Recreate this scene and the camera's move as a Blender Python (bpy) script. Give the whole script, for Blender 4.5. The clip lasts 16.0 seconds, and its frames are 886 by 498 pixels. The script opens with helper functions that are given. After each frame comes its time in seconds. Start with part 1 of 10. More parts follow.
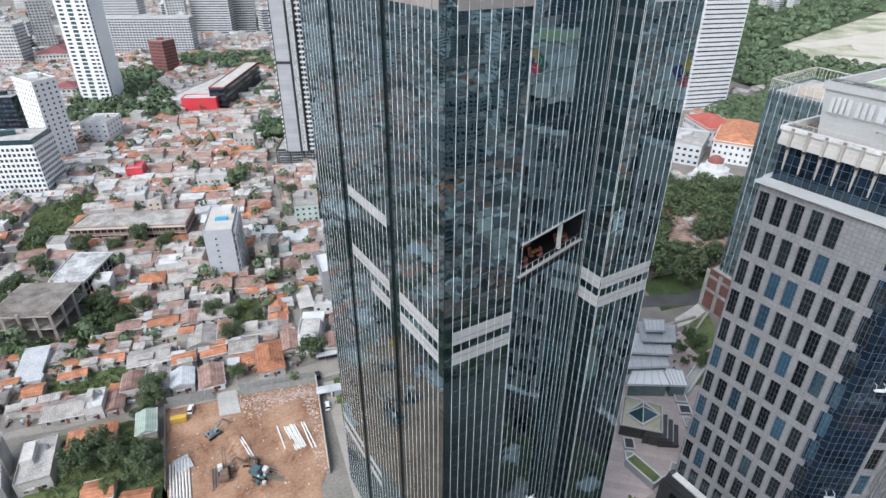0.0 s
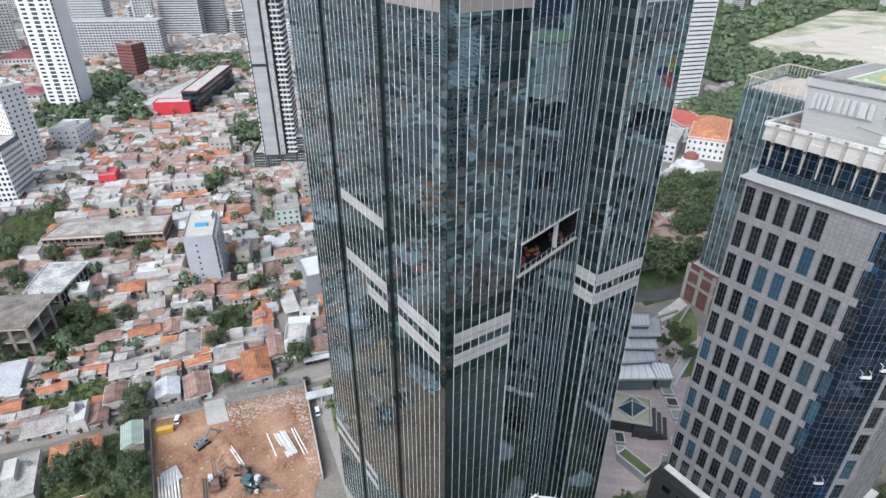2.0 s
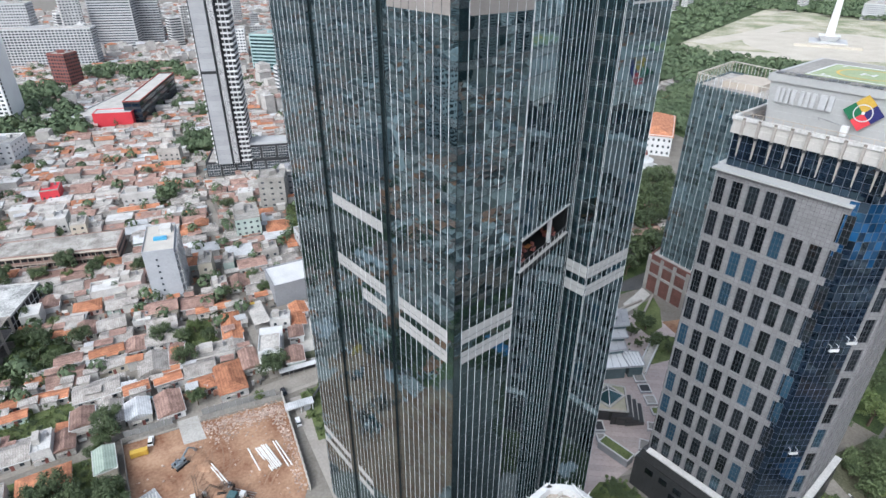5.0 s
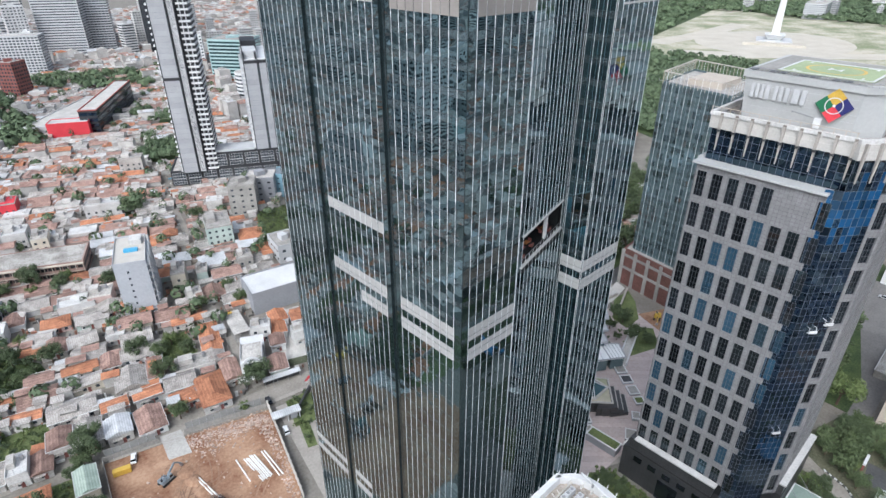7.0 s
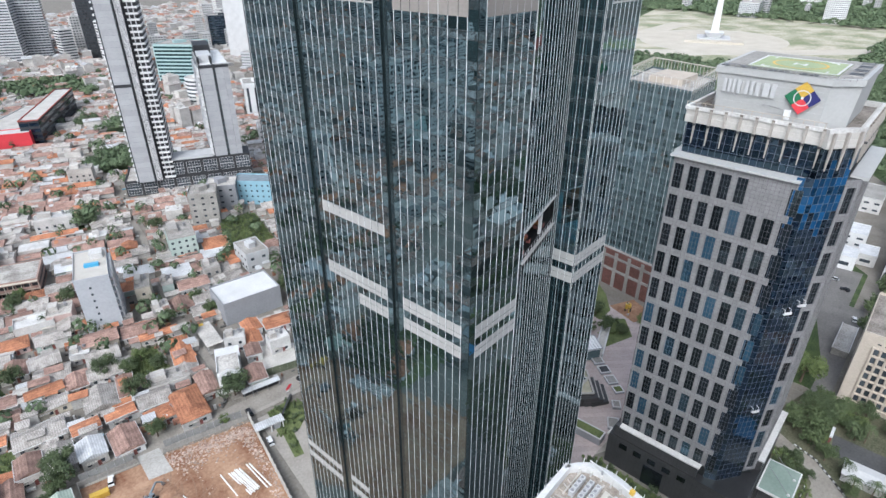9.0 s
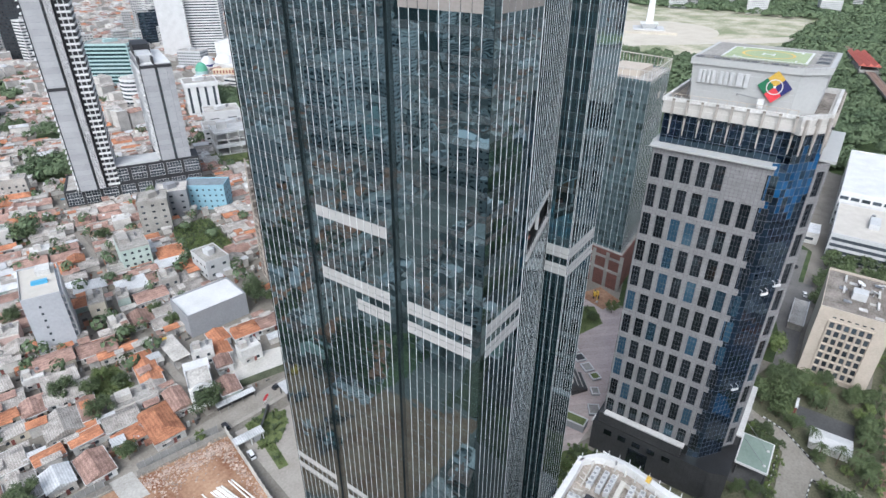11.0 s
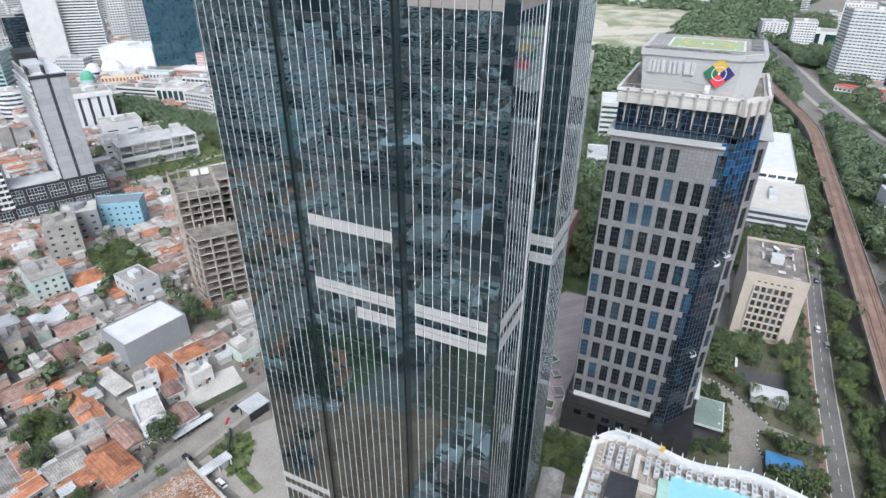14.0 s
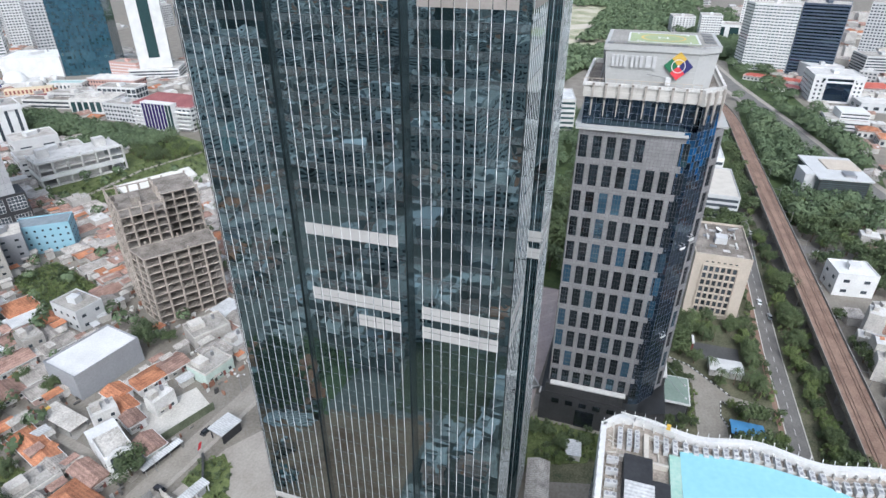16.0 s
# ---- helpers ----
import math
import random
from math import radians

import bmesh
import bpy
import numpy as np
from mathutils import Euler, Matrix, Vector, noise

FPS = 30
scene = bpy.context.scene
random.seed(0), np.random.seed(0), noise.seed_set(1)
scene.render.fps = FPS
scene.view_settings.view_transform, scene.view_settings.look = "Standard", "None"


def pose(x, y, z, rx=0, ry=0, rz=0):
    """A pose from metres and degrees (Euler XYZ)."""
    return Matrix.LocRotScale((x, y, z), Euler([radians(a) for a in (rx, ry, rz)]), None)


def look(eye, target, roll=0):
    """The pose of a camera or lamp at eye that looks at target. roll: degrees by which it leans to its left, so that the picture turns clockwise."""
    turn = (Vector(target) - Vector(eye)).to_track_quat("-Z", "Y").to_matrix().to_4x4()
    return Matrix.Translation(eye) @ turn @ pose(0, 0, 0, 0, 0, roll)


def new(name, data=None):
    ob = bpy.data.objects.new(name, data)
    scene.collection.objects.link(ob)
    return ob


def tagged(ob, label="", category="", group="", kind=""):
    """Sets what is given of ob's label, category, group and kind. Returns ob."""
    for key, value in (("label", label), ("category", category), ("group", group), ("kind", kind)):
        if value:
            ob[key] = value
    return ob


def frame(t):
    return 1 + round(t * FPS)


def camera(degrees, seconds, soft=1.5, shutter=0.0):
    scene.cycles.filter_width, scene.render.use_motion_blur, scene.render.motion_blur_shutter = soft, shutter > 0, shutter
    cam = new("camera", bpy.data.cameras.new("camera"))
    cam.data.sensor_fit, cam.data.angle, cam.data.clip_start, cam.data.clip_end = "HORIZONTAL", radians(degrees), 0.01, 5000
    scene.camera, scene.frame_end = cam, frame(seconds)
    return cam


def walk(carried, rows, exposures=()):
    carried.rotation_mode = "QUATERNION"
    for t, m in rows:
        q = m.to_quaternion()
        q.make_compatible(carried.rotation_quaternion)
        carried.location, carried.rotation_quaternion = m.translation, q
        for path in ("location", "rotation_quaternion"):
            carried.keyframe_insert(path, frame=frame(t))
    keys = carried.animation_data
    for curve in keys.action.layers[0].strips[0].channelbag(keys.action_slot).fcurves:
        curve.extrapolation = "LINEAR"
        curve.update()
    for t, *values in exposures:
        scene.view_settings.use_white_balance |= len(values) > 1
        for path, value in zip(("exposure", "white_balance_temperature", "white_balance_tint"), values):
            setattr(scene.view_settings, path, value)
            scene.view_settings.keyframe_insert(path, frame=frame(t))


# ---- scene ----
cam = camera(75.6, 16.0)
PATH = [
    (0, (-2.495, 0.853, 146.43), (42.81, 75.50, 97.73), 0.3),
    (0.5, (-2.995, 1.499, 146.473), (42.96, 75.75, 97.67), 0.2),
    (1, (-3.663, 1.924, 146.554), (43.14, 75.67, 97.80), 0.2),
    (1.5, (-4.507, 2.402, 146.602), (43.29, 75.50, 97.90), 0.2),
    (2, (-5.478, 2.927, 146.593), (43.27, 75.43, 97.94), 0.2),
    (2.5, (-6.575, 3.461, 146.578), (43.17, 75.31, 98.03), 0.2),
    (3, (-7.768, 4.008, 146.577), (43.13, 75.11, 98.03), 0.3),
    (3.5, (-9.034, 4.643, 146.564), (43.12, 74.89, 98.06), 0.3),
    (4, (-10.417, 5.376, 146.604), (43.03, 74.78, 98.25), 0.3),
    (6.5, (-17.396, 9.392, 146.63), (42.10, 73.99, 98.83), 0.2),
    (7, (-18.867, 10.285, 146.524), (41.88, 73.88, 98.87), 0.2),
    (7.5, (-20.344, 11.24, 146.423), (41.71, 73.64, 98.92), 0.3),
    (8, (-21.761, 12.422, 146.272), (41.59, 73.57, 98.92), 0.3),
    (8.5, (-23.265, 13.819, 146.266), (41.49, 73.57, 99.02), 0.3),
    (9, (-24.805, 15.522, 146.426), (41.35, 73.67, 99.03), 0.2),
    (11.5, (-30.483, 26.465, 146.611), (42.27, 75.11, 98.26), 0.3),
    (12, (-31.773, 28.549, 146.645), (42.28, 75.05, 98.20), 0.3),
    (12.5, (-33.093, 30.865, 146.643), (42.36, 75.22, 98.19), 0.2),
    (13, (-34.548, 33.158, 146.654), (42.15, 75.21, 98.15), 0.3),
    (13.5, (-35.887, 35.669, 146.635), (42.06, 75.32, 98.14), 0.3),
    (14, (-37.094, 38.348, 146.63), (42.06, 75.60, 98.13), 0.3),
    (14.5, (-38.271, 41.057, 146.647), (42.03, 75.71, 98.15), 0.3),
    (15, (-39.326, 43.835, 146.636), (42.07, 75.84, 98.19), 0.2),
    (15.5, (-40.322, 46.709, 146.611), (42.13, 75.96, 98.16), 0.2),
    (16, (-41.222, 49.797, 146.535), (42.23, 76.20, 98.09), 0.2),
]
walk(cam, [(t, look(eye, target, roll)) for t, eye, target, roll in PATH], exposures=[(0.0, 0.56, 5800, 8), (16.0, 0.56, 5800, 8)])

# ---- light ----
world = bpy.data.worlds.new("overcast_sky")
scene.world = world
world.use_nodes = True
wn = world.node_tree.nodes
sky = wn.new("ShaderNodeTexSky")
sky.sky_type, sky.sun_disc = "NISHITA", False
sky.sun_elevation, sky.sun_rotation = radians(46), radians(247)
sky.air_density, sky.dust_density, sky.ozone_density = 1.0, 5.0, 1.0
soften = wn.new("ShaderNodeHueSaturation")
soften.inputs["Saturation"].default_value = 0.5
world.node_tree.links.new(sky.outputs[0], soften.inputs["Color"])
world.node_tree.links.new(soften.outputs[0], wn["Background"].inputs["Color"])
wn["Background"].inputs["Strength"].default_value = 0.15
sun_data = bpy.data.lights.new("sun", "SUN")
sun_data.energy, sun_data.angle, sun_data.color = 1.15, radians(40), (1.0, 0.98, 0.95)
sun = new("sun", sun_data)
sun.matrix_world = look((0, 0, 300), (260, 110, 0))

rng = random.Random(7)


# ---- materials ----
def mat(name, dark, light, rough=0.8, scale=1.0, bump=0.15, metal=0.0, vary=0.0, wave=None, ior=1.45, island=False, grid=None, coarse=0.5, con=0.17):
    """Two-scale noise between two colours, with bump; vary: brightness change from piece to piece; wave: (period, axis) for
    corrugation or courses; grid: (width, height) of the joints between cladding panels."""
    m = bpy.data.materials.new(name)
    m.use_nodes = True
    n, l = m.node_tree.nodes, m.node_tree.links
    p = n["Principled BSDF"]
    geo = n.new("ShaderNodeNewGeometry")
    big, fine = n.new("ShaderNodeTexNoise"), n.new("ShaderNodeTexNoise")
    big.inputs["Scale"].default_value, big.inputs["Detail"].default_value = scale * 0.12, 5
    fine.inputs["Scale"].default_value, fine.inputs["Detail"].default_value = scale * 1.3, 6
    for t in (big, fine):
        l.new(geo.outputs["Position"], t.inputs["Vector"])
    mix = n.new("ShaderNodeMath"); mix.operation = "MULTIPLY_ADD"
    l.new(big.outputs["Fac"], mix.inputs[0]); mix.inputs[1].default_value = coarse
    half = n.new("ShaderNodeMath"); half.operation = "MULTIPLY"; half.inputs[1].default_value = 1 - coarse
    l.new(fine.outputs["Fac"], half.inputs[0]); l.new(half.outputs[0], mix.inputs[2])
    ramp = n.new("ShaderNodeValToRGB")
    ramp.color_ramp.elements[0].position, ramp.color_ramp.elements[1].position = 0.5 - con, 0.5 + con
    ramp.color_ramp.elements[0].color, ramp.color_ramp.elements[1].color = (*dark, 1), (*light, 1)
    l.new(mix.outputs[0], ramp.inputs[0])
    colour = ramp.outputs[0]
    height = fine.outputs["Fac"]
    if wave:
        w = n.new("ShaderNodeTexWave"); w.bands_direction = wave[1]
        w.inputs["Scale"].default_value = 0.314 / wave[0]
        w.inputs["Distortion"].default_value = 0.4
        tc = n.new("ShaderNodeTexCoord"); l.new(tc.outputs["Object"], w.inputs["Vector"])
        add = n.new("ShaderNodeMath"); add.operation = "ADD"
        l.new(w.outputs["Fac"], add.inputs[0]); l.new(fine.outputs["Fac"], add.inputs[1]); height = add.outputs[0]
        dm = n.new("ShaderNodeMix"); dm.data_type, dm.blend_type = "RGBA", "MULTIPLY"
        dm.inputs["Factor"].default_value = 0.22
        l.new(colour, dm.inputs["A"]); l.new(w.outputs["Color"], dm.inputs["B"]); colour = dm.outputs["Result"]
    if grid:
        tc = n.new("ShaderNodeTexCoord")
        sep = n.new("ShaderNodeSeparateXYZ"); l.new(tc.outputs["Object"], sep.inputs[0])
        flat = n.new("ShaderNodeMath"); flat.operation = "ADD"
        l.new(sep.outputs["X"], flat.inputs[0]); l.new(sep.outputs["Y"], flat.inputs[1])
        comb = n.new("ShaderNodeCombineXYZ"); l.new(flat.outputs[0], comb.inputs["X"]); l.new(sep.outputs["Z"], comb.inputs["Y"])
        b = n.new("ShaderNodeTexBrick"); b.offset = 0
        b.inputs["Scale"].default_value = 1.0
        b.inputs["Brick Width"].default_value, b.inputs["Row Height"].default_value = grid
        b.inputs["Mortar Size"].default_value = 0.03
        b.inputs["Color1"].default_value, b.inputs["Color2"].default_value = (1, 1, 1, 1), (0.86, 0.86, 0.86, 1)
        b.inputs["Mortar"].default_value = (0.45, 0.45, 0.45, 1)
        l.new(comb.outputs[0], b.inputs["Vector"])
        dm = n.new("ShaderNodeMix"); dm.data_type, dm.blend_type = "RGBA", "MULTIPLY"
        dm.inputs["Factor"].default_value = 1.0
        l.new(colour, dm.inputs["A"]); l.new(b.outputs["Color"], dm.inputs["B"]); colour = dm.outputs["Result"]
    if vary:
        rnd = geo.outputs["Random Per Island"] if island else n.new("ShaderNodeObjectInfo").outputs["Random"]
        mr = n.new("ShaderNodeMapRange")
        mr.inputs["To Min"].default_value, mr.inputs["To Max"].default_value = 1 - vary, 1 + vary
        l.new(rnd, mr.inputs["Value"])
        hs = n.new("ShaderNodeHueSaturation")
        l.new(mr.outputs[0], hs.inputs["Value"]); l.new(colour, hs.inputs["Color"]); colour = hs.outputs[0]
    l.new(colour, p.inputs["Base Color"])
    p.inputs["Roughness"].default_value, p.inputs["Metallic"].default_value, p.inputs["IOR"].default_value = rough, metal, ior
    if bump:
        bp = n.new("ShaderNodeBump"); bp.inputs["Strength"].default_value = bump; bp.inputs["Distance"].default_value = 0.1
        l.new(height, bp.inputs["Height"]); l.new(bp.outputs[0], p.inputs["Normal"])
    return m


def glass(name, tint, ior=2.0, rough=0.03, warp=0.10, warp_scale=0.4, vary=0.5, island=True):
    """Coated facade glass: dark body, strong mirror, slightly wavy."""
    m = mat(name, tuple(c * 0.7 for c in tint), tint, rough, 0.5, 0, 0.0, vary, ior=ior, island=island)
    n, l = m.node_tree.nodes, m.node_tree.links
    geo, w = n.new("ShaderNodeNewGeometry"), n.new("ShaderNodeTexNoise")
    w.inputs["Scale"].default_value, w.inputs["Detail"].default_value = warp_scale, 1.5
    l.new(geo.outputs["Position"], w.inputs["Vector"])
    n["Principled BSDF"].inputs["Specular Tint"].default_value = (0.62, 0.89, 1.0, 1)
    bp = n.new("ShaderNodeBump"); bp.inputs["Strength"].default_value = warp; bp.inputs["Distance"].default_value = 0.35
    l.new(w.outputs["Fac"], bp.inputs["Height"]); l.new(bp.outputs[0], n["Principled BSDF"].inputs["Normal"])
    return m


M_GLASS = glass("tower_glass", (0.012, 0.019, 0.020), ior=3.1, rough=0.008, warp=0.04, warp_scale=0.32)
M_SPAN = glass("spandrel_glass", (0.048, 0.058, 0.061), ior=2.5, rough=0.02, warp=0.05, warp_scale=0.45, vary=0.25)
M_BARGREY = mat("dull_mullion", (0.12, 0.14, 0.165), (0.17, 0.19, 0.215), 0.45, 2, 0.02, 0.3)
M_TRANSOM = mat("teal_transom", (0.05, 0.062, 0.066), (0.085, 0.10, 0.105), 0.4, 0.6, 0.02, 0.2)
M_FIN = mat("aluminium_fin", (0.74, 0.76, 0.77), (0.84, 0.86, 0.87), 0.4, 2, 0.02)
M_GROOVE = glass("groove_glass", (0.016, 0.024, 0.026), ior=1.8, rough=0.06, warp=0.03)
# near-black stands for the unlit inside behind panes and in the terrace
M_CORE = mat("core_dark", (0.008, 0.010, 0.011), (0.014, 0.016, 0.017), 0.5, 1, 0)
M_PANEL = mat("white_panel", (0.30, 0.295, 0.285), (0.40, 0.395, 0.385), 0.5, 3, 0.03, vary=0.09, island=True)
M_LOUVRE = mat("louvre_brown", (0.22, 0.20, 0.185), (0.30, 0.275, 0.255), 0.6, 2, 0.05)
M_STONE = mat("grey_granite", (0.178, 0.174, 0.178), (0.255, 0.25, 0.255), 0.6, 2.5, 0.08, grid=(0.9, 0.9))
M_STONE_D = mat("dark_granite", (0.035, 0.036, 0.038), (0.07, 0.07, 0.073), 0.35, 2, 0.03, grid=(1.2, 0.8))
M_BEIGE = mat("beige_cladding", (0.43, 0.40, 0.355), (0.55, 0.52, 0.47), 0.7, 2, 0.08)
M_BEIGE2 = mat("beige_render", (0.40, 0.35, 0.29), (0.52, 0.46, 0.39), 0.8, 1.5, 0.08)
M_CORNICE = mat("grey_cream_stone", (0.41, 0.395, 0.37), (0.53, 0.51, 0.48), 0.7, 2, 0.08)
M_BRACKET = mat("taupe_stone", (0.30, 0.275, 0.25), (0.40, 0.37, 0.335), 0.75, 2, 0.08)
# corner glass with a blue reflection painted into its base colour
M_BLUEREFLECT = glass("blue_film_glass", (0.010, 0.055, 0.135), ior=1.75, warp=0.05, vary=0.6)
M_WHITE = mat("white_paint", (0.52, 0.52, 0.515), (0.68, 0.68, 0.675), 0.6, 1.2, 0.05, vary=0.08)
M_PENT = mat("penthouse_white", (0.375, 0.378, 0.372), (0.43, 0.433, 0.427), 0.6, 1.2, 0.03)
M_WHITE_D = mat("stained_white", (0.37, 0.36, 0.345), (0.65, 0.64, 0.62), 0.75, 1.5, 0.1, vary=0.12)
M_BLUEGLASS = glass("navy_glass", (0.008, 0.014, 0.028), ior=1.9, warp=0.04, vary=0.6)
M_WIN = glass("window_glass", (0.012, 0.014, 0.018), ior=1.7, warp=0.03, vary=0.6, island=False)
M_FARWIN = glass("far_window", (0.055, 0.064, 0.075), ior=1.6, warp=0.0, vary=0.5)
M_SEA = glass("sea_blue_glass", (0.03, 0.075, 0.105), ior=2.3, vary=0.3)
M_PALEPANEL = mat("pale_grey_panel", (0.33, 0.335, 0.345), (0.42, 0.425, 0.435), 0.7, 1, 0.04, grid=(7.5, 3.3))
M_TEAL = glass("teal_glass", (0.03, 0.06, 0.062), ior=1.8, vary=0.5)
M_GREYGLASS = glass("grey_glass", (0.10, 0.135, 0.142), ior=2.3, vary=0.22)
M_CONC = mat("concrete", (0.20, 0.19, 0.175), (0.36, 0.345, 0.32), 0.9, 1.2, 0.2, vary=0.12)
M_CONC_L = mat("pale_concrete", (0.33, 0.315, 0.285), (0.54, 0.52, 0.485), 0.9, 1.2, 0.15, vary=0.1)
M_CONC_D = mat("old_concrete", (0.10, 0.085, 0.072), (0.29, 0.26, 0.23), 0.95, 1.6, 0.3, con=0.12)
M_PILLAR = mat("bare_pillar", (0.24, 0.205, 0.175), (0.45, 0.40, 0.35), 0.95, 2, 0.2, con=0.13)
M_RUSTY = mat("rusty_machine", (0.09, 0.055, 0.038), (0.27, 0.19, 0.14), 0.8, 3, 0.2, 0.2)
M_GROUND = mat("town_ground", (0.13, 0.115, 0.095), (0.26, 0.24, 0.21), 0.95, 0.9, 0.1, con=0.2)
M_STREET = mat("dusty_street", (0.20, 0.18, 0.155), (0.32, 0.295, 0.26), 0.9, 1.0, 0.1)
M_ASPHALT = mat("asphalt", (0.11, 0.105, 0.10), (0.19, 0.18, 0.17), 0.9, 1.0, 0.1)
M_ASPHALT_D = mat("dark_asphalt", (0.055, 0.055, 0.056), (0.10, 0.10, 0.10), 0.9, 1.0, 0.1)
M_PAVE = mat("paving", (0.26, 0.235, 0.205), (0.38, 0.35, 0.315), 0.9, 1.0, 0.1)
M_SOIL = mat("red_soil", (0.17, 0.075, 0.04), (0.42, 0.27, 0.175), 0.95, 0.8, 0.35, coarse=0.68, con=0.15)
M_LAWN = mat("lawn", (0.06, 0.085, 0.03), (0.155, 0.182, 0.07), 0.95, 1.5, 0.4, con=0.11)
M_DRYLAWN = mat("dry_lawn", (0.20, 0.225, 0.125), (0.50, 0.45, 0.36), 0.95, 0.16, 0.1, coarse=0.7, con=0.1)
M_SANDY = mat("sandy_path", (0.42, 0.38, 0.31), (0.55, 0.51, 0.44), 0.95, 0.3, 0.05)
# plant green kept extra dark: shade under the crowns is in the colour
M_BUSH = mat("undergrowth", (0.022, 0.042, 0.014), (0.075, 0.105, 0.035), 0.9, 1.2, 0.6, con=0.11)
M_ORANGE = mat("orange_tile", (0.25, 0.10, 0.055), (0.55, 0.245, 0.13), 0.85, 2.6, 0.3, vary=0.22, wave=(0.4, "Z"), con=0.095, coarse=0.42)
M_RUST = mat("rusty_tile", (0.175, 0.105, 0.085), (0.41, 0.27, 0.22), 0.85, 2.6, 0.35, vary=0.25, wave=(0.4, "Z"), con=0.095, coarse=0.42)
M_GREYROOF = mat("fibre_cement", (0.20, 0.182, 0.165), (0.48, 0.445, 0.41), 0.9, 2.6, 0.3, vary=0.22, wave=(0.7, "X"), con=0.095, coarse=0.42)
M_ZINC = mat("zinc_sheet", (0.40, 0.405, 0.41), (0.68, 0.685, 0.69), 0.5, 1.3, 0.2, vary=0.15, wave=(0.7, "X"), con=0.13)
M_BLUESHEET = mat("blue_sheet", (0.10, 0.24, 0.40), (0.18, 0.36, 0.55), 0.5, 1.5, 0.2, wave=(0.6, "X"))
M_FLATROOF = mat("flat_roof", (0.23, 0.215, 0.195), (0.50, 0.475, 0.44), 0.9, 1.2, 0.15, vary=0.2, con=0.13)
M_WALL = mat("house_wall", (0.30, 0.28, 0.255), (0.56, 0.535, 0.50), 0.9, 1.5, 0.15, vary=0.25)
M_WALLS = [M_WALL, M_WALL, M_WALL, mat("cream_wall_paint", (0.42, 0.37, 0.29), (0.62, 0.57, 0.48), 0.9, 1.5, 0.1, vary=0.15), mat("pink_wall_paint", (0.40, 0.28, 0.25), (0.55, 0.43, 0.39), 0.9, 1.5, 0.1, vary=0.15), mat("mint_wall_paint", (0.30, 0.37, 0.33), (0.46, 0.53, 0.49), 0.9, 1.5, 0.1, vary=0.15), mat("fresh_white_paint", (0.56, 0.56, 0.55), (0.74, 0.74, 0.73), 0.8, 1.2, 0.05, vary=0.08)]
M_RED = mat("red_cladding", (0.52, 0.035, 0.05), (0.66, 0.06, 0.075), 0.55, 1, 0.03)
M_REDROOF = mat("red_roof", (0.28, 0.06, 0.045), (0.42, 0.12, 0.09), 0.8, 1, 0.1)
M_BROWNRED = mat("brown_red_wall", (0.17, 0.06, 0.05), (0.26, 0.10, 0.085), 0.8, 1, 0.1)
M_BLUEWALL = mat("blue_wall", (0.20, 0.37, 0.45), (0.28, 0.44, 0.52), 0.75, 1.5, 0.05)
M_TEALWALL = mat("teal_wall", (0.30, 0.42, 0.42), (0.38, 0.50, 0.50), 0.8, 1.0, 0.05)
M_GREYWALL = mat("grey_wall", (0.235, 0.24, 0.255), (0.31, 0.315, 0.33), 0.85, 1.0, 0.06)
M_LIGHTGREY = mat("light_grey_wall", (0.42, 0.425, 0.43), (0.54, 0.545, 0.55), 0.8, 1.0, 0.05)
M_BLACK = mat("charcoal_paint", (0.018, 0.019, 0.022), (0.04, 0.041, 0.045), 0.6, 1, 0.05)
M_CYAN = mat("cyan_sheet", (0.24, 0.49, 0.55), (0.30, 0.56, 0.61), 0.5, 0.8, 0.04)
M_BARK = mat("bark", (0.07, 0.05, 0.035), (0.15, 0.11, 0.08), 0.95, 3, 0.5)
M_LEAF = mat("leaf", (0.052, 0.076, 0.031), (0.105, 0.137, 0.057), 0.7, 0.8, 0, vary=0.2, island=True, coarse=0.6)
M_LEAF_D = mat("dark_leaf", (0.042, 0.064, 0.028), (0.09, 0.118, 0.052), 0.7, 0.8, 0, vary=0.2, island=True, coarse=0.6)
M_LEAF_Y = mat("light_leaf", (0.075, 0.108, 0.033), (0.15, 0.188, 0.064), 0.7, 0.8, 0, vary=0.22, island=True, coarse=0.6)
M_RAIL = mat("rail_ballast", (0.15, 0.092, 0.068), (0.28, 0.19, 0.145), 0.95, 1.5, 0.4, con=0.12)
M_CLEANWHITE = mat("clean_white_roof", (0.72, 0.72, 0.71), (0.82, 0.82, 0.81), 0.5, 0.8, 0.03)
M_SLATE = mat("slate_machine", (0.13, 0.16, 0.18), (0.26, 0.30, 0.33), 0.6, 3, 0.1)
M_STEEL = mat("steel", (0.30, 0.30, 0.31), (0.42, 0.42, 0.43), 0.4, 2, 0.05, 0.7)
M_YELLOW = mat("yellow_paint", (0.50, 0.31, 0.04), (0.62, 0.42, 0.08), 0.5, 2, 0.05)
M_GREENPAINT = mat("green_paint", (0.015, 0.12, 0.055), (0.025, 0.16, 0.075), 0.6, 2, 0.05)
M_BLUEPAINT = mat("blue_paint", (0.02, 0.022, 0.11), (0.03, 0.032, 0.15), 0.5, 2, 0.03)
M_TEALPAINT = mat("teal_machine", (0.02, 0.065, 0.075), (0.10, 0.17, 0.18), 0.5, 2, 0.05)
M_HELI = mat("helipad_green", (0.27, 0.335, 0.19), (0.38, 0.43, 0.26), 0.8, 1.5, 0.05)
M_PINKPAVE = mat("pink_paving", (0.41, 0.335, 0.315), (0.54, 0.465, 0.44), 0.85, 0.8, 0.05, grid=(3.0, 3.0))
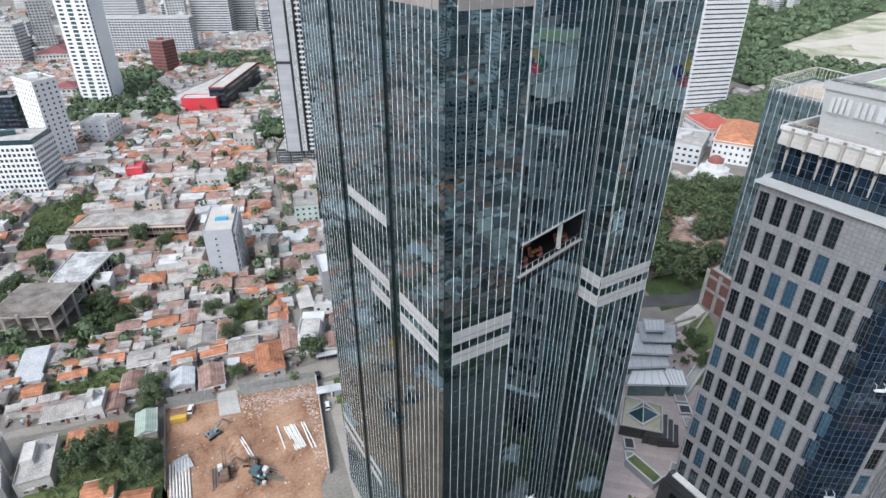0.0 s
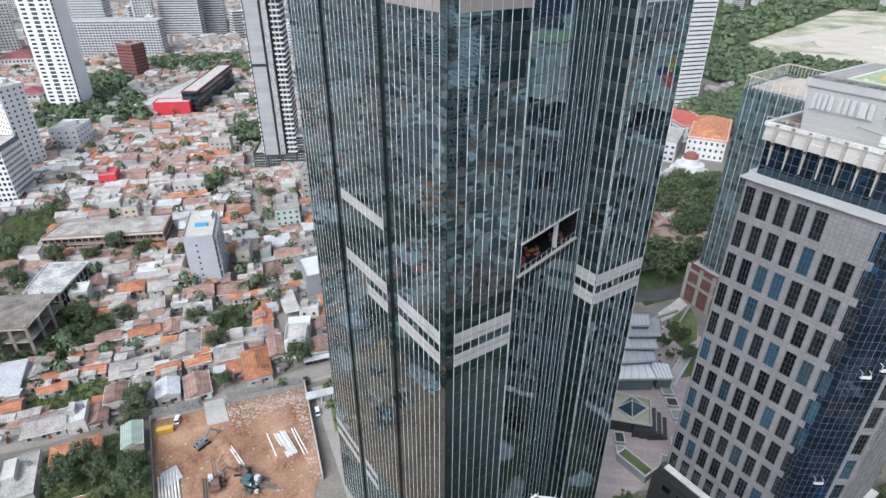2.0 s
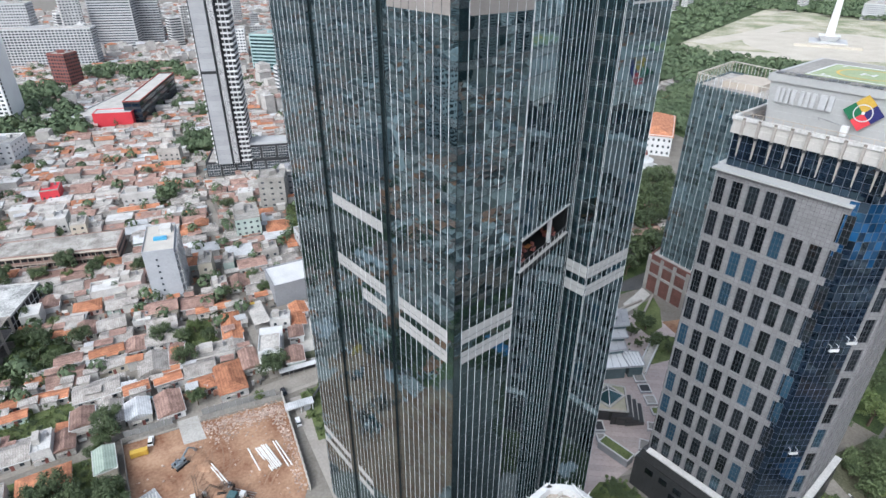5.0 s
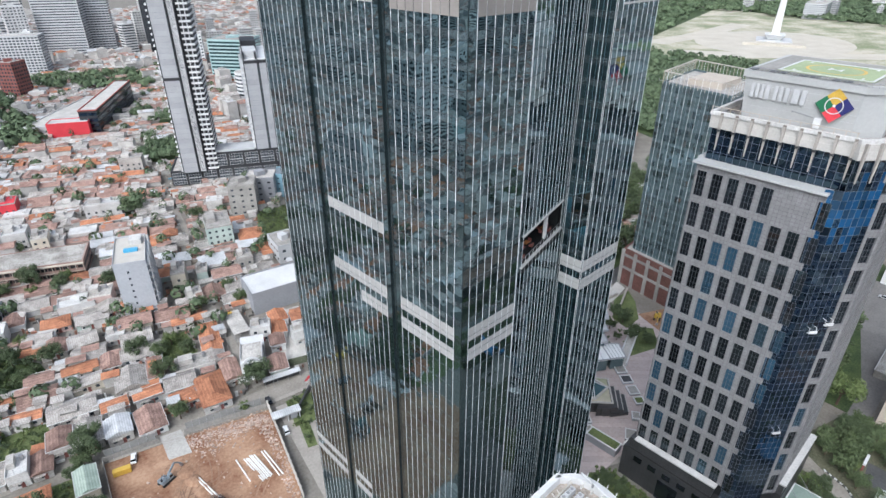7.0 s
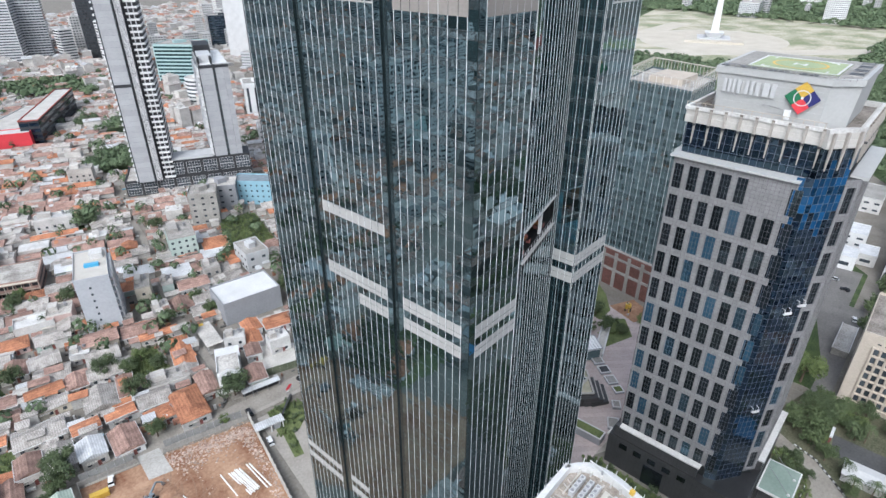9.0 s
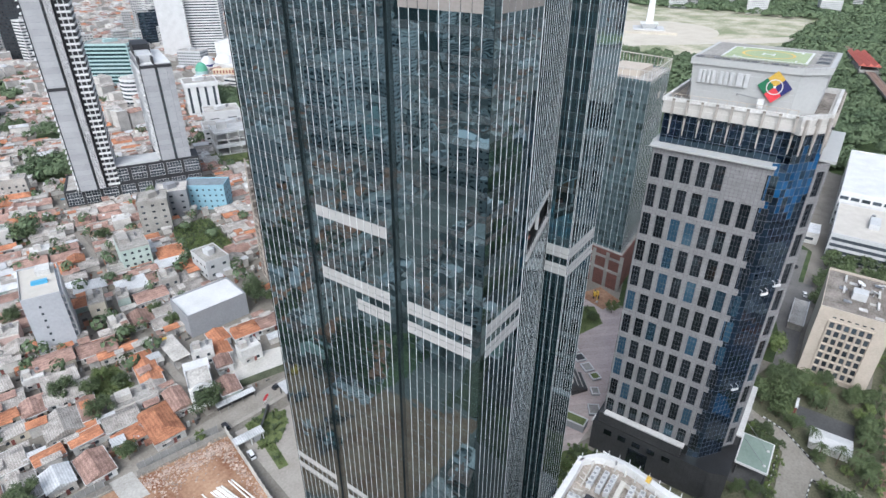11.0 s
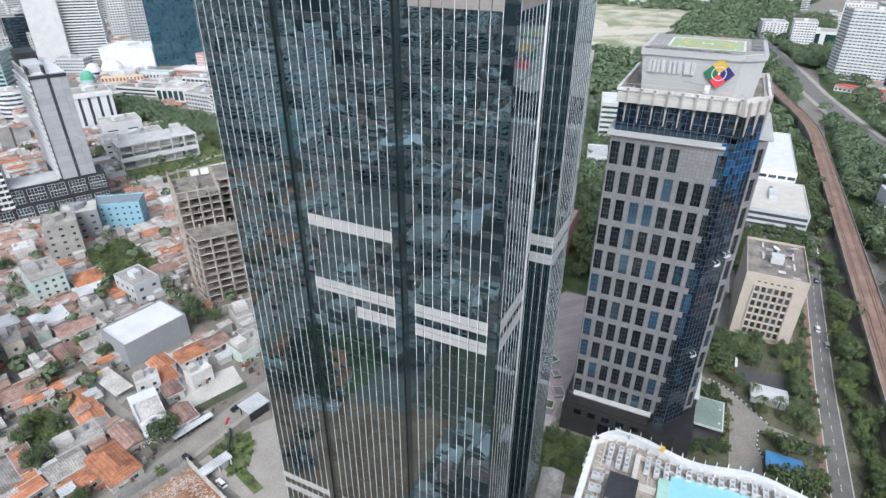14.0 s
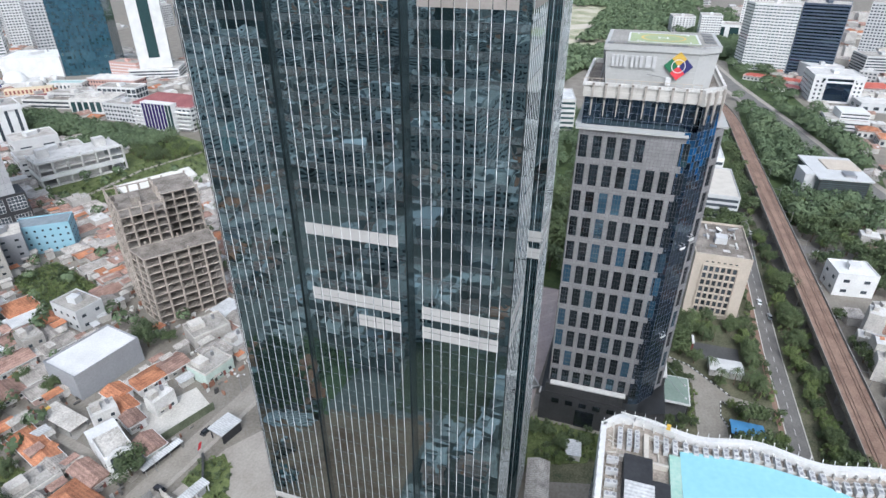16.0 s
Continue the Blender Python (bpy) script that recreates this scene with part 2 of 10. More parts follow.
M_BRICKRED = mat("red_brick", (0.12, 0.055, 0.045), (0.20, 0.095, 0.078), 0.85, 1.5, 0.1, grid=(2.4, 1.2))
M_WOOD = mat("orange_wood", (0.28, 0.11, 0.035), (0.42, 0.18, 0.06), 0.5, 2, 0.05)
M_CAR_W = mat("white_car_paint", (0.70, 0.70, 0.70), (0.76, 0.76, 0.76), 0.25, 1, 0)
M_CAR_D = mat("dark_car_paint", (0.03, 0.03, 0.035), (0.05, 0.05, 0.055), 0.25, 1, 0)
M_CAR_S = mat("silver_car_paint", (0.38, 0.39, 0.40), (0.46, 0.47, 0.48), 0.3, 1, 0, 0.4)
M_TYRE = mat("tyre_rubber", (0.012, 0.012, 0.012), (0.025, 0.025, 0.025), 0.9, 3, 0.1)


# ---- mesh tools ----
class Sheet:
    """Collects faces and turns them into one mesh object."""

    def __init__(self):
        self.v, self.f = [], []

    def quad(self, a, b, c, d):
        k = len(self.v)
        self.v += [tuple(a), tuple(b), tuple(c), tuple(d)]
        self.f.append((k, k + 1, k + 2, k + 3))
        return self

    def tri(self, a, b, c):
        k = len(self.v)
        self.v += [tuple(a), tuple(b), tuple(c)]
        self.f.append((k, k + 1, k + 2))
        return self

    def box(self, x0, x1, y0, y1, z0, z1):
        return self.prism([(x0, y0), (x1, y0), (x1, y1), (x0, y1)], z0, z1)

    def prism(self, ring, z0, z1, top=None):
        """An upright prism on a counter-clockwise ring; top: another ring for its upper end."""
        k, n = len(self.v), len(ring)
        top = top or ring
        self.v += [(x, y, z0) for x, y in ring] + [(x, y, z1) for x, y in top]
        self.f += [(k + i, k + (i + 1) % n, k + n + (i + 1) % n, k + n + i) for i in range(n)]
        self.f += [tuple(k + n + i for i in range(n)), tuple(k + i for i in reversed(range(n)))]
        return self

    def beam(self, a, b, w, h=None):
        """A square bar from a to b."""
        a, b = Vector(a), Vector(b)
        h = h or w
        z = (b - a).normalized()
        x = z.cross(Vector((0, 0, 1)))
        x = x.normalized() if x.length > 1e-4 else Vector((1, 0, 0))
        y = z.cross(x)
        ring = [x * sx * w / 2 + y * sy * h / 2 for sx, sy in ((-1, -1), (1, -1), (1, 1), (-1, 1))]
        k = len(self.v)
        self.v += [tuple(a + r) for r in ring] + [tuple(b + r) for r in ring]
        self.f += [(k + i, k + (i + 1) % 4, k + 4 + (i + 1) % 4, k + 4 + i) for i in range(4)]
        self.f += [(k + 7, k + 6, k + 5, k + 4), (k, k + 1, k + 2, k + 3)][::-1]
        return self

    def tube(self, a, b, r0, r1=None, n=10):
        a, b = Vector(a), Vector(b)
        r1 = r0 if r1 is None else r1
        z = (b - a).normalized()
        x = z.cross(Vector((0, 0, 1)))
        x = x.normalized() if x.length > 1e-4 else Vector((1, 0, 0))
        y = z.cross(x)
        k = len(self.v)
        for p, r in ((a, r0), (b, r1)):
            self.v += [tuple(p + (x * math.cos(6.2832 * i / n) + y * math.sin(6.2832 * i / n)) * r) for i in range(n)]
        self.f += [(k + i, k + (i + 1) % n, k + n + (i + 1) % n, k + n + i) for i in range(n)]
        self.f += [tuple(k + i for i in reversed(range(n))), tuple(k + n + i for i in range(n))]
        return self

    def dome(self, c, r, squash=1.0, n=16, rows=6):
        k = len(self.v)
        for j in range(rows):
            a = math.pi / 2 * j / rows
            self.v += [(c[0] + r * math.cos(a) * math.cos(6.2832 * i / n), c[1] + r * math.cos(a) * math.sin(6.2832 * i / n), c[2] + r * squash * math.sin(a)) for i in range(n)]
        self.v.append((c[0], c[1], c[2] + r * squash))
        for j in range(rows - 1):
            self.f += [(k + j * n + i, k + j * n + (i + 1) % n, k + (j + 1) * n + (i + 1) % n, k + (j + 1) * n + i) for i in range(n)]
        self.f += [(k + (rows - 1) * n + i, k + (rows - 1) * n + (i + 1) % n, k + rows * n) for i in range(n)]
        return self

    def mesh(self, name):
        me = bpy.data.meshes.new(name)
        me.from_pydata(self.v, [], self.f)
        me.update()
        return me


def part(name, sheet, material, parent=None, label="", at=None, kind=""):
    me = sheet.mesh(name) if isinstance(sheet, Sheet) else sheet
    if not me.materials:
        me.materials.append(material)
    ob = new(name, me)
    if parent:
        ob.parent = parent
    if at is not None:
        ob.matrix_basis = at
    if label or kind:
        tagged(ob, label, kind=kind)
    return ob


def thing(name, at, label, category, group="", kind=""):
    ob = new(name)
    ob.empty_display_size = 0.5
    ob.matrix_basis = at
    return tagged(ob, label, category, group, kind)


def rot_ring(cx, cy, w, d, a):
    c, s = math.cos(a), math.sin(a)
    return [(cx + x * c - y * s, cy + x * s + y * c) for x, y in ((-w / 2, -d / 2), (w / 2, -d / 2), (w / 2, d / 2), (-w / 2, d / 2))]

# ---- ground ----
def flat(name, ring, z, material, label, category, thick=0.3):
    s = Sheet().prism(ring, z - thick, z)
    return tagged(part(name, s, material), label, category, kind="structure")


ground = tagged(part("ground", Sheet().quad((-6000, -6000, -0.05), (7000, -6000, -0.05), (7000, 7000, -0.05), (-6000, 7000, -0.05)), M_GROUND),
                "grey-brown town ground between the houses", "ground", kind="structure")


# ---- the glass tower ----
FLOOR, PITCH = 135.9, 3.67
tower = thing("glass_tower", pose(59.6, 90, 0), "tall dark glass office tower with pale vertical fins and white bands", "tower")
T0 = Vector((59.6, 90, 0))
TOP = 151.0


def local(p):
    return (p[0] - T0.x, p[1] - T0.y, p[2])


shape = [(35.35, 62.65), (48.35, 62.65), (69.75, 68.3), (69.75, 62.9), (82.4, 62.65), (83.8, 63.95), (83.8, 116.4), (82.4, 117.8), (36.75, 117.8), (35.35, 116.4)]
inset = [(x * 0.995 + 59.6 * 0.005 - T0.x, y * 0.995 + 90 * 0.005 - T0.y) for x, y in shape]
# the terrace is cut out of the slanting side, between two storeys
TZ0, TZ1 = 96.7, 102.6
core_low = Sheet().prism(inset, 0, TZ0)
core_low.prism(inset, TZ1, TOP - 0.4)
cut = [(35.35, 62.65), (48.35, 62.65), (49.6, 63.1), (48.2, 68.8), (66.2, 73.4), (67.6, 68.0), (69.75, 68.3), (69.75, 62.9), (82.4, 62.65), (83.8, 63.95), (83.8, 116.4), (82.4, 117.8), (36.75, 117.8), (35.35, 116.4)]
core_low.prism([(x * 0.995 + 59.6 * 0.005 - T0.x, y * 0.995 + 90 * 0.005 - T0.y) for x, y in cut], TZ0 + 0.002, TZ1 - 0.002)
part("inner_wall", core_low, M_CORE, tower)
part("roof", Sheet().prism(inset, TOP - 0.396, TOP), M_CONC, tower)

vision, spandrel = Sheet(), Sheet()
v_ref = Sheet().quad((-0.78, 0, 0), (0.78, 0, 0), (0.78, 0, 2.50), (-0.78, 0, 2.50)).mesh("pane")
s_ref = Sheet().quad((-0.78, 0, 0), (0.78, 0, 0), (0.78, 0, 1.10), (-0.78, 0, 1.10)).mesh("spandrel_pane")
v_ref.materials.append(M_GLASS), s_ref.materials.append(M_SPAN)


def pane(sheet, p, u, n, w, z0, z1):
    """One pane, tilted a little as real ones are."""
    e1, e2 = rng.gauss(0, 0.0035), rng.gauss(0, 0.006)
    c = [p - u * (w / 2) + n * (-e1 - e2), p + u * (w / 2) + n * (e1 - e2), p + u * (w / 2) + n * (e1 + e2), p - u * (w / 2) + n * (-e1 + e2)]
    sheet.quad(*(local((q.x, q.y, z)) for q, z in zip(c, (z0, z0, z1, z1))))


def face(a, b, bays, first_fin=0.0, fins=True, singles=(0, 0), hole=None, fin_depth=0.03):
    """A glazed side from a to b (plan points, seen from outside left to right), with fins between the bays."""
    a, b = Vector((*a, 0)), Vector((*b, 0))
    u = (b - a).normalized()
    n = u.cross(Vector((0, 0, 1)))
    length = (b - a).length
    w = (length - 2 * first_fin) / bays
    yaw = math.degrees(math.atan2(u.y, u.x))
    k = 0
    z = FLOOR + PITCH * 4
    while z > -3:
        z0, z1, z2 = z - 0.55, z + 0.55, z + PITCH - 0.55
        for i in range(bays):
            c = a + u * (first_fin + (i + 0.5) * w)
            if hole and hole[2] < z1 + 1.2 < hole[3] and hole[0] <= i < hole[1]:
                continue
            for sheet, ref, lo, hi in ((spandrel if z > 84 else vision, s_ref, z0, z1), (vision, v_ref, z1, z2)):
                lo, hi = max(lo, 0.1), min(hi, TOP)
                if hi - lo < 0.3:
                    continue
                if singles[0] < lo and hi < singles[1]:
                    m = Matrix.Translation(local((c.x, c.y, lo + 0.02))) @ pose(0, 0, 0, rng.gauss(0, 0.22), 0, yaw + rng.gauss(0, 0.22))
                    ob = part("pane", ref, None, tower)
                    ob.matrix_basis = m @ Matrix.Diagonal(((w - 0.06) / 1.56, 1, (hi - lo - 0.05) / (2.5 if sheet is vision else 1.1), 1))
                else:
                    pane(sheet, c, u, n, w - 0.06, lo + 0.02, hi - 0.03)
        z -= PITCH
    if fins:
        ref = Sheet().box(-0.03, 0.03, -fin_depth, 0.02, 0.3, TOP).mesh("fin")
        ref.materials.append(M_FIN)
        cut_ref = [Sheet().box(-0.03, 0.03, -fin_depth, 0.02, lo, hi).mesh("fin") for lo, hi in ((0.3, TZ0 + 1.1), (TZ1, TOP))]
        for r in cut_ref:
            r.materials.append(M_FIN)
        for i in range(bays + 1):
            p = a + u * (first_fin + i * w)
            for r in (cut_ref if hole and hole[0] < i < hole[1] else [ref]):
                part("fin", r, None, tower, at=Matrix.Translation(local((p.x, p.y, 0))) @ pose(0, 0, 0, 0, 0, yaw))
    if bays < 3:
        return
    # a thin line at each storey
    z = FLOOR + PITCH * 4
    bar = Sheet().box(0, length, -0.05, 0.03, -0.03, 0.03).mesh("transom")
    bar.materials.append(M_TRANSOM)
    while z > 0:
        if not (hole and TZ0 - 0.5 < z < TZ1 + 0.5):
            part("transom", bar, None, tower, at=Matrix.Translation(local((a.x, a.y, z + 0.55))) @ pose(0, 0, 0, 0, 0, yaw))
        z -= PITCH


SX = 35.1
face((SX, 77.9), (SX, 63.84), 8, 0.35, singles=(84.5, 137.8))
face((SX, 98.95), (SX, 81.5), 10, 0.35)
face((SX, 116.6), (SX, 102.2), 8, 0.45)
face((36.63, 62.39), (48.4, 62.39), 7, 0.1)
face((48.4, 62.39), (69.25, 67.9), 13, 0.1, hole=(1, 12, TZ0, TZ1))
face((69.25, 67.7), (69.25, 62.45), 3, 0.15)
face((69.25, 62.39), (82.5, 62.39), 8, 0.1)
face((SX, 64.19), (SX, 62.42), 1, 0.0, fins=False)
face((35.13, 62.39), (36.73, 62.39), 1, 0.0, fins=False)
part("corner_trim", Sheet().box(SX - 0.05 - T0.x, SX + 0.05 - T0.x, 62.33 - T0.y, 62.43 - T0.y, 0, TOP), M_GROOVE, tower)
face((82.5, 62.39), (84.1, 63.9), 2, 0.05, fins=False)
face((84.1, 63.9), (84.1, 116.6), 31, 0.3)
face((82.6, 118.05), (36.6, 118.05), 27, 0.3)
face((36.6, 118.05), (SX, 116.6), 2, 0.05, fins=False)
face((84.1, 116.6), (82.6, 118.05), 2, 0.05, fins=False)
for y0, y1 in ((77.58, 79.0), (80.4, 81.83), (98.62, 99.95), (101.25, 102.63)):
    face((SX, y1), (SX, y0), 1, 0.0, fins=False)
part("glazing", vision, M_GLASS, tower, "dark teal mirror glass panes", kind="stuff")
part("spandrel_glazing", spandrel, M_SPAN, tower, kind="stuff")
# vertical grooves of the long side
for y0, y1 in ((79.05, 80.35), (100.0, 101.2)):
    part("groove", Sheet().box(SX + 0.28 - T0.x, SX + 0.34 - T0.x, y0 - T0.y, y1 - T0.y, 0, TOP), M_GROOVE, tower, "dark recessed vertical strip")
    for y in (y0, y1):
        part("groove_trim", Sheet().box(SX - 0.06 - T0.x, SX + 0.27 - T0.x, y - 0.05 - T0.y, y + 0.05 - T0.y, 0, TOP), M_GROOVE, tower)


def band(a, b, z0, z1, panels, louvre=False):
    """White cladding panels over the glass between two plan points."""
    a, b = Vector((*a, 0)), Vector((*b, 0))
    u = (b - a).normalized()
    n = u.cross(Vector((0, 0, 1)))
    w = (b - a).length / panels
    yaw = math.degrees(math.atan2(u.y, u.x))
    ref = Sheet()
    if louvre:
        ref.box(-w / 2 + 0.05, w / 2 - 0.05, -0.045, -0.03, 0, z1 - z0)
        k = int((z1 - z0) / 0.28)
        for i in range(k):
            ref.box(-w / 2 + 0.06, w / 2 - 0.06, -0.07, -0.045, 0.05 + i * 0.28, 0.17 + i * 0.28)
    else:
        ref.box(-w / 2 + 0.045, w / 2 - 0.045, -0.026, -0.014, 0, z1 - z0)
        for z in (0, z1 - z0 - 0.08):
            ref.box(-w / 2 + 0.045, w / 2 - 0.045, -0.036, -0.026, z, z + 0.08)
    me = ref.mesh("louvre_panel" if louvre else "panel")
    me.materials.append(M_LOUVRE if louvre else M_PANEL)
    for i in range(panels):
        p = a + u * ((i + 0.5) * w)
        part("louvre_panel" if louvre else "panel", me, None, tower, at=Matrix.Translation(local((p.x, p.y, z0))) @ pose(0, 0, 0, 0, 0, yaw))


for z0, z1 in ((87.75, 90.35), (83.6, 86.1)):
    band((SX, 77.75), (SX, 64.0), z0, z1, 8)
    band((SX, 98.8 if z0 > 86 else 89.95), (SX, 81.65), z0, z1, 10 if z0 > 86 else 5)
    band((36.75, 62.39), (48.3, 62.39), z0, z1, 7)
    band((69.25, 67.6), (69.25, 62.5), z0, z1, 3)
    band((69.4, 62.39), (82.4, 62.39), z0, z1, 8)
band((SX, 98.8), (SX, 81.65), 101.15, 103.35, 10)
for z0, z1 in ((26.2, 28.2), (22.3, 24.4)):
    band((SX, 116.5), (SX, 102.3), z0, z1, 8)
    band((SX, 98.8), (SX, 92), z0, z1, 4)
for a, b, k in (((SX, 77.75), (SX, 64.0), 8), ((36.75, 62.39), (48.3, 62.39), 7)):
    band(a, b, 138.05, 141.3, k, True)
band((71.0, 62.39), (82.4, 62.39), 137.4, 137.75, 7)
band((SX, 98.8), (SX, 81.65), 138.6, 138.85, 10)

# the open terrace
def on_slant(s, d, z):
    u = Vector((20.85, 5.51, 0)).normalized()
    n = Vector((-u.y, u.x, 0))
    p = Vector((48.4, 62.39, 0)) + u * s + n * d
    return (p.x, p.y, z)


def slant_ring(s0, s1, d0, d1):
    return [on_slant(s, d, 0)[:2] for s, d in ((s0, d0), (s1, d0), (s1, d1), (s0, d1))]


SLANT = math.degrees(math.atan2(5.51, 20.85))
part("terrace_floor", Sheet().prism([local((*p, 0))[:2] for p in slant_ring(1.4, 19.8, -0.1, 5.8)], TZ0 - 0.1, TZ0 + 0.12), M_CORE, tower)
part("terrace_lintel", Sheet().prism([local((*p, 0))[:2] for p in slant_ring(1.4, 19.9, -0.35, 0.1)], TZ1 - 0.05, TZ1 + 0.1), M_PANEL, tower, "thin white lintel over the open terrace")
part("terrace_sill", Sheet().prism([local((*p, 0))[:2] for p in slant_ring(1.0, 19.9, -0.45, 0.12)], TZ0 - 0.1, TZ0 + 0.14), M_PANEL, tower, "pale sill along the open terrace")
part("terrace_rail", Sheet().prism([local((*p, 0))[:2] for p in slant_ring(1.4, 19.9, 0.0, 0.05)], TZ0 + 1.2, TZ0 + 1.28), M_STEEL, tower)
part("terrace_column", Sheet().prism([local((*p, 0))[:2] for p in slant_ring(13.5, 14.1, 0.5, 1.1)], TZ0, TZ1), M_WHITE, tower, "white square column")
part("terrace_wall", Sheet().prism([local((*p, 0))[:2] for p in slant_ring(6.5, 11.5, 5.2, 5.5)], TZ0 + 0.1, TZ1 - 0.2), M_WOOD, tower, "orange timber back wall")


def terrace_table(s, d):
    t = thing("dining_table", Matrix.Translation(on_slant(s, d, TZ0 + 0.12)) @ pose(0, 0, 0, 0, 0, SLANT), "dark wooden table on the open tower terrace", "table", "terrace tables")
    part("tabletop", Sheet().box(-0.8, 0.8, -0.45, 0.45, 0.70, 0.76), M_WOOD, t)
    for x in (-0.7, 0.7):
        for y in (-0.36, 0.36):
            part("leg", Sheet().box(x - 0.04, x + 0.04, y - 0.04, y + 0.04, 0, 0.70), M_BLACK, t)


def terrace_chair(s, d, a):
    t = thing("armchair", Matrix.Translation(on_slant(s, d, TZ0 + 0.12)) @ pose(0, 0, 0, 0, 0, SLANT + a), "brown cushioned armchair on the open tower terrace", "chair", "terrace chairs")
    part("seat", Sheet().box(-0.35, 0.35, -0.35, 0.35, 0.2, 0.48), M_BROWNRED, t)
    part("backrest", Sheet().box(-0.35, 0.35, 0.25, 0.38, 0.48, 0.95), M_BROWNRED, t)
    for x in (-0.3, 0.3):
        for y in (-0.3, 0.3):
            part("leg", Sheet().box(x - 0.03, x + 0.03, y - 0.03, y + 0.03, 0, 0.2), M_BLACK, t)


for s, d in ((4.2, 2.0), (9.0, 2.4), (16.6, 2.2)):
    terrace_table(s, d)
    for ds, dd, a in ((-1.3, 0, 90), (1.3, 0, -90), (0, 1.0, 0), (0, -1.0, 180)):
        terrace_chair(s + ds, d + dd, a)


# ---- stone office tower with the helipad ----
office = thing("office_tower", pose(127, 42, 0), "grey stone office tower with dark windows and rooftop helipad", "tower")
O0 = Vector((127, 42, 0))


def ol(x, y):
    return (x - O0.x, y - O0.y)


def obox(s, x0, x1, y0, y1, z0, z1):
    return s.box(x0 - O0.x, x1 - O0.x, y0 - O0.y, y1 - O0.y, z0, z1)


FX, ROW, COL = 109.0, 7.92, 3.6
body = [(109.5, 33.9), (119.8, 24.5), (146.4, 24.5), (146.4, 59.6), (109.5, 59.6)]
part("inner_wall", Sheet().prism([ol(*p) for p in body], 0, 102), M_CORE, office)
cols = [58.6 - COL * i for i in range(8)]
win_w, win_h = 2.3, 6.2
# piers and spandrels on the long side
edges = [60.0] + [c for y in cols for c in (y + win_w / 2, y - win_w / 2)] + [33.4]
for i in range(0, len(edges), 2):
    if edges[i] - edges[i + 1] > 0.12:
        part("pier", obox(Sheet(), FX, 109.52, edges[i + 1], edges[i], 16, 102), M_STONE, office)
for k in range(12):
    z1 = 100.3 - ROW * (k - 1) - win_h if k else 102.0
    z0 = 100.3 - ROW * k if k < 11 else 15.5
    z1 = min(z1, 102.0)
    if z1 > z0:
        part("spandrel", obox(Sheet(), FX + 0.05, 109.52, 33.45, 59.95, z0, z1), M_STONE, office)
part("blank_panel", obox(Sheet(), FX + 0.02, 109.53, 34.9, 42.9, 92.5, 100.4), M_STONE, office, "blank grey stone panel")
win = Sheet().box(-0.04, 0.0, -win_w / 2, win_w / 2, 0, win_h).mesh("pane")
win.materials.append(M_WIN)
# some windows, picked at random, carry a blue reflection in their glass colour
win_reflect = win.copy()
win_reflect.materials.clear()
win_reflect.materials.append(glass("blue_window_glass", (0.025, 0.062, 0.10), ior=2.3, warp=0.05, vary=0.5, island=False))
bars = Sheet()
for z in (0, 1.55, 3.1, 4.65, 6.14):
    bars.box(-0.10, -0.03, -win_w / 2, win_w / 2, z, z + 0.06)
for y in (-win_w / 2 + 0.03, -win_w / 6, win_w / 6, win_w / 2 - 0.03):
    bars.box(-0.11, -0.03, y - 0.03, y + 0.03, 0, win_h)
M_BAR = mat("dark_window_bar", (0.075, 0.077, 0.085), (0.11, 0.112, 0.12), 0.4, 2, 0, 0.3)
bars = bars.mesh("glazing_bar")
bars.materials.append(M_BAR)


def office_window(x, y, z, turn):
    w = part("window", win_reflect if rng.random() < 0.24 else win, None, office, at=pose(x - O0.x, y - O0.y, z, 0, 0, turn))
    part("glazing_bar", bars, None, w)


for k in range(11):
    for i, y in enumerate(cols):
        if not (k == 0 and 5 <= i <= 6):
            office_window(109.42, y, 100.3 - ROW * k - win_h, 0)
# the same on the short side
SY = 24.0
xs = [121.9 + COL * i for i in range(7)]
edges = [120.0] + [c for x in xs for c in (x - win_w / 2, x + win_w / 2)] + [146.6]
for i in range(0, len(edges), 2):
    part("pier", obox(Sheet(), edges[i], edges[i + 1], SY, 24.52, 16, 102), M_STONE, office)
for k in range(12):
    z1 = min(100.3 - ROW * (k - 1) - win_h if k else 102.0, 102.0)
    z0 = 100.3 - ROW * k if k < 11 else 15.5
    part("spandrel", obox(Sheet(), 120.05, 146.55, SY + 0.05, 24.52, z0, z1), M_STONE, office)
    if k < 11:
        for x in xs:
            office_window(x, 24.42, 100.3 - ROW * k - win_h, 90)
# far sides
part("back_wall", obox(Sheet(), 146.4, 146.9, 24.2, 60.0, 0, 102), M_STONE, office)
part("side_wall", obox(Sheet(), 109.2, 146.4, 59.6, 60.0, 0, 102), M_STONE, office)
for k in range(11):
    for x in (110.3, 114.5, 118.1, 121.7, 125.3, 128.9, 132.5, 136.1, 139.7, 143.3):
        office_window(x, 60.06, 100.3 - ROW * k - win_h, -90)

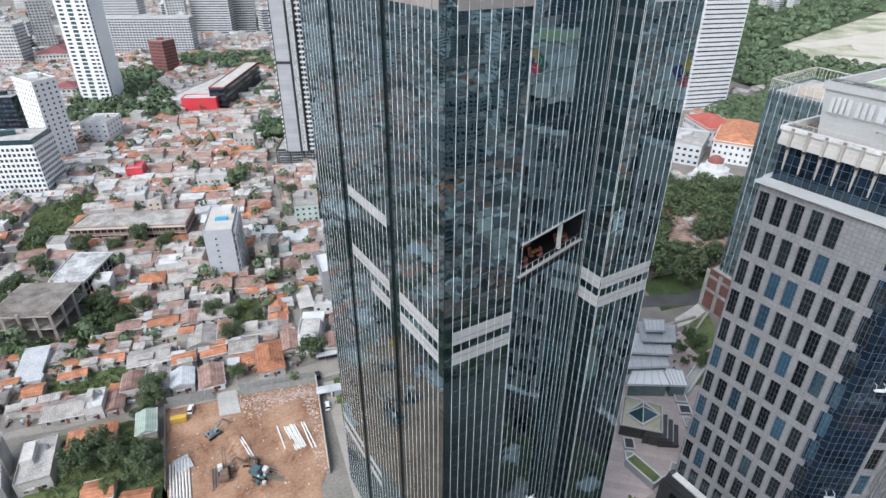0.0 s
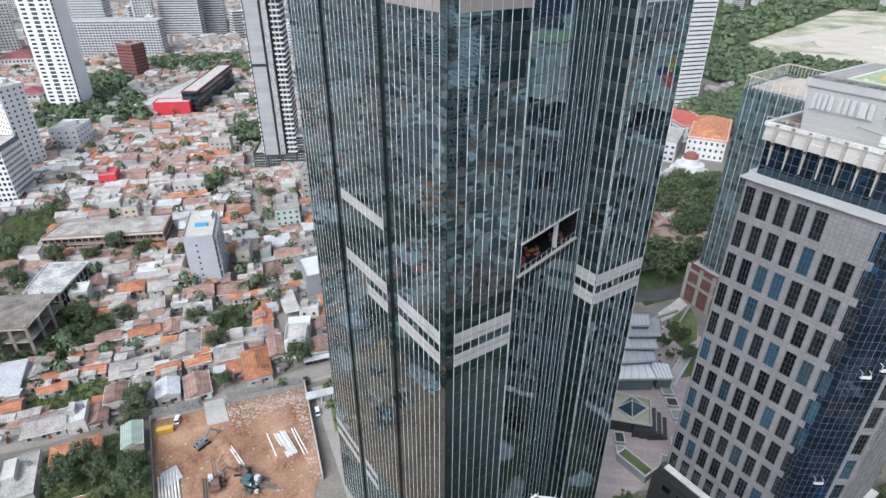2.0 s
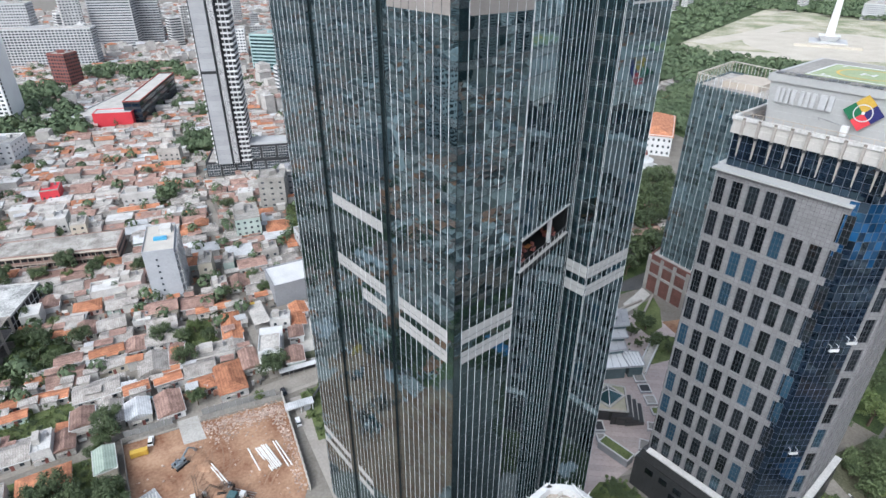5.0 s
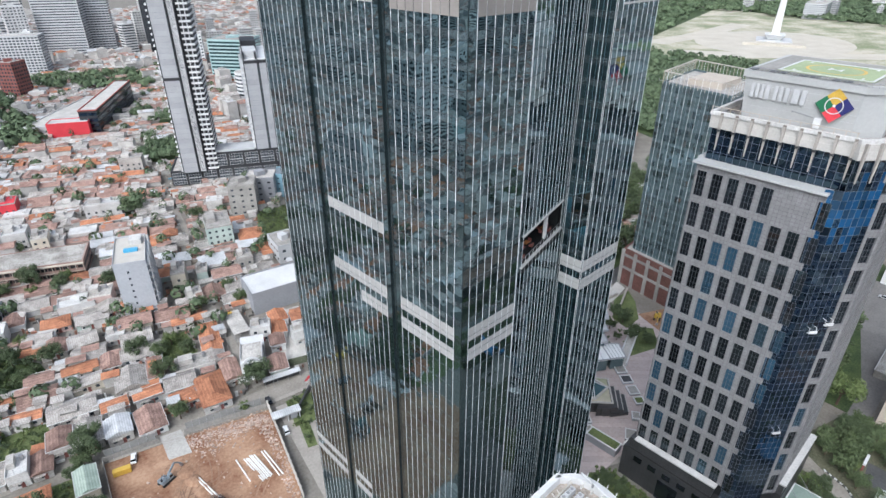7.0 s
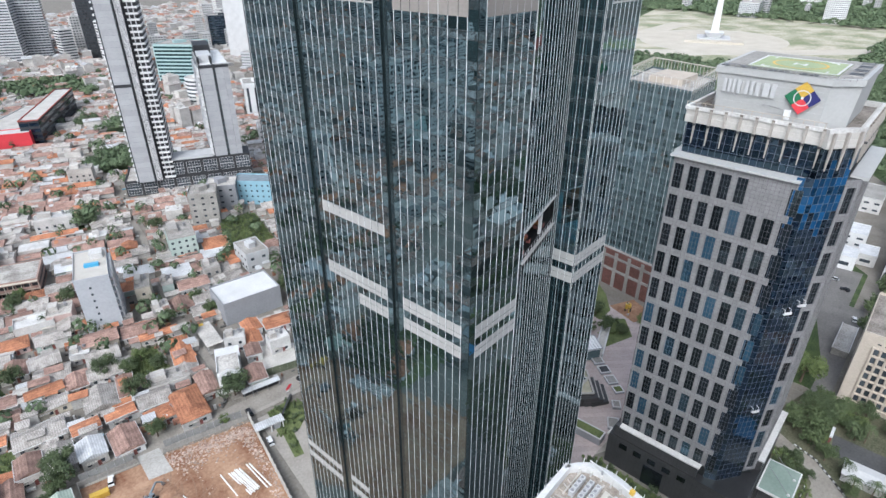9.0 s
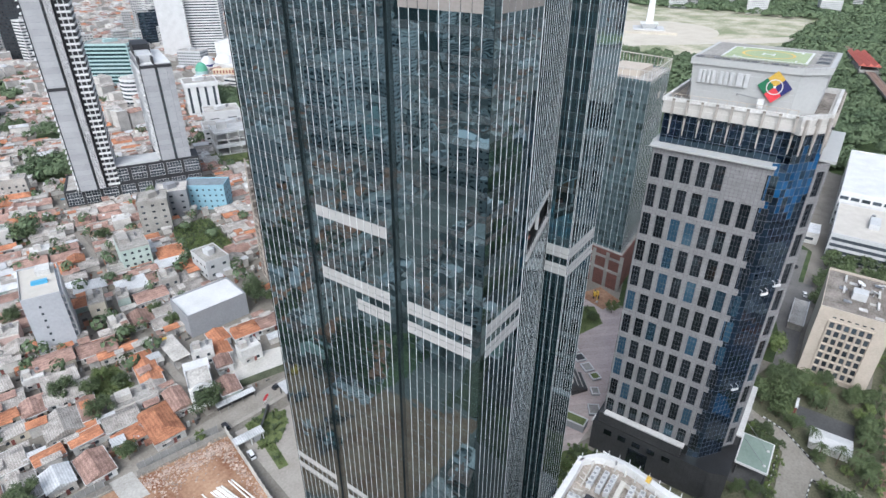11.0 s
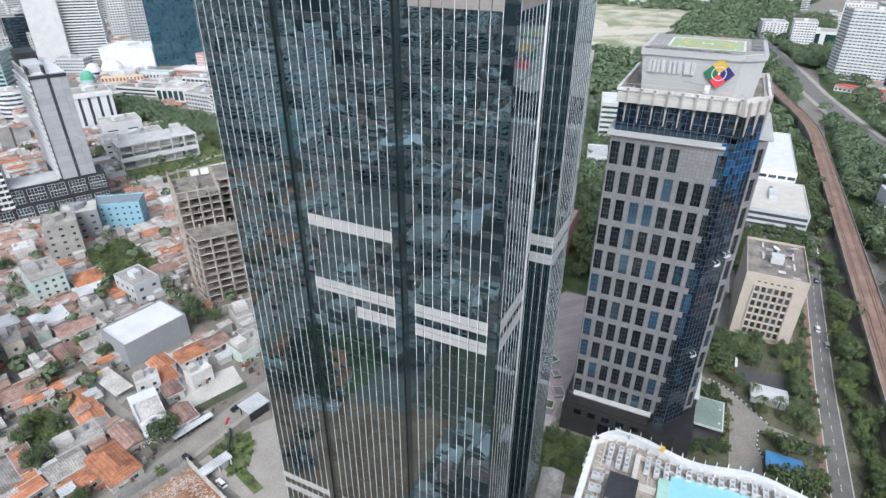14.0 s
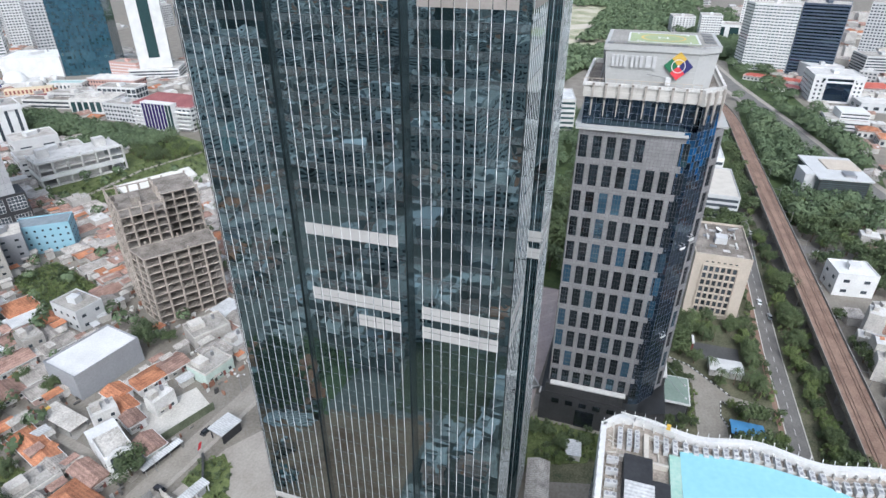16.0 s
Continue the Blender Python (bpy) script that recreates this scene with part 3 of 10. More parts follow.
# the glazed corner: a grid of blue panes between pale mullions, on three facets
corner = [(109.25, 34.2), (110.3, 31.2), (116.8, 26.25)]
strip = pose(118.35 - O0.x, 25.05 - O0.y, 0, 0, 0, 52.8)
for y0, y1 in ((-1.9, -1.15), (1.15, 1.95)):
    part("pier", Sheet().box(-0.1, 0.9, y0, y1, 14, 102), M_STONE, office, at=strip)
for k in range(12):
    z1 = min(100.3 - ROW * (k - 1) - win_h if k else 102.0, 102.0)
    z0 = 100.3 - ROW * k if k < 11 else 14
    part("spandrel", Sheet().box(-0.05, 0.9, -1.15, 1.15, z0, z1), M_STONE, office, at=strip)
    if k < 11:
        w = part("window", win_reflect if rng.random() < 0.17 else win, None, office, at=strip @ pose(0.32, 0, 100.3 - ROW * k - win_h))
        part("glazing_bar", bars, None, w)
panes, blue_reflected, mull = Sheet(), Sheet(), Sheet()
for (x0, y0), (x1, y1), ztop in ((*corner[0:2], 103.0), (*corner[1:3], 109.5)):
    n = max(1, round(math.hypot(x1 - x0, y1 - y0) / 1.45))
    a, b = Vector((*ol(x0, y0), 0)), Vector((*ol(x1, y1), 0))
    out = (b - a).normalized().cross(Vector((0, 0, 1)))
    for i in range(n):
        p, q = a.lerp(b, i / n), a.lerp(b, (i + 1) / n)
        z = 12.0
        while z < ztop - 1.0:
            e = [out * rng.gauss(0, 0.006) for _ in range(2)]
            (blue_reflected if 91 + 3 * math.sin(i * 1.7) < z < 103 + 2.5 * math.sin(i * 2.1 + x0) else panes).quad(p + e[0] + Vector((0, 0, z)), q + e[1] + Vector((0, 0, z)), q - e[0] + Vector((0, 0, z + 1.95)), p - e[1] + Vector((0, 0, z + 1.95)))
            z += 1.98
        mull.beam(p + out * 0.05 + Vector((0, 0, 12)), p + out * 0.05 + Vector((0, 0, ztop)), 0.045, 0.06)
    z = 12.0
    while z < ztop - 1.0:
        mull.beam(a + out * 0.05 + Vector((0, 0, z)), b + out * 0.05 + Vector((0, 0, z)), 0.035, 0.05)
        z += 1.98
part("corner_film", blue_reflected, M_BLUEREFLECT, office, "curtain-wall glass with a bright blue reflection in its colour", kind="stuff")
part("corner_glazing", panes, M_BLUEGLASS, office, "navy blue curtain-wall glass", kind="stuff")
part("mullion", mull, M_BARGREY, office, "dull grey grid of mullions", kind="stuff")

# ledge, upper storey, cornice
part("ledge", obox(Sheet(), 108.2, 111.9, 33.2, 60.9, 101.95, 102.4), M_PENT, office, "white ledge above the windows")
part("ledge", obox(Sheet(), 111.9, 147.2, 60.0, 61.4, 101.8, 102.5), M_PENT, office)
part("ledge", obox(Sheet(), 120.2, 147.2, 22.8, 26.2, 101.8, 102.5), M_PENT, office)
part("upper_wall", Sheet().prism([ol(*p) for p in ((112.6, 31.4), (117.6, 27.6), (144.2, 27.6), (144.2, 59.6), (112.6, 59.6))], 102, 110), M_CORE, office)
for x0, y0, x1, y1, nx, ny in ((112.3, 59.8, 112.3, 31.0, -1, 0), (120.0, 26.9, 144.4, 26.9, 0, -1)):
    k = 19
    a, b, out = Vector((*ol(x0, y0), 0)), Vector((*ol(x1, y1), 0)), Vector((nx, ny, 0))
    g, m = Sheet(), Sheet()
    for i in range(k):
        p, q = a.lerp(b, i / k), a.lerp(b, (i + 1) / k)
        for z0, z1 in ((102.4, 104.2), (104.2, 106.0), (106.0, 107.9), (107.9, 109.8)):
            e = out * rng.gauss(0, 0.008)
            g.quad(p + e + Vector((0, 0, z0)), q - e + Vector((0, 0, z0)), q + e + Vector((0, 0, z1)), p - e + Vector((0, 0, z1)))
        m.beam(p + out * 0.05 + Vector((0, 0, 102.4)), p + out * 0.05 + Vector((0, 0, 109.8)), 0.07, 0.07)
    for z in (102.4, 104.2, 106.0, 107.9):
        m.beam(a + out * 0.05 + Vector((0, 0, z)), b + out * 0.05 + Vector((0, 0, z)), 0.06, 0.06)
    part("upper_glazing", g, M_BLUEGLASS, office, kind="stuff")
    part("mullion", m, M_BARGREY, office, kind="stuff")
    for i in range(9):
        p = a.lerp(b, (i + 0.6) / 9) + out * 0.95
        part("pilaster", Sheet().prism([(p.x - 0.11, p.y - 0.11), (p.x + 0.11, p.y - 0.11), (p.x + 0.11, p.y + 0.11), (p.x - 0.11, p.y + 0.11)], 104.9, 109.7, [(p.x - 0.24, p.y - 0.24), (p.x + 0.24, p.y - 0.24), (p.x + 0.24, p.y + 0.24), (p.x - 0.24, p.y + 0.24)]), M_BRACKET, office, "tapering beige bracket before the glass")
        part("cornice_rib", Sheet().box(p.x - 0.26 - 0.3 * abs(out.x), p.x + 0.26, p.y - 0.26 - 0.3 * abs(out.y), p.y + 0.26, 109.72, 112.9), M_BRACKET, office)
        part("pilaster_cap", Sheet().box(p.x - 0.3, p.x + 0.3, p.y - 0.3, p.y + 0.3, 112.9, 113.3), M_CONC_D, office)
        part("cornice_joint", Sheet().box(p.x - 0.34 - 0.2 * abs(out.x), p.x + 0.34 - 0.2 * abs(out.x), p.y - 0.34 - 0.2 * abs(out.y), p.y + 0.34 - 0.2 * abs(out.y), 109.2, 109.7), M_STONE_D, office)
    part("cornice", Sheet().prism([(min(a.x, b.x) - (0.9 if nx else 0.5), min(a.y, b.y) - (0.9 if ny else -1.4)), (max(a.x, b.x) + (0.6 if nx else 0.5), min(a.y, b.y) - (0.9 if ny else -1.4)),
                                   (max(a.x, b.x) + (0.6 if nx else 0.5), max(a.y, b.y) + 0.5), (min(a.x, b.x) - (0.9 if nx else 0.5), max(a.y, b.y) + 0.5)], 109.7, 111.2), M_CORNICE, office, "beige cornice beam")
    part("cornice", Sheet().prism([(min(a.x, b.x) - (0.7 if nx else 0.5), min(a.y, b.y) - (0.7 if ny else -1.4)), (max(a.x, b.x) + (0.6 if nx else 0.5), min(a.y, b.y) - (0.7 if ny else -1.4)),
                                   (max(a.x, b.x) + (0.6 if nx else 0.5), max(a.y, b.y) + 0.5), (min(a.x, b.x) - (0.7 if nx else 0.5), max(a.y, b.y) + 0.5)], 111.2, 112.6), M_CORNICE, office)
CH = [(111.4, 32.4), (110.3, 31.0), (116.7, 25.9), (119.5, 25.9), (119.5, 28.5), (113.0, 33.0)]
part("cornice", Sheet().prism([ol(*p) for p in CH], 109.5, 111.2), M_CORNICE, office)
part("cornice", Sheet().prism([ol(x + 0.2, y + 0.2) for x, y in CH], 111.2, 112.6), M_CORNICE, office)
for f in (0.12, 0.5, 0.88):
    px, py = ol(110.1 + 6.4 * f, 30.8 - 5.1 * f)
    part("pilaster", Sheet().prism(rot_ring(px, py, 0.22, 0.22, -0.67), 104.9, 109.6, rot_ring(px, py, 0.48, 0.48, -0.67)), M_BRACKET, office)
    part("cornice_rib", Sheet().prism(rot_ring(px, py, 0.52, 0.6, -0.67), 109.6, 112.9), M_BRACKET, office)
part("parapet", Sheet().prism([ol(*p) for p in ((111.2, 32.0), (110.6, 31.3), (116.9, 26.3), (117.5, 26.9))], 112.6, 113.4), M_WHITE_D, office)
part("roof_slab", Sheet().prism([ol(*p) for p in ((112.4, 32.6), (118.6, 27.4), (144.6, 26.8), (144.6, 60.2), (112.4, 60.2))], 110.2, 112.2), M_CONC_D, office)
part("parapet", obox(Sheet(), 111.3, 112.0, 32.0, 60.6, 112.6, 113.4), M_WHITE_D, office)
part("parapet", obox(Sheet(), 112.0, 144.9, 59.9, 60.6, 112.2, 113.4), M_WHITE_D, office)
part("parapet", obox(Sheet(), 117.4, 144.9, 26.0, 26.7, 112.2, 113.4), M_WHITE_D, office)
part("parapet", obox(Sheet(), 144.2, 144.9, 26.7, 59.9, 112.2, 113.4), M_WHITE_D, office)
# penthouse, with walls that lean out to the helipad
ring0 = [ol(*p) for p in ((115.2, 34.3), (119.2, 29.9), (139.5, 29.9), (139.5, 55.3), (115.2, 55.3))]
ring1 = [ol(*p) for p in ((114.6, 34.0), (118.8, 29.2), (140.2, 29.2), (140.2, 56.2), (114.6, 56.2))]
part("penthouse", Sheet().prism(ring0, 112.2, 121.0, ring1), M_PENT, office, "pale grey-white panelled rooftop penthouse")
for i in range(5):
    f = (i + 1) / 6
    za = 112.2 + 8.8 * f
    part("cladding_joint", Sheet().beam((*ol(115.2 - 0.6 * f - 0.01, 34.4), za), (*ol(115.2 - 0.6 * f - 0.01, 55.6), za), 0.03, 0.05), M_LIGHTGREY, office)
rim = Sheet().prism([(x * 1.03, y * 1.03) for x, y in ring1], 121.0, 122.4)
part("helipad_edge", rim, M_PENT, office)
part("helipad_deck", Sheet().prism([(x * 0.96, y * 0.96) for x, y in ring1], 122.4, 122.5), M_CONC, office)
part("helipad", obox(Sheet(), 117.5, 133.5, 33.8, 51.2, 122.5, 122.75), M_HELI, office, "green helipad with pale markings")
heli = Sheet()
for x0, x1, y0, y1 in ((117.5, 133.5, 33.8, 34.3), (117.5, 133.5, 50.7, 51.2), (117.5, 118.0, 34.3, 50.7), (133.0, 133.5, 34.3, 50.7)):
    obox(heli, x0, x1, y0, y1, 122.75, 122.79)
part("helipad_border", heli, M_WHITE, office)
ring = Sheet()
for i in range(32):
    a0, a1 = 6.2832 * i / 32, 6.2832 * (i + 1) / 32
    c = ol(125.5, 42.5)
    ring.quad(*((c[0] + r * math.cos(a), c[1] + r * math.sin(a), 122.79) for r, a in ((5.0, a0), (5.6, a0), (5.6, a1), (5.0, a1))))
part("helipad_circle", ring, M_YELLOW, office)
letter = Sheet()
for x0, x1, y0, y1 in ((124.2, 126.8, 43.3, 43.8), (124.2, 126.8, 41.2, 41.7), (125.2, 125.8, 41.7, 43.3)):
    obox(letter, x0, x1, y0, y1, 122.79, 122.82)
part("helipad_mark", letter, M_WHITE, office)
railing = Sheet()
for i in range(24):
    obox(railing, 114.1, 114.2, 30 + i * 1.08, 30.1 + i * 1.08, 122.4, 123.2)
obox(railing, 114.1, 114.2, 30, 55, 123.1, 123.2)
part("helipad_rail", railing, M_STEEL, office)
for i in range(11):
    for x0, x1, y0, y1 in ((114.9, 116.9, 35.0 + i * 1.95, 36.5 + i * 1.95), (119.5 + i * 1.75, 120.9 + i * 1.75, 30.0, 32.6)):
        part("net_panel", obox(Sheet(), x0, x1, y0, y1, 122.5, 122.58), M_STONE_D if i % 3 else M_CONC, office, "dark grating by the helipad")
for x0, x1, y0, y1 in ((118.6, 120.4, 48.6, 49.0), (118.6, 119.0, 47.0, 49.0), (130.6, 132.4, 36.0, 36.4), (132.0, 132.4, 36.4, 38.2), (118.6, 120.2, 36.0, 36.4), (130.8, 132.4, 48.6, 49.0)):
    part("helipad_mark", obox(Sheet(), x0, x1, y0, y1, 122.75, 122.79), M_WHITE, office)
lattice = Sheet()
for i in range(5):
    lattice.beam((*ol(116 + i * 4, 55.8), 113), (*ol(118 + i * 4, 56.8), 121), 0.2)
    lattice.beam((*ol(118 + i * 4, 56.8), 113), (*ol(116 + i * 4, 55.8), 121), 0.2)
part("lattice", lattice, M_STEEL, office)
# sign: plain grey blocks, and a four-coloured diamond with a white ring
for y, w in ((54.2, 0.5), (53.2, 0.4), (52.2, 0.4), (51.2, 0.5), (49.6, 0.5), (48.5, 0.45), (47.4, 0.5), (45.8, 0.9), (44.3, 0.6)):
    part("sign_block", obox(Sheet(), 114.2, 114.62, y - w, y + w * 0.4, 117.1, 119.9), M_LIGHTGREY, office, "pale grey raised sign block")
dc, dr = Vector((*ol(114.5, 38.4), 118.0)), 3.4
for k, m in enumerate((M_YELLOW, M_BLUEPAINT, M_RED, M_GREENPAINT)):
    d = [(0, 1), (-1, 0), (0, -1), (1, 0)]
    s = Sheet()
    ax = Vector((0, d[k][0], d[k][1])) * dr
    bx = Vector((0, d[k][1] * -1, d[k][0])) * dr * 0.5
    tip, l, r = dc + ax, dc + ax * 0.5 + bx, dc + ax * 0.5 - bx
    for off, rev in ((-0.35, False), (0.0, True)):
        f = [dc, l, tip, r]
        f = [v + Vector((off, 0, 0)) for v in (f[::-1] if rev else f)]
        s.quad(*f)
    part("emblem_quarter", s, m, office)
circle = Sheet()
for i in range(28):
    a0, a1 = 6.2832 * i / 28, 6.2832 * (i + 1) / 28
    circle.quad(*((dc.x - 0.42, dc.y + r * math.cos(a), dc.z + r * math.sin(a)) for r, a in ((1.45, a0), (1.65, a0), (1.65, a1), (1.45, a1))))
part("emblem_ring", circle, M_WHITE, office, "thin white ring over the emblem")
part("emblem_dot", Sheet().tube((dc.x - 0.42, dc.y, dc.z), (dc.x - 0.36, dc.y, dc.z), 0.28, 0.28, 12), M_WHITE, office)
# floodlight arm under the sign, and the rail and plant between parapet and penthouse
part("lamp_arm", Sheet().beam((*ol(114.4, 45.5), 115.6), (*ol(113.2, 40.6), 115.2), 0.12).beam((*ol(115.3, 45.5), 114.9), (*ol(114.4, 45.5), 115.6), 0.12), M_STEEL, office, "thin grey floodlight arm")
part("flood_lamp", obox(Sheet(), 112.9, 113.7, 39.6, 40.8, 113.4, 115.3), M_WHITE, office, "white floodlight box")
for i in range(15):
    part("rail_post", obox(Sheet(), 111.5, 111.6, 32.4 + i * 2.0, 32.52 + i * 2.0, 113.4, 114.4), M_BEIGE2, office)
part("roof_rail", obox(Sheet(), 111.5, 111.6, 32.2, 60.4, 114.3, 114.42), M_BEIGE2, office)
for i in range(9):
    part("roof_conduit", obox(Sheet(), 112.4, 114.6, 56.4 - 0.25 + i * 0.42, 56.5 - 0.25 + i * 0.42, 112.2, 112.9 + 0.2 * (i % 3)), M_STEEL, office)
# podium
part("podium", Sheet().prism([ol(*p) for p in ((106.6, 27.2), (108.6, 22.4), (147.5, 22.4), (147.5, 62.2), (107.0, 62.2))], 0, 12), M_STONE_D, office, "dark polished stone podium")
part("podium", Sheet().prism([ol(*p) for p in ((107.4, 35.8), (109.0, 35.8), (109.0, 60.8), (107.4, 60.8))], 12, 15.9), M_STONE_D, office)
part("podium", Sheet().prism([ol(*p) for p in ((122, 22.6), (147.3, 22.6), (147.3, 24.0), (122, 24.0))], 12, 15.9), M_STONE_D, office)
for x0, x1, y0, y1, z in ((106.9, 108.9, 35.3, 59.3, 15.9), (121.5, 147.5, 22.2, 23.9, 15.9), (106.4, 109.2, 62.0, 62.5, 11.6)):
    part("podium_coping", obox(Sheet(), x0, x1, y0, y1, z, z + 0.45), M_WHITE_D, office, "pale stone coping")
for y in (39, 43.5, 48, 52.5, 57):
    part("podium_window", obox(Sheet(), 106.5, 106.95, y - 1.2, y + 1.2, 8.6, 10.2), M_WIN, office)
part("entrance_glazing", obox(Sheet(), 106.4, 106.9, 44, 50, 0.2, 7), M_WIN, office)
canopy = thing("entrance_canopy", pose(129.2, 17.4, 0), "flat green-grey entrance canopy with white edge on thin columns", "canopy")
part("canopy_slab", Sheet().box(-7, 7, -4.6, 4.6, 5.2, 5.9), M_WHITE, canopy)
part("canopy_roof", Sheet().box(-6.6, 6.6, -4.2, 4.2, 5.9, 5.97), mat("canopy_green", (0.16, 0.215, 0.185), (0.235, 0.295, 0.255), 0.8, 1, 0.05), canopy)
for x in (-6, 6):
    for y in (-4, 4):
        part("column", Sheet().box(x - 0.25, x + 0.25, y - 0.25, y + 0.25, 0, 5.2), M_STONE_D, canopy)

for x in (-4.2, 2.6):
    part("canopy_cable", Sheet().beam((x, -3.2, 6.0), (x + 1.5, 4.4, 12.5), 0.09), M_STEEL, canopy)
    part("roof_lamp", Sheet().dome((x, -3.2, 5.97), 0.45, 1.0, 10, 4), M_WHITE, canopy, "round white lamp")
# window-cleaning cradles on the glazed corner
for x, y, z in ((113.2, 28.6, 69), (115.6, 26.6, 71), (113.6, 28.2, 38)):
    g = thing("cleaning_cradle", pose(x, y, z, 0, 0, -37) @ Matrix.Scale(0.75, 4), "white window-cleaning cradle hung on the glass corner", "cradle", "cleaning cradles")
    part("platform", Sheet().box(-1.3, 1.3, -1.1, -0.3, 0, 0.15), M_WHITE, g)
    part("guard_rail", Sheet().box(-1.3, 1.3, -1.12, -1.05, 0.15, 1.1), M_WHITE, g)
    for dx in (-1.1, 1.1):
        part("hanger", Sheet().box(dx - 0.05, dx + 0.05, -0.75, -0.65, 0.15, 1.8), M_WHITE, g)
        part("bracket", Sheet().box(dx - 0.06, dx + 0.06, -0.75, 0.6, 1.7, 1.85), M_WHITE, g)

# ---- foreground apartment roof ----
apartment = thing("apartment_block", pose(22, 20, 0), "white apartment block with wavy roof parapet and cyan roof", "building")
A0 = Vector((22, 20, 0))
RZ = 66.3


def wavy(y):
    """The outer edge of the roof, which waves in and out."""
    return 43.3 + 0.9 * math.sin((y - 33.5) / 20.0 * 6.2832) - (0.35 * max(0, y - 41.5) ** 1.6 if y > 41.5 else 0)


ys = [44.6 - 0.9 * i for i in range(90)]
edge = [(wavy(y) - A0.x, y - A0.y) for y in ys]
outline = [(12 - A0.x, -35.5 - A0.y)] + edge[::-1] + [(12 - A0.x, 44.9 - A0.y)]
part("wall", Sheet().prism([(x, y) for x, y in outline], 0, RZ), M_WHITE_D, apartment)
part("roof", Sheet().prism([(x * 0.99, y * 0.99) for x, y in outline], RZ, RZ + 0.1), mat("dirty_deck", (0.21, 0.18, 0.15), (0.42, 0.375, 0.33), 0.9, 2.0, 0.15, con=0.12), apartment, "dirty beige flat roof")
par = Sheet()
par.prism(edge + [(x - 1.1, y) for x, y in edge[::-1]], RZ - 4, 68.0)
par.f[-1], par.f[-2] = par.f[-1][::-1], par.f[-2][::-1]
par.f = par.f[:-2] + [(i, i + 1, 178 - i, 179 - i) for i in range(89)] + [(180 + i, 359 - i, 358 - i, 181 + i) for i in range(89)]
part("parapet", par, M_WHITE, apartment, "white wavy roof parapet")
par = Sheet()
x = edge[0][0]
par.box(12 - A0.x, x, 44.0 - A0.y, 45.0 - A0.y, RZ - 4, 68.0)
part("side_parapet", par, M_WHITE, apartment)
for i in range(0, len(edge) - 2, 2):
    ex, ey = edge[i]
    part("rail_post", Sheet().beam((ex - 0.15, ey, 68.0), (ex + 0.15, ey, 68.75), 0.1), M_WHITE, apartment)
for i in range(14):
    px = edge[0][0] - 1 - i * 2.0
    part("rail_post", Sheet().beam((px, 44.8 - A0.y, 68.0), (px, 45.0 - A0.y, 68.75), 0.1), M_WHITE, apartment)
# ribs between the parapet and the cyan roof
for i in range(2, 60, 2):
    ex, ey = edge[i]
    part("rib", Sheet().box(ex - 1.7, ex - 1.0, ey - 0.14, ey + 0.14, RZ, RZ + 1.0), M_WHITE_D, apartment)
gut = Sheet()
for (x0, y0), (x1, y1) in zip(edge[8:], edge[9:]):
    gut.prism([(x0 - 3.4, y0), (x0 - 3.7, y0), (x1 - 3.7, y1), (x1 - 3.4, y1)], RZ, RZ + 0.9)
part("inner_kerb", gut, M_CONC_L, apartment)
# curved cyan roof
cy = Sheet()
rows_c = []
for i in range(21):
    y = 31.4 - i * 1.9
    rows_c.append([(x, y, 67.3 + 0.7 * math.sin(min(1, (xe - x) / 25) * 1.57)) for xe in (39.4 - ((y - 20) / 13) ** 2 * (1.4 if y > 20 else 1.9),) for x in [xe - 3.2 * j for j in range(5)]])
for r0, r1 in zip(rows_c, rows_c[1:]):
    for j in range(4):
        cy.quad(*((p[0] - A0.x, p[1] - A0.y, p[2]) for p in (r0[j], r0[j + 1], r1[j + 1], r1[j])))
    cy.quad(*((p[0] - A0.x, p[1] - A0.y, z) for p, z in ((r0[0], r0[0][2]), (r1[0], r1[0][2]), (r1[0], RZ), (r0[0], RZ))))
part("cyan_roof", cy, M_CYAN, apartment, "smooth pale cyan metal roof")
part("cyan_upstand", Sheet().box(26 - A0.x, 36.9 - A0.x, 31.4 - A0.y, 33.2 - A0.y, RZ, RZ + 1.2), mat("green_upstand", (0.22, 0.42, 0.36), (0.42, 0.55, 0.48), 0.7, 1, 0.05), apartment)
part("plant_room", Sheet().box(18 - A0.x, 33.6 - A0.x, 36.2 - A0.y, 40.8 - A0.y, RZ, RZ + 2.6), M_BLACK, apartment, "charcoal rooftop plant room")
part("plant_room", Sheet().box(18 - A0.x, 29.5 - A0.x, 33.4 - A0.y, 36.2 - A0.y, RZ, RZ + 2.2), M_BLACK, apartment)
part("skylight", Sheet().box(16 - A0.x, 27.6 - A0.x, 36.0 - A0.y, 40.6 - A0.y, RZ + 2.6, RZ + 3.1), M_ZINC, apartment, "pale blue roof light")
part("cream_wall", Sheet().box(33.8 - A0.x, 34.3 - A0.x, 33.4 - A0.y, 41.5 - A0.y, RZ, RZ + 1.3), M_BEIGE, apartment)
part("cream_duct", Sheet().box(34.5 - A0.x, 40.5 - A0.x, 36.6 - A0.y, 37.4 - A0.y, RZ, RZ + 1.2), M_BEIGE, apartment)
storeys = Sheet()
for z in range(2, 62, 3):
    for i in range(0, len(edge) - 1, 3):
        ex, ey = edge[i]
        storeys.box(ex - 0.1, ex + 0.05, ey - 1.6, ey - 0.2, z, z + 1.8)
    for i in range(7):
        storeys.box(14 + i * 3.8 - A0.x, 16 + i * 3.8 - A0.x, 44.85 - A0.y, 44.97 - A0.y, z, z + 1.8)
part("far_window", storeys, M_FARWIN, apartment, kind="stuff")

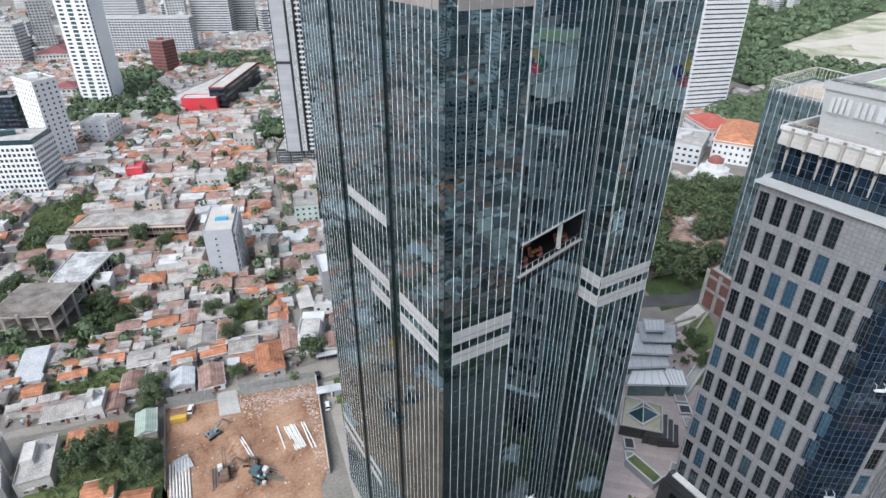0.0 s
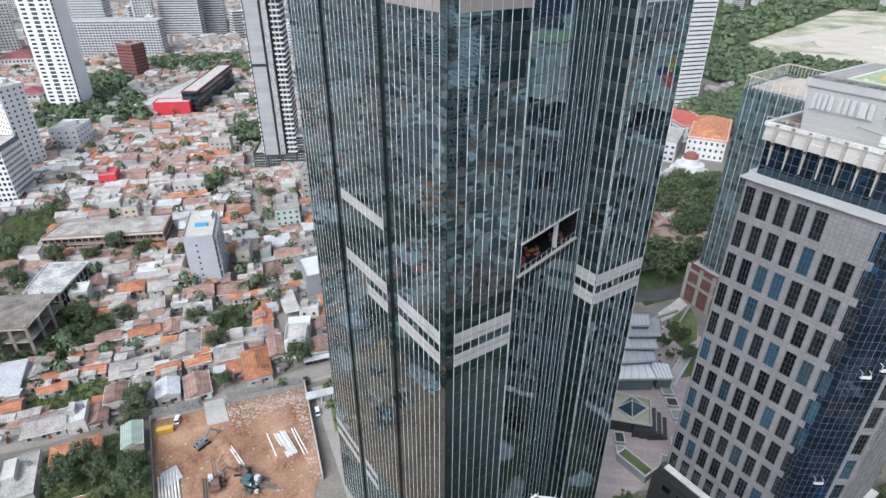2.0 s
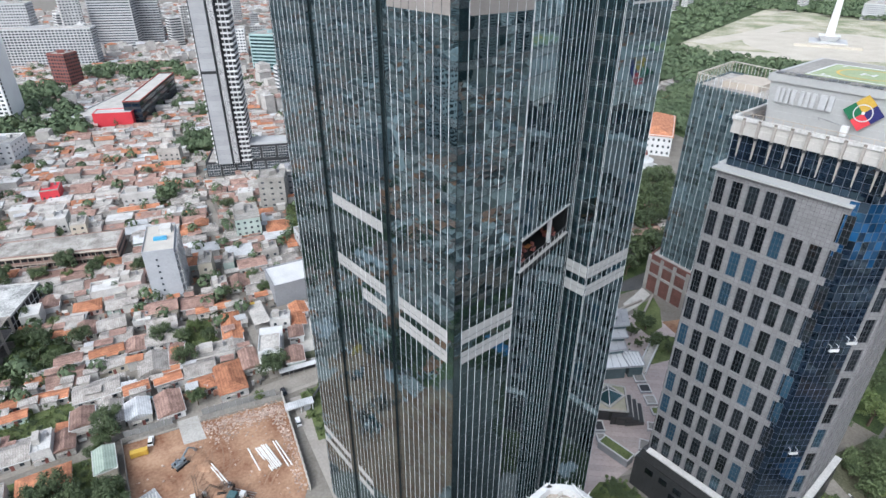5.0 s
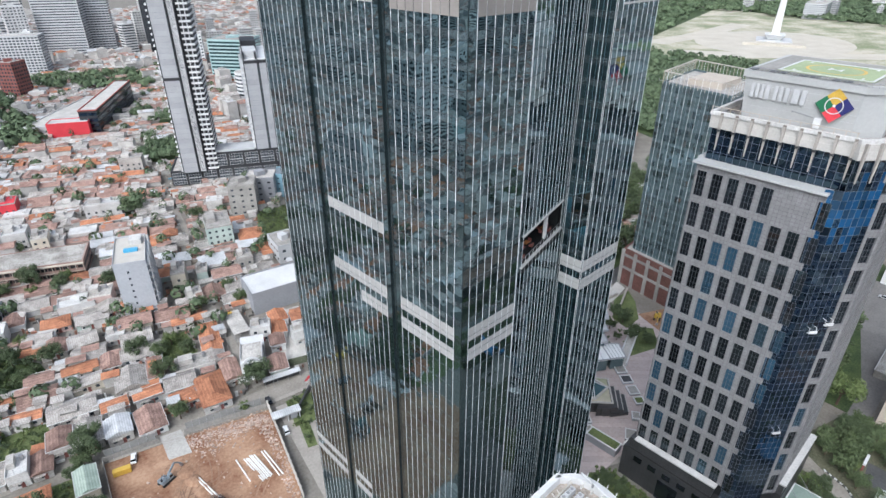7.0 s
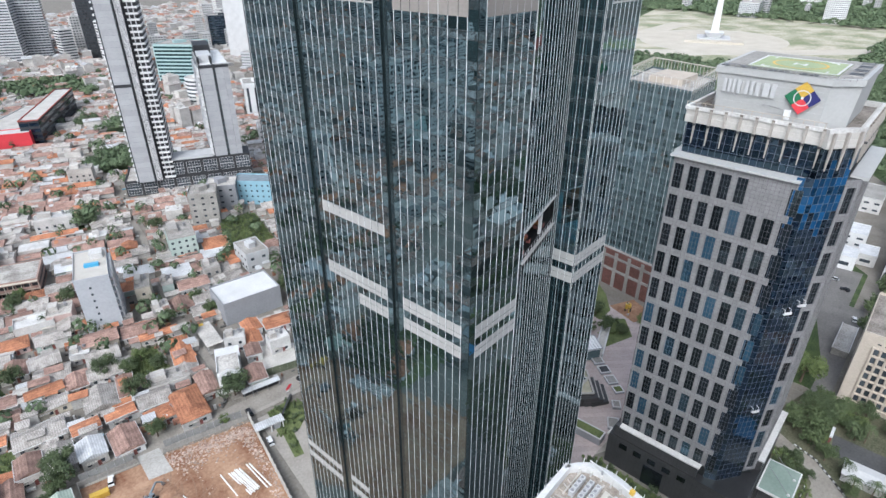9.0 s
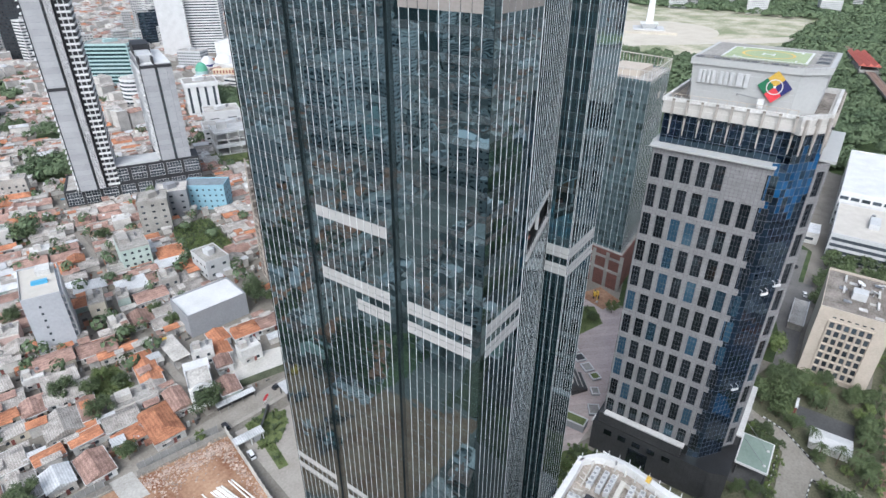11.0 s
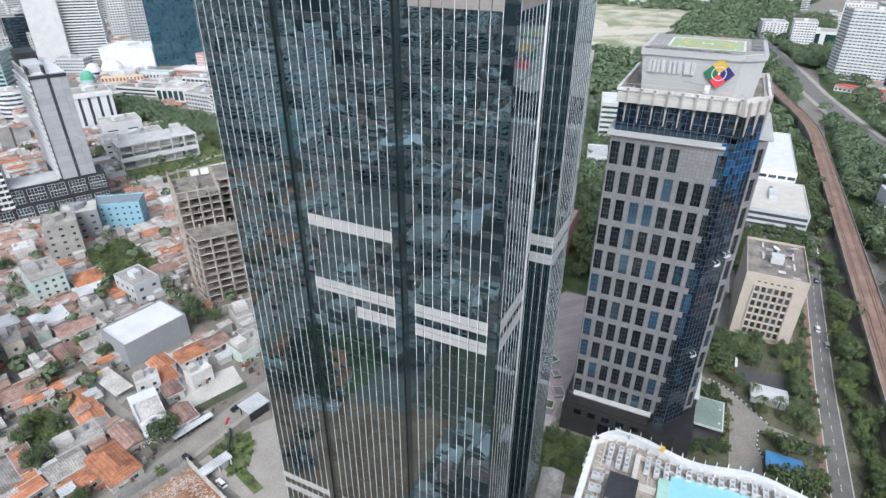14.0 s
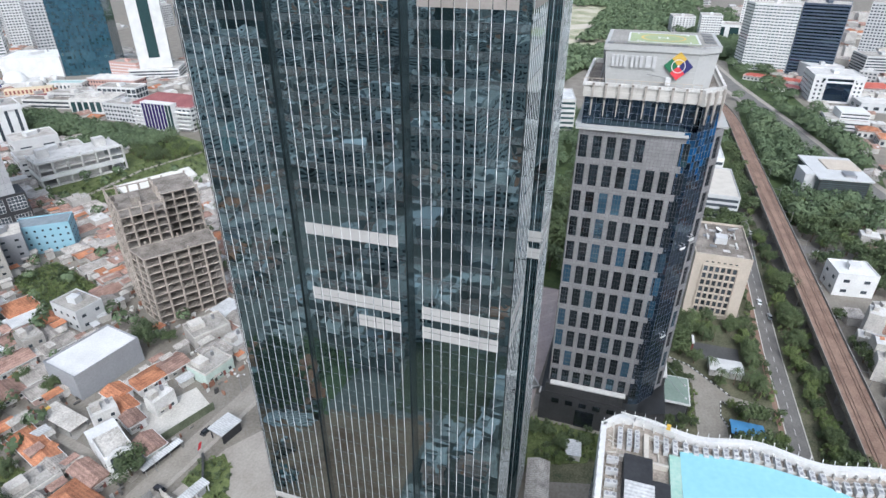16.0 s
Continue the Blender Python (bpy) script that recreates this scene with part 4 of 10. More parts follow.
ac_body = Sheet().box(-0.5, 0.5, -0.42, 0.42, 0.2, 1.25).mesh("casing")
ac_body.materials.append(M_LIGHTGREY)
ac_fan = Sheet().tube((0, 0, 1.25), (0, 0, 1.27), 0.33, 0.33, 14).mesh("fan")
ac_fan.materials.append(M_STEEL)
ac_ring = Sheet()
for i in range(14):
    a0, a1 = 6.2832 * i / 14, 6.2832 * (i + 1) / 14
    ac_ring.quad(*((r * math.cos(a), r * math.sin(a), 1.30) for r, a in ((0.31, a0), (0.40, a0), (0.40, a1), (0.31, a1))))
ac_ring = ac_ring.mesh("fan_guard")
ac_ring.materials.append(M_WHITE)
ac_foot = Sheet().box(-0.5, 0.5, -0.06, 0.06, 0, 0.2).mesh("foot")
ac_foot.materials.append(M_STEEL)


def ac_unit(x, y, z, a):
    g = thing("ac_condenser", pose(x, y, z, 0, 0, a), "pale grey air-conditioning condenser with a round fan on the apartment roof", "air conditioner", "roof condensers")
    part("casing", ac_body, None, g), part("fan", ac_fan, None, g), part("fan_guard", ac_ring, None, g)
    for dy in (-0.3, 0.3):
        part("foot", ac_foot, None, g, at=pose(0, dy, 0))


for y in (41.5, 39.9, 38.6, 35.3, 33.7, 32.2):
    for i in range(4 if y > 38 else 3):
        ac_unit(40.3 - i * 1.12 if y > 38 else 40.0 - i * 1.12, y, RZ + 0.1, 0)
for i in range(20):
    y = 30.4 - i * 1.65
    for k in range(2):
        ac_unit(wavy(y) - 2.6 - k * 1.12 - (1.0 if y < 8 else 0), y, RZ + 0.1, 0)
for x in (33.0, 30.5, 28.0, 25.5, 23.0):
    for k in range(2):
        ac_unit(x + 0.1 * k, 43.0 - k * 1.0, RZ + 0.1, 90)
# timber and pipe bearers crowded behind the side parapet
for i in range(16):
    b = thing("roof_bearer", pose(21.5 + i * 1.15, 42.7, RZ + 0.12, 0, 0, 60 + (i * 37) % 50), "weathered beige bearer laid on the apartment roof", "bearer", "roof bearers")
    part("bar", Sheet().beam((-0.8, 0, 0.12), (0.9, 0, 0.2 + 0.1 * (i % 3)), 0.18), (M_BEIGE, M_BEIGE2, M_CONC_L)[i % 3], b)
for k, (x0, y0, x1, y1) in enumerate(((36.0, 42.6, 42.0, 42.6), (35.0, 34.9, 40.6, 34.9), (39.6, 28.6, 40.2, 10.0), (34.8, 40.9, 34.8, 33.6), (37.0, 38.3, 42.0, 38.3), (20, 41.9, 34, 41.9))):
    pp = thing("roof_pipe", pose(x0, y0, RZ + 0.1), "pale lagged pipe run on the apartment roof", "pipe", "roof pipes")
    part("pipe", Sheet().tube((0, 0, 0.35), (x1 - x0, y1 - y0, 0.35), 0.14, 0.14, 8), M_BEIGE, pp)
    for f in (0.05, 0.5, 0.95):
        part("support", Sheet().box((x1 - x0) * f - 0.1, (x1 - x0) * f + 0.1, (y1 - y0) * f - 0.1, (y1 - y0) * f + 0.1, 0, 0.25), M_STEEL, pp)
hoist = thing("roof_crane", pose(42.4, 38.0, 68.0, 0, 0, 80), "white lattice window-cleaning crane on the parapet", "crane")
for a, b in (((-4.2, 0, 1.2), (3.8, 0, 0.9)), ((-4.2, 0.5, 1.6), (3.8, 0, 1.1)), ((-4.2, 0, 1.2), (-4.2, 0.5, 1.6))):
    part("boom", Sheet().beam(a, b, 0.17), M_WHITE, hoist)
for i in range(7):
    part("brace", Sheet().beam((-4 + i * 1.1, 0, 1.18), (-3.4 + i * 1.1, 0.35, 1.5), 0.11), M_WHITE, hoist)
part("mast", Sheet().beam((1.2, 0, 0), (1.2, 0, 1.2), 0.25), M_STEEL, hoist)
part("counterweight", Sheet().box(-4.9, -4.2, -0.3, 0.4, 0.9, 1.7), M_YELLOW, hoist, "yellow counterweight box")


# ---- block buildings ----
def windows_on(sheet, a, b, z0, z1, nx, nz, fx, fz, out=0.06):
    """Rows of window boxes on the side from a to b."""
    a, b = Vector((*a, 0)), Vector((*b, 0))
    u = (b - a).normalized()
    n = u.cross(Vector((0, 0, 1)))
    w, h = (b - a).length / nx, (z1 - z0) / nz
    for i in range(nx):
        for j in range(nz):
            p, q = a + u * ((i + 0.5 - fx / 2) * w), a + u * ((i + 0.5 + fx / 2) * w)
            ring = [(p - n * 0.1), (q - n * 0.1), (q + n * out), (p + n * out)]
            lo = z0 + (j + 0.5 - fz / 2) * h
            ring = [(v.x, v.y) for v in (p + n * out, q + n * out, q - n * 0.1, p - n * 0.1)]
            sheet.prism(ring, lo, lo + fz * h)


def far_panes(sheet, a, b, z0, z1, nx, nz, fx, fz):
    """Single panes just proud of a far wall."""
    a, b = Vector((*a, 0)), Vector((*b, 0))
    n = (b - a).normalized().cross(Vector((0, 0, 1))) * 0.05
    h = (z1 - z0) / nz
    for i in range(nx):
        p, q = a.lerp(b, (i + 0.5 - fx / 2) / nx) + n, a.lerp(b, (i + 0.5 + fx / 2) / nx) + n
        for j in range(nz):
            lo = Vector((0, 0, z0 + (j + 0.5 - fz / 2) * h))
            hi = lo + Vector((0, 0, fz * h))
            sheet.quad(p + lo, q + lo, q + hi, p + hi)


def building(name, ring, h, wall, label, pitch=3.6, bay=3.5, fx=0.6, fz=0.45, glaze=None, roof=None, base=0.0, parapet=0.8, category="building", strips=False, sides=None, skip=0.0, plant=True):
    """A block on a counter-clockwise plan ring, with storeys of windows, parapet and roof plant."""
    cx, cy2 = sum(p[0] for p in ring) / len(ring), sum(p[1] for p in ring) / len(ring)
    t = thing(name, pose(cx, cy2, base), label, category)
    r = [(x - cx, y - cy2) for x, y in ring]
    h -= base
    part("wall", Sheet().prism(r, 0, h), wall, t)
    part("roof", Sheet().prism([(x * 0.97, y * 0.97) for x, y in r], h, h + 0.15), roof or M_FLATROOF, t)
    k = len(r)
    for i in range(k):
        a, b = r[i], r[(i + 1) % k]
        if parapet:
            ai, bi = (a[0] * 0.975, a[1] * 0.975), (b[0] * 0.975, b[1] * 0.975)
            part("parapet", Sheet().prism([a, b, bi, ai], h, h + parapet), wall, t)
        if sides is not None and i not in sides:
            continue
        n = max(1, int(math.hypot(b[0] - a[0], b[1] - a[1]) / bay))
        s = Sheet()
        nz = max(1, int((h - skip) / pitch))
        (far_panes if math.hypot(cx, cy2) > 340 else windows_on)(s, a, b, skip + 0.2, h - 0.5, 1 if strips else n, nz, 0.96 if strips else fx, fz)
        part("far_window", s, glaze or M_FARWIN, t, kind="stuff")
    if plant:
        w = max(p[0] for p in r) - min(p[0] for p in r)
        part("plant_room", Sheet().box(-w * 0.14, w * 0.10, -2.2, 2.4, h + 0.15, h + 3.0), wall, t)
        part("water_tank", Sheet().tube((w * 0.2, 1, h + 0.15), (w * 0.2, 1, h + 2.2), 0.9, 0.9, 12), M_STEEL, t)
    return t


def corners(p, q, depth):
    """A ring from the front side p to q (left to right as seen from outside) and the depth behind it."""
    d = Vector((q[0] - p[0], q[1] - p[1])).normalized()
    n = Vector((-d.y, d.x)) * depth
    return [p, q, (q[0] + n.x, q[1] + n.y), (p[0] + n.x, p[1] + n.y)]


KEEP = []          # plan rings that houses stay clear of


def built(*args, **kw):
    KEEP.append(args[1])
    return building(*args, **kw)


apt = built("white_apartment_tower", corners((-14.5, 631), (9.6, 617), 26), 118, M_CLEANWHITE, "tall white apartment tower with columns of dark windows", sides=())
fp, fq, fr = Vector((-18.6, -4.2)), Vector((5.5, -18.2)), Vector((18.5, 4.3))
dark, recess = Sheet(), Sheet()
for f0, f1 in ((0.08, 0.24), (0.66, 0.8), (0.84, 0.94)):
    far_panes(dark, tuple(fp.lerp(fq, f0)), tuple(fp.lerp(fq, f1)), 3, 114, 1, 32, 0.9, 0.5)
far_panes(recess, tuple(fp.lerp(fq, 0.36)), tuple(fp.lerp(fq, 0.54)), 3, 114, 1, 32, 0.95, 0.7)
side = Sheet()
far_panes(side, tuple(fq), tuple(fr), 3, 114, 6, 32, 0.5, 0.72)
# windows in flat charcoal instead of glass, so no sky reflection pales them
part("side_window", side, M_BLACK, apt, "dark charcoal windows on the flank", kind="stuff")
part("far_window", dark, M_FARWIN, apt, "columns of dark windows", kind="stuff")
part("recess_window", recess, M_GREYGLASS, apt, "grey-green glazed middle column", kind="stuff")
built("white_slab_hotel", [(-37.7, 473.8), (-23.7, 485.1), (-35.5, 512), (-49.8, 500.5)], 56, M_CLEANWHITE, "white slab hotel with dark window columns", 3.5, 3.8, 0.32, 0.4, sides=(0, 3))
built("white_hotel", corners((-78, 430), (-43, 414.6), 26), 31, M_CLEANWHITE, "white hotel with a pale green glass parapet", 3.3, 2.6, 0.6, 0.55)
built("green_parapet", corners((-77.8, 429.8), (-43.3, 414.9), 25.5), 34.5, M_TEAL, "pale green glass storey on the white hotel", base=31.2, sides=(), parapet=0.3)
built("navy_office", corners((-82, 569), (-60, 559), 25), 30, M_BLUEGLASS, "low navy glass office block", 3.5, 3, 0.8, 0.5)
built("white_villa_block", corners((-19, 511), (-1.5, 502), 26), 16, M_CLEANWHITE, "white stepped apartment block", 3.3, 4.5, 0.3, 0.3)
built("brown_office", corners((62, 752), (75, 737), 20), 36, M_BROWNRED, "brown-red office block with square windows", 3.4, 3.0, 0.6, 0.5)
built("grid_hotel", corners((20, 915), (126, 858), 22), 45, M_LIGHTGREY, "long pale hotel slab with a grid of windows", 3.2, 4.0, 0.7, 0.55)
built("white_hotel_tower", corners((150, 985), (200, 958), 26), 78, M_LIGHTGREY, "white hotel tower with horizontal bands", 3.3, 4, 0.9, 0.4, strips=True)
built("glass_hotel_tower", corners((207, 985), (240, 972), 26), 95, M_LIGHTGREY, "pale hotel tower behind the banded one", 3.3, 4, 0.9, 0.5)
built("dark_tower", corners((262, 905), (292, 892), 26), 90, M_BLACK, "dark brown office tower with narrow windows", 3.3, 2.6, 0.5, 0.6)
built("red_front_hall", corners((61.9, 564.4), (89.5, 550.6), 15), 12.5, M_RED, "low hall with a bright red front", sides=(), roof=M_WHITE_D, plant=False)
built("long_mall", [(48, 585), (66, 575), (86, 565.6), (138, 655), (118, 667)], 8, M_LIGHTGREY, "long grey mall with a flat roof", sides=(), roof=M_CONC_L, plant=False)
WING = corners((86.5, 560.5), (98.5, 553.5), 118)
wing = built("dark_glass_wing", WING, 20, M_BLACK, "dark glass wing with a red roof edge", 4.5, 6, 0.92, 0.6, glaze=M_BLUEGLASS, plant=False, roof=M_CONC_L)
wc = (sum(p[0] for p in WING) / 4, sum(p[1] for p in WING) / 4)
for (xa, ya), (xb, yb) in zip(WING, WING[1:] + WING[:1]):
    part("roof_edge", Sheet().beam((xa - wc[0], ya - wc[1], 20.5), (xb - wc[0], yb - wc[1], 20.5), 0.6, 0.8), M_REDROOF, wing, "red roof edge")
SCHOOL = [(-32.6, 332.7), (21.2, 306.4), (28.9, 325.7), (-22.3, 347.1)]
M_SCHOOL = mat("faded_pink_wall", (0.24, 0.15, 0.125), (0.40, 0.29, 0.25), 0.9, 1.5, 0.1)
school = built("long_school", SCHOOL, 8, M_SCHOOL, "long low school with open galleries and a mouldy flat roof", 4.0, 3.0, 0.85, 0.42, glaze=M_BLACK, sides=(0, 1), roof=mat("mouldy_roof", (0.17, 0.155, 0.135), (0.46, 0.435, 0.40), 0.9, 1.3, 0.1, con=0.1), plant=False, parapet=0.5)
so = (sum(p[0] for p in SCHOOL) / 4, sum(p[1] for p in SCHOOL) / 4)
sa, sb = [Vector((x - so[0], y - so[1], 0)) for x, y in SCHOOL[:2]]
sn = (sb - sa).normalized().cross(Vector((0, 0, 1)))
for z in (0.3, 4.1, 7.7):
    a, b = sa + sn * 0.8, sb + sn * 0.8
    part("gallery_slab", Sheet().beam((a.x, a.y, z), (b.x, b.y, z), 1.8, 0.3), M_BEIGE2, school)
for i in range(19):
    c = sa.lerp(sb, i / 18) + sn * 1.5
    part("gallery_post", Sheet().box(c.x - 0.15, c.x + 0.15, c.y - 0.15, c.y + 0.15, 0, 7.6), M_BEIGE2, school)
for z in (1.0, 4.8):
    a, b = sa + sn * 1.6, sb + sn * 1.6
    part("gallery_rail", Sheet().beam((a.x, a.y, z), (b.x, b.y, z), 0.1, 0.9), M_SCHOOL, school)
hall_ring = [(-41.9, 277.3), (-28.6, 267.9), (-14.3, 292.4), (-31.1, 301.7)]
KEEP.append(hall_ring)
glass_hall = thing("white_roof_hall", pose(-29, 285, 0), "open-sided hall with a stained white flat roof on slim frames", "hall")
hr = [(x + 29, y - 285) for x, y in hall_ring]
# charcoal solid stands for the dark inside between the posts
part("inner_wall", Sheet().prism([(x * 0.9, y * 0.9) for x, y in hr], 0, 7.2), M_BLACK, glass_hall)
part("roof", Sheet().prism(hr, 7.2, 7.9), mat("mouldy_white", (0.20, 0.20, 0.19), (0.60, 0.60, 0.58), 0.9, 1.6, 0.1, con=0.1), glass_hall, "white roof slab with dark mould stains")
for (xa, ya), (xb, yb) in zip(hr, hr[1:] + hr[:1]):
    n = max(3, int(math.hypot(xb - xa, yb - ya) / 3.2))
    for i in range(n):
        x, y = xa + (xb - xa) * i / n, ya + (yb - ya) * i / n
        part("frame_post", Sheet().box(x * 0.97 - 0.14, x * 0.97 + 0.14, y * 0.97 - 0.14, y * 0.97 + 0.14, 0, 7.2), M_WHITE, glass_hall)
    for z in (0.3, 3.6):
        part("frame_rail", Sheet().beam((xa * 0.97, ya * 0.97, z), (xb * 0.97, yb * 0.97, z), 0.16, 0.3), M_WHITE, glass_hall)
    part("roof_kerb", Sheet().beam((xa * 0.985, ya * 0.985, 8.1), (xb * 0.985, yb * 0.985, 8.1), 0.35, 0.5), M_WHITE_D, glass_hall)
SLIM = [(23.4, 254.5), (35.2, 249.5), (44.0, 275.5), (32.4, 280.5)]
M_SLIM = mat("pale_blue_grey_wall", (0.36, 0.375, 0.40), (0.45, 0.465, 0.49), 0.85, 0.8, 0.05)
slim = built("slim_hotel", SLIM, 26, M_SLIM, "slim pale grey hotel with a column of slit windows", 3.3, 3.2, 0.5, 0.5, sides=(1,), roof=M_BEIGE, plant=False)
sc_ = (sum(p[0] for p in SLIM) / 4, sum(p[1] for p in SLIM) / 4)
fa, fb, fc = [Vector((x - sc_[0], y - sc_[1], 0)) for x, y in SLIM[:3]]
fu, fv = (fb - fa).normalized(), (fc - fb).normalized()
for i in range(7):
    c = fa + fu * 5.2 + Vector((0, 0, 3.6 + i * 3.1))
    part("slit_window", Sheet().beam(c - fu * 0.4, c + fu * 0.4, 0.3, 0.9), M_FARWIN, slim)
part("podium", Sheet().prism([tuple((fa + fu * x + fv * y)[:2]) for x, y in ((-0.6, -1.2), (14.4, -1.2), (14.4, 29), (-0.6, 29))], 0, 3.0), M_LIGHTGREY, slim, "pale base storey")
for i in range(7):
    z = 4.2 + i * 3.2
    part("balcony", Sheet().prism([tuple((fb + fu * x + fv * y)[:2]) for x, y in ((0, 1.5), (1.2, 1.5), (1.2, 26), (0, 26))], z, z + 0.9), M_WHITE, slim)
for i in range(6):
    c = fb + fu * 1.1 + fv * (1.6 + i * 4.8)
    part("balcony_pier", Sheet().box(c.x - 0.2, c.x + 0.2, c.y - 0.2, c.y + 0.2, 3, 26.8), M_WHITE, slim)
c = fa + fu * 7 + fv * 12
part("roof_tank", Sheet().prism(rot_ring(c.x, c.y, 5.5, 2.2, -0.4), 26.2, 27.4), mat("tank_blue", (0.06, 0.30, 0.50), (0.10, 0.38, 0.58), 0.4, 2, 0.03), slim, "bright blue rooftop tanks")
c = fa + fu * 9 + fv * 21
part("stair_head", Sheet().prism(rot_ring(c.x, c.y, 5, 6, -0.4), 26.15, 28.6), M_WHITE_D, slim)
built("blue_house_block", corners((137, 333), (152.5, 314), 13), 15, M_BLUEWALL, "bright blue rendered block with small windows", 3.3, 3.2, 0.3, 0.3, roof=M_SLATE, plant=False)
built("grey_block", corners((120, 333), (134, 323), 16), 16, M_GREYWALL, "grey rendered block beside the blue one", 3.6, 5, 0.3, 0.3)
built("grey_block", corners((104, 322), (117, 314), 15), 19, M_CONC, "pale rendered block with a flat roof", 3.6, 5, 0.3, 0.3)
built("grey_box_hall", corners((65, 218), (90, 213.5), 18), 10.2, M_GREYWALL, "grey windowless hall with a bright white roof", sides=(), roof=M_WHITE, plant=False)
built("white_house_block", corners((96, 251), (107.5, 249), 17), 9.5, M_LIGHTGREY, "white house block with a rusty roof well", 3.4, 4, 0.3, 0.3)
M_PURPLE = glass("purple_glass", (0.035, 0.022, 0.11), ior=1.8, vary=0.5)
M_PINKWALL = mat("pink_render", (0.42, 0.25, 0.215), (0.55, 0.36, 0.315), 0.85, 1.5, 0.08)
M_MAROON = mat("maroon_roof", (0.17, 0.055, 0.06), (0.27, 0.105, 0.105), 0.8, 1, 0.1)
purple = built("purple_striped_hotel", corners((337, 446), (339, 388), 34), 20, M_WHITE, "white hotel with a maroon roof and purple glass front", 3.4, 4, 0.75, 0.45, roof=M_MAROON, plant=False)
for k in range(5):
    part("gallery", Sheet().box(-19.6, -15, -29, 28, 2.6 + k * 3.4, 3.3 + k * 3.4), M_WHITE, purple, "white gallery slab")
part("front_bay", Sheet().box(-21.4, -15, -16, 15, 0, 23.5), M_WHITE, purple, "projecting white front bay")
for k in range(9):
    part("glass_strip", Sheet().box(-21.7, -21.3, -15.2 + k * 3.35, -12.9 + k * 3.35, 1.5, 22.5), M_PURPLE if k > 1 else M_TEAL, purple, "tall purple glass strip")
built("navy_tower", corners((470, 670), (503, 624), 50), 95, M_SEA, "sea-blue mirror-glass office tower", 3.6, 2.2, 0.9, 0.8, glaze=M_SEA)
stack = built("white_stack_tower", corners((488, 577), (510, 551), 26), 90, M_WHITE, "white tower with one tall dark slot and banded sides", 3.0, 9, 0.95, 0.5, sides=(1, 3), strips=True, glaze=M_BLACK)
s = Sheet()
far_panes(s, (-20.9, 4.6), (1.1, -21.4), 22, 86, 1, 1, 0.34, 1.0)
part("tall_slot", s, M_TEAL, stack, "one tall dark glass slot")
built("white_podium", corners((478, 585), (503, 538), 40), 10.5, M_WHITE, "white banded podium under the slotted tower", 3.4, 4, 0.95, 0.45, strips=True, plant=False)
pink = built("pink_block", corners((436, 601), (445, 546), 20), 8.5, M_PINKWALL, "long pink block with a pale pitched roof", 4.0, 3.2, 0.5, 0.5, roof=M_WHITE_D, plant=False)
built("pink_hotel", corners((484, 616), (484, 578), 18), 17, M_PINKWALL, "pink rendered block with white window bands", 3.4, 3, 0.7, 0.4, glaze=M_WHITE)
built("teal_glass_block", corners((350, 530), (362, 492), 26), 13.5, M_WHITE_D, "pale office with teal glass between white piers", 13, 5.5, 0.72, 0.7, glaze=M_TEAL)
built("grey_block", corners((345, 486), (345, 454), 22), 15, M_LIGHTGREY, "pale grey block with rows of windows", 3.4, 3.4, 0.6, 0.5)
built("white_frame_block", corners((402, 552), (410, 512), 20), 11, M_WHITE, "open white framed block beside the pink one", 5, 5, 0.8, 0.75)
built("long_white_block", corners((352, 592), (362, 545), 14), 8, M_WHITE_D, "long low white block with dark window bands", 3.2, 4, 0.95, 0.5, strips=True, roof=M_CONC_D)
built("long_white_block", corners((378, 590), (388, 540), 12), 8, M_WHITE_D, "second long low block with dark window bands", 3.2, 4, 0.95, 0.5, strips=True, roof=M_FLATROOF)
built("green_roof_hall", corners((412, 630), (424, 596), 14), 7, M_WHITE_D, "low hall with a pale green roof", 4, 4, 0.5, 0.5, roof=M_TEALWALL, plant=False)
built("grey_white_block", corners((384, 728), (398, 700), 20), 18, M_LIGHTGREY, "pale grey block behind the mosque", 3.4, 3, 0.6, 0.45)
built("white_mall", corners((437, 724), (467, 668), 50), 22, M_WHITE, "plain white mall block", sides=(), roof=M_WHITE)
built("stacked_white_tower", corners((446, 792), (478, 762), 30), 75, M_WHITE, "tall white tower with dark window bands", 3.4, 4, 0.9, 0.45, strips=True)
built("white_blank_tower", corners((410, 800), (440, 784), 24), 80, M_WHITE, "tall white tower with a plain flank", 3.4, 5, 0.4, 0.4, sides=(1,))
built("navy_office", corners((440, 905), (486, 885), 30), 45, M_BLUEGLASS, "dark navy glass office among trees", 3.5, 3, 0.8, 0.5)
beige = built("beige_office", corners((188.5, 12), (188.5, -10), 33), 29.5, M_BEIGE2, "beige office block with small square windows", 4.0, 3.3, 0.5, 0.5, sides=(), roof=M_CONC_D, parapet=1.0, plant=False)
s = Sheet()
windows_on(s, (-16.5, 7.0), (-16.5, -6.6), 2, 25.5, 6, 7, 0.62, 0.66)
windows_on(s, (-16.5, 7.0), (-16.5, -6.6), 26.6, 27.6, 6, 1, 0.5, 0.5)
part("window_recess", s, M_FARWIN, beige, "dark deep-set windows", kind="stuff")
for i in range(7):
    part("window_fin", Sheet().box(-17.1, -16.4, 7.0 - i * 2.267 - 0.22, 7.0 - i * 2.267 + 0.22, 1.5, 25.8), M_BEIGE2, beige)
for i in range(8):
    part("window_ledge", Sheet().box(-17.0, -16.4, -6.8, 7.2, 1.7 + i * 3.357, 2.15 + i * 3.357), M_BEIGE2, beige)
s = Sheet()
windows_on(s, (-14, -11.0), (14, -11.0), 4, 27, 7, 7, 0.16, 0.3)
part("slit_window", s, M_FARWIN, beige, kind="stuff")
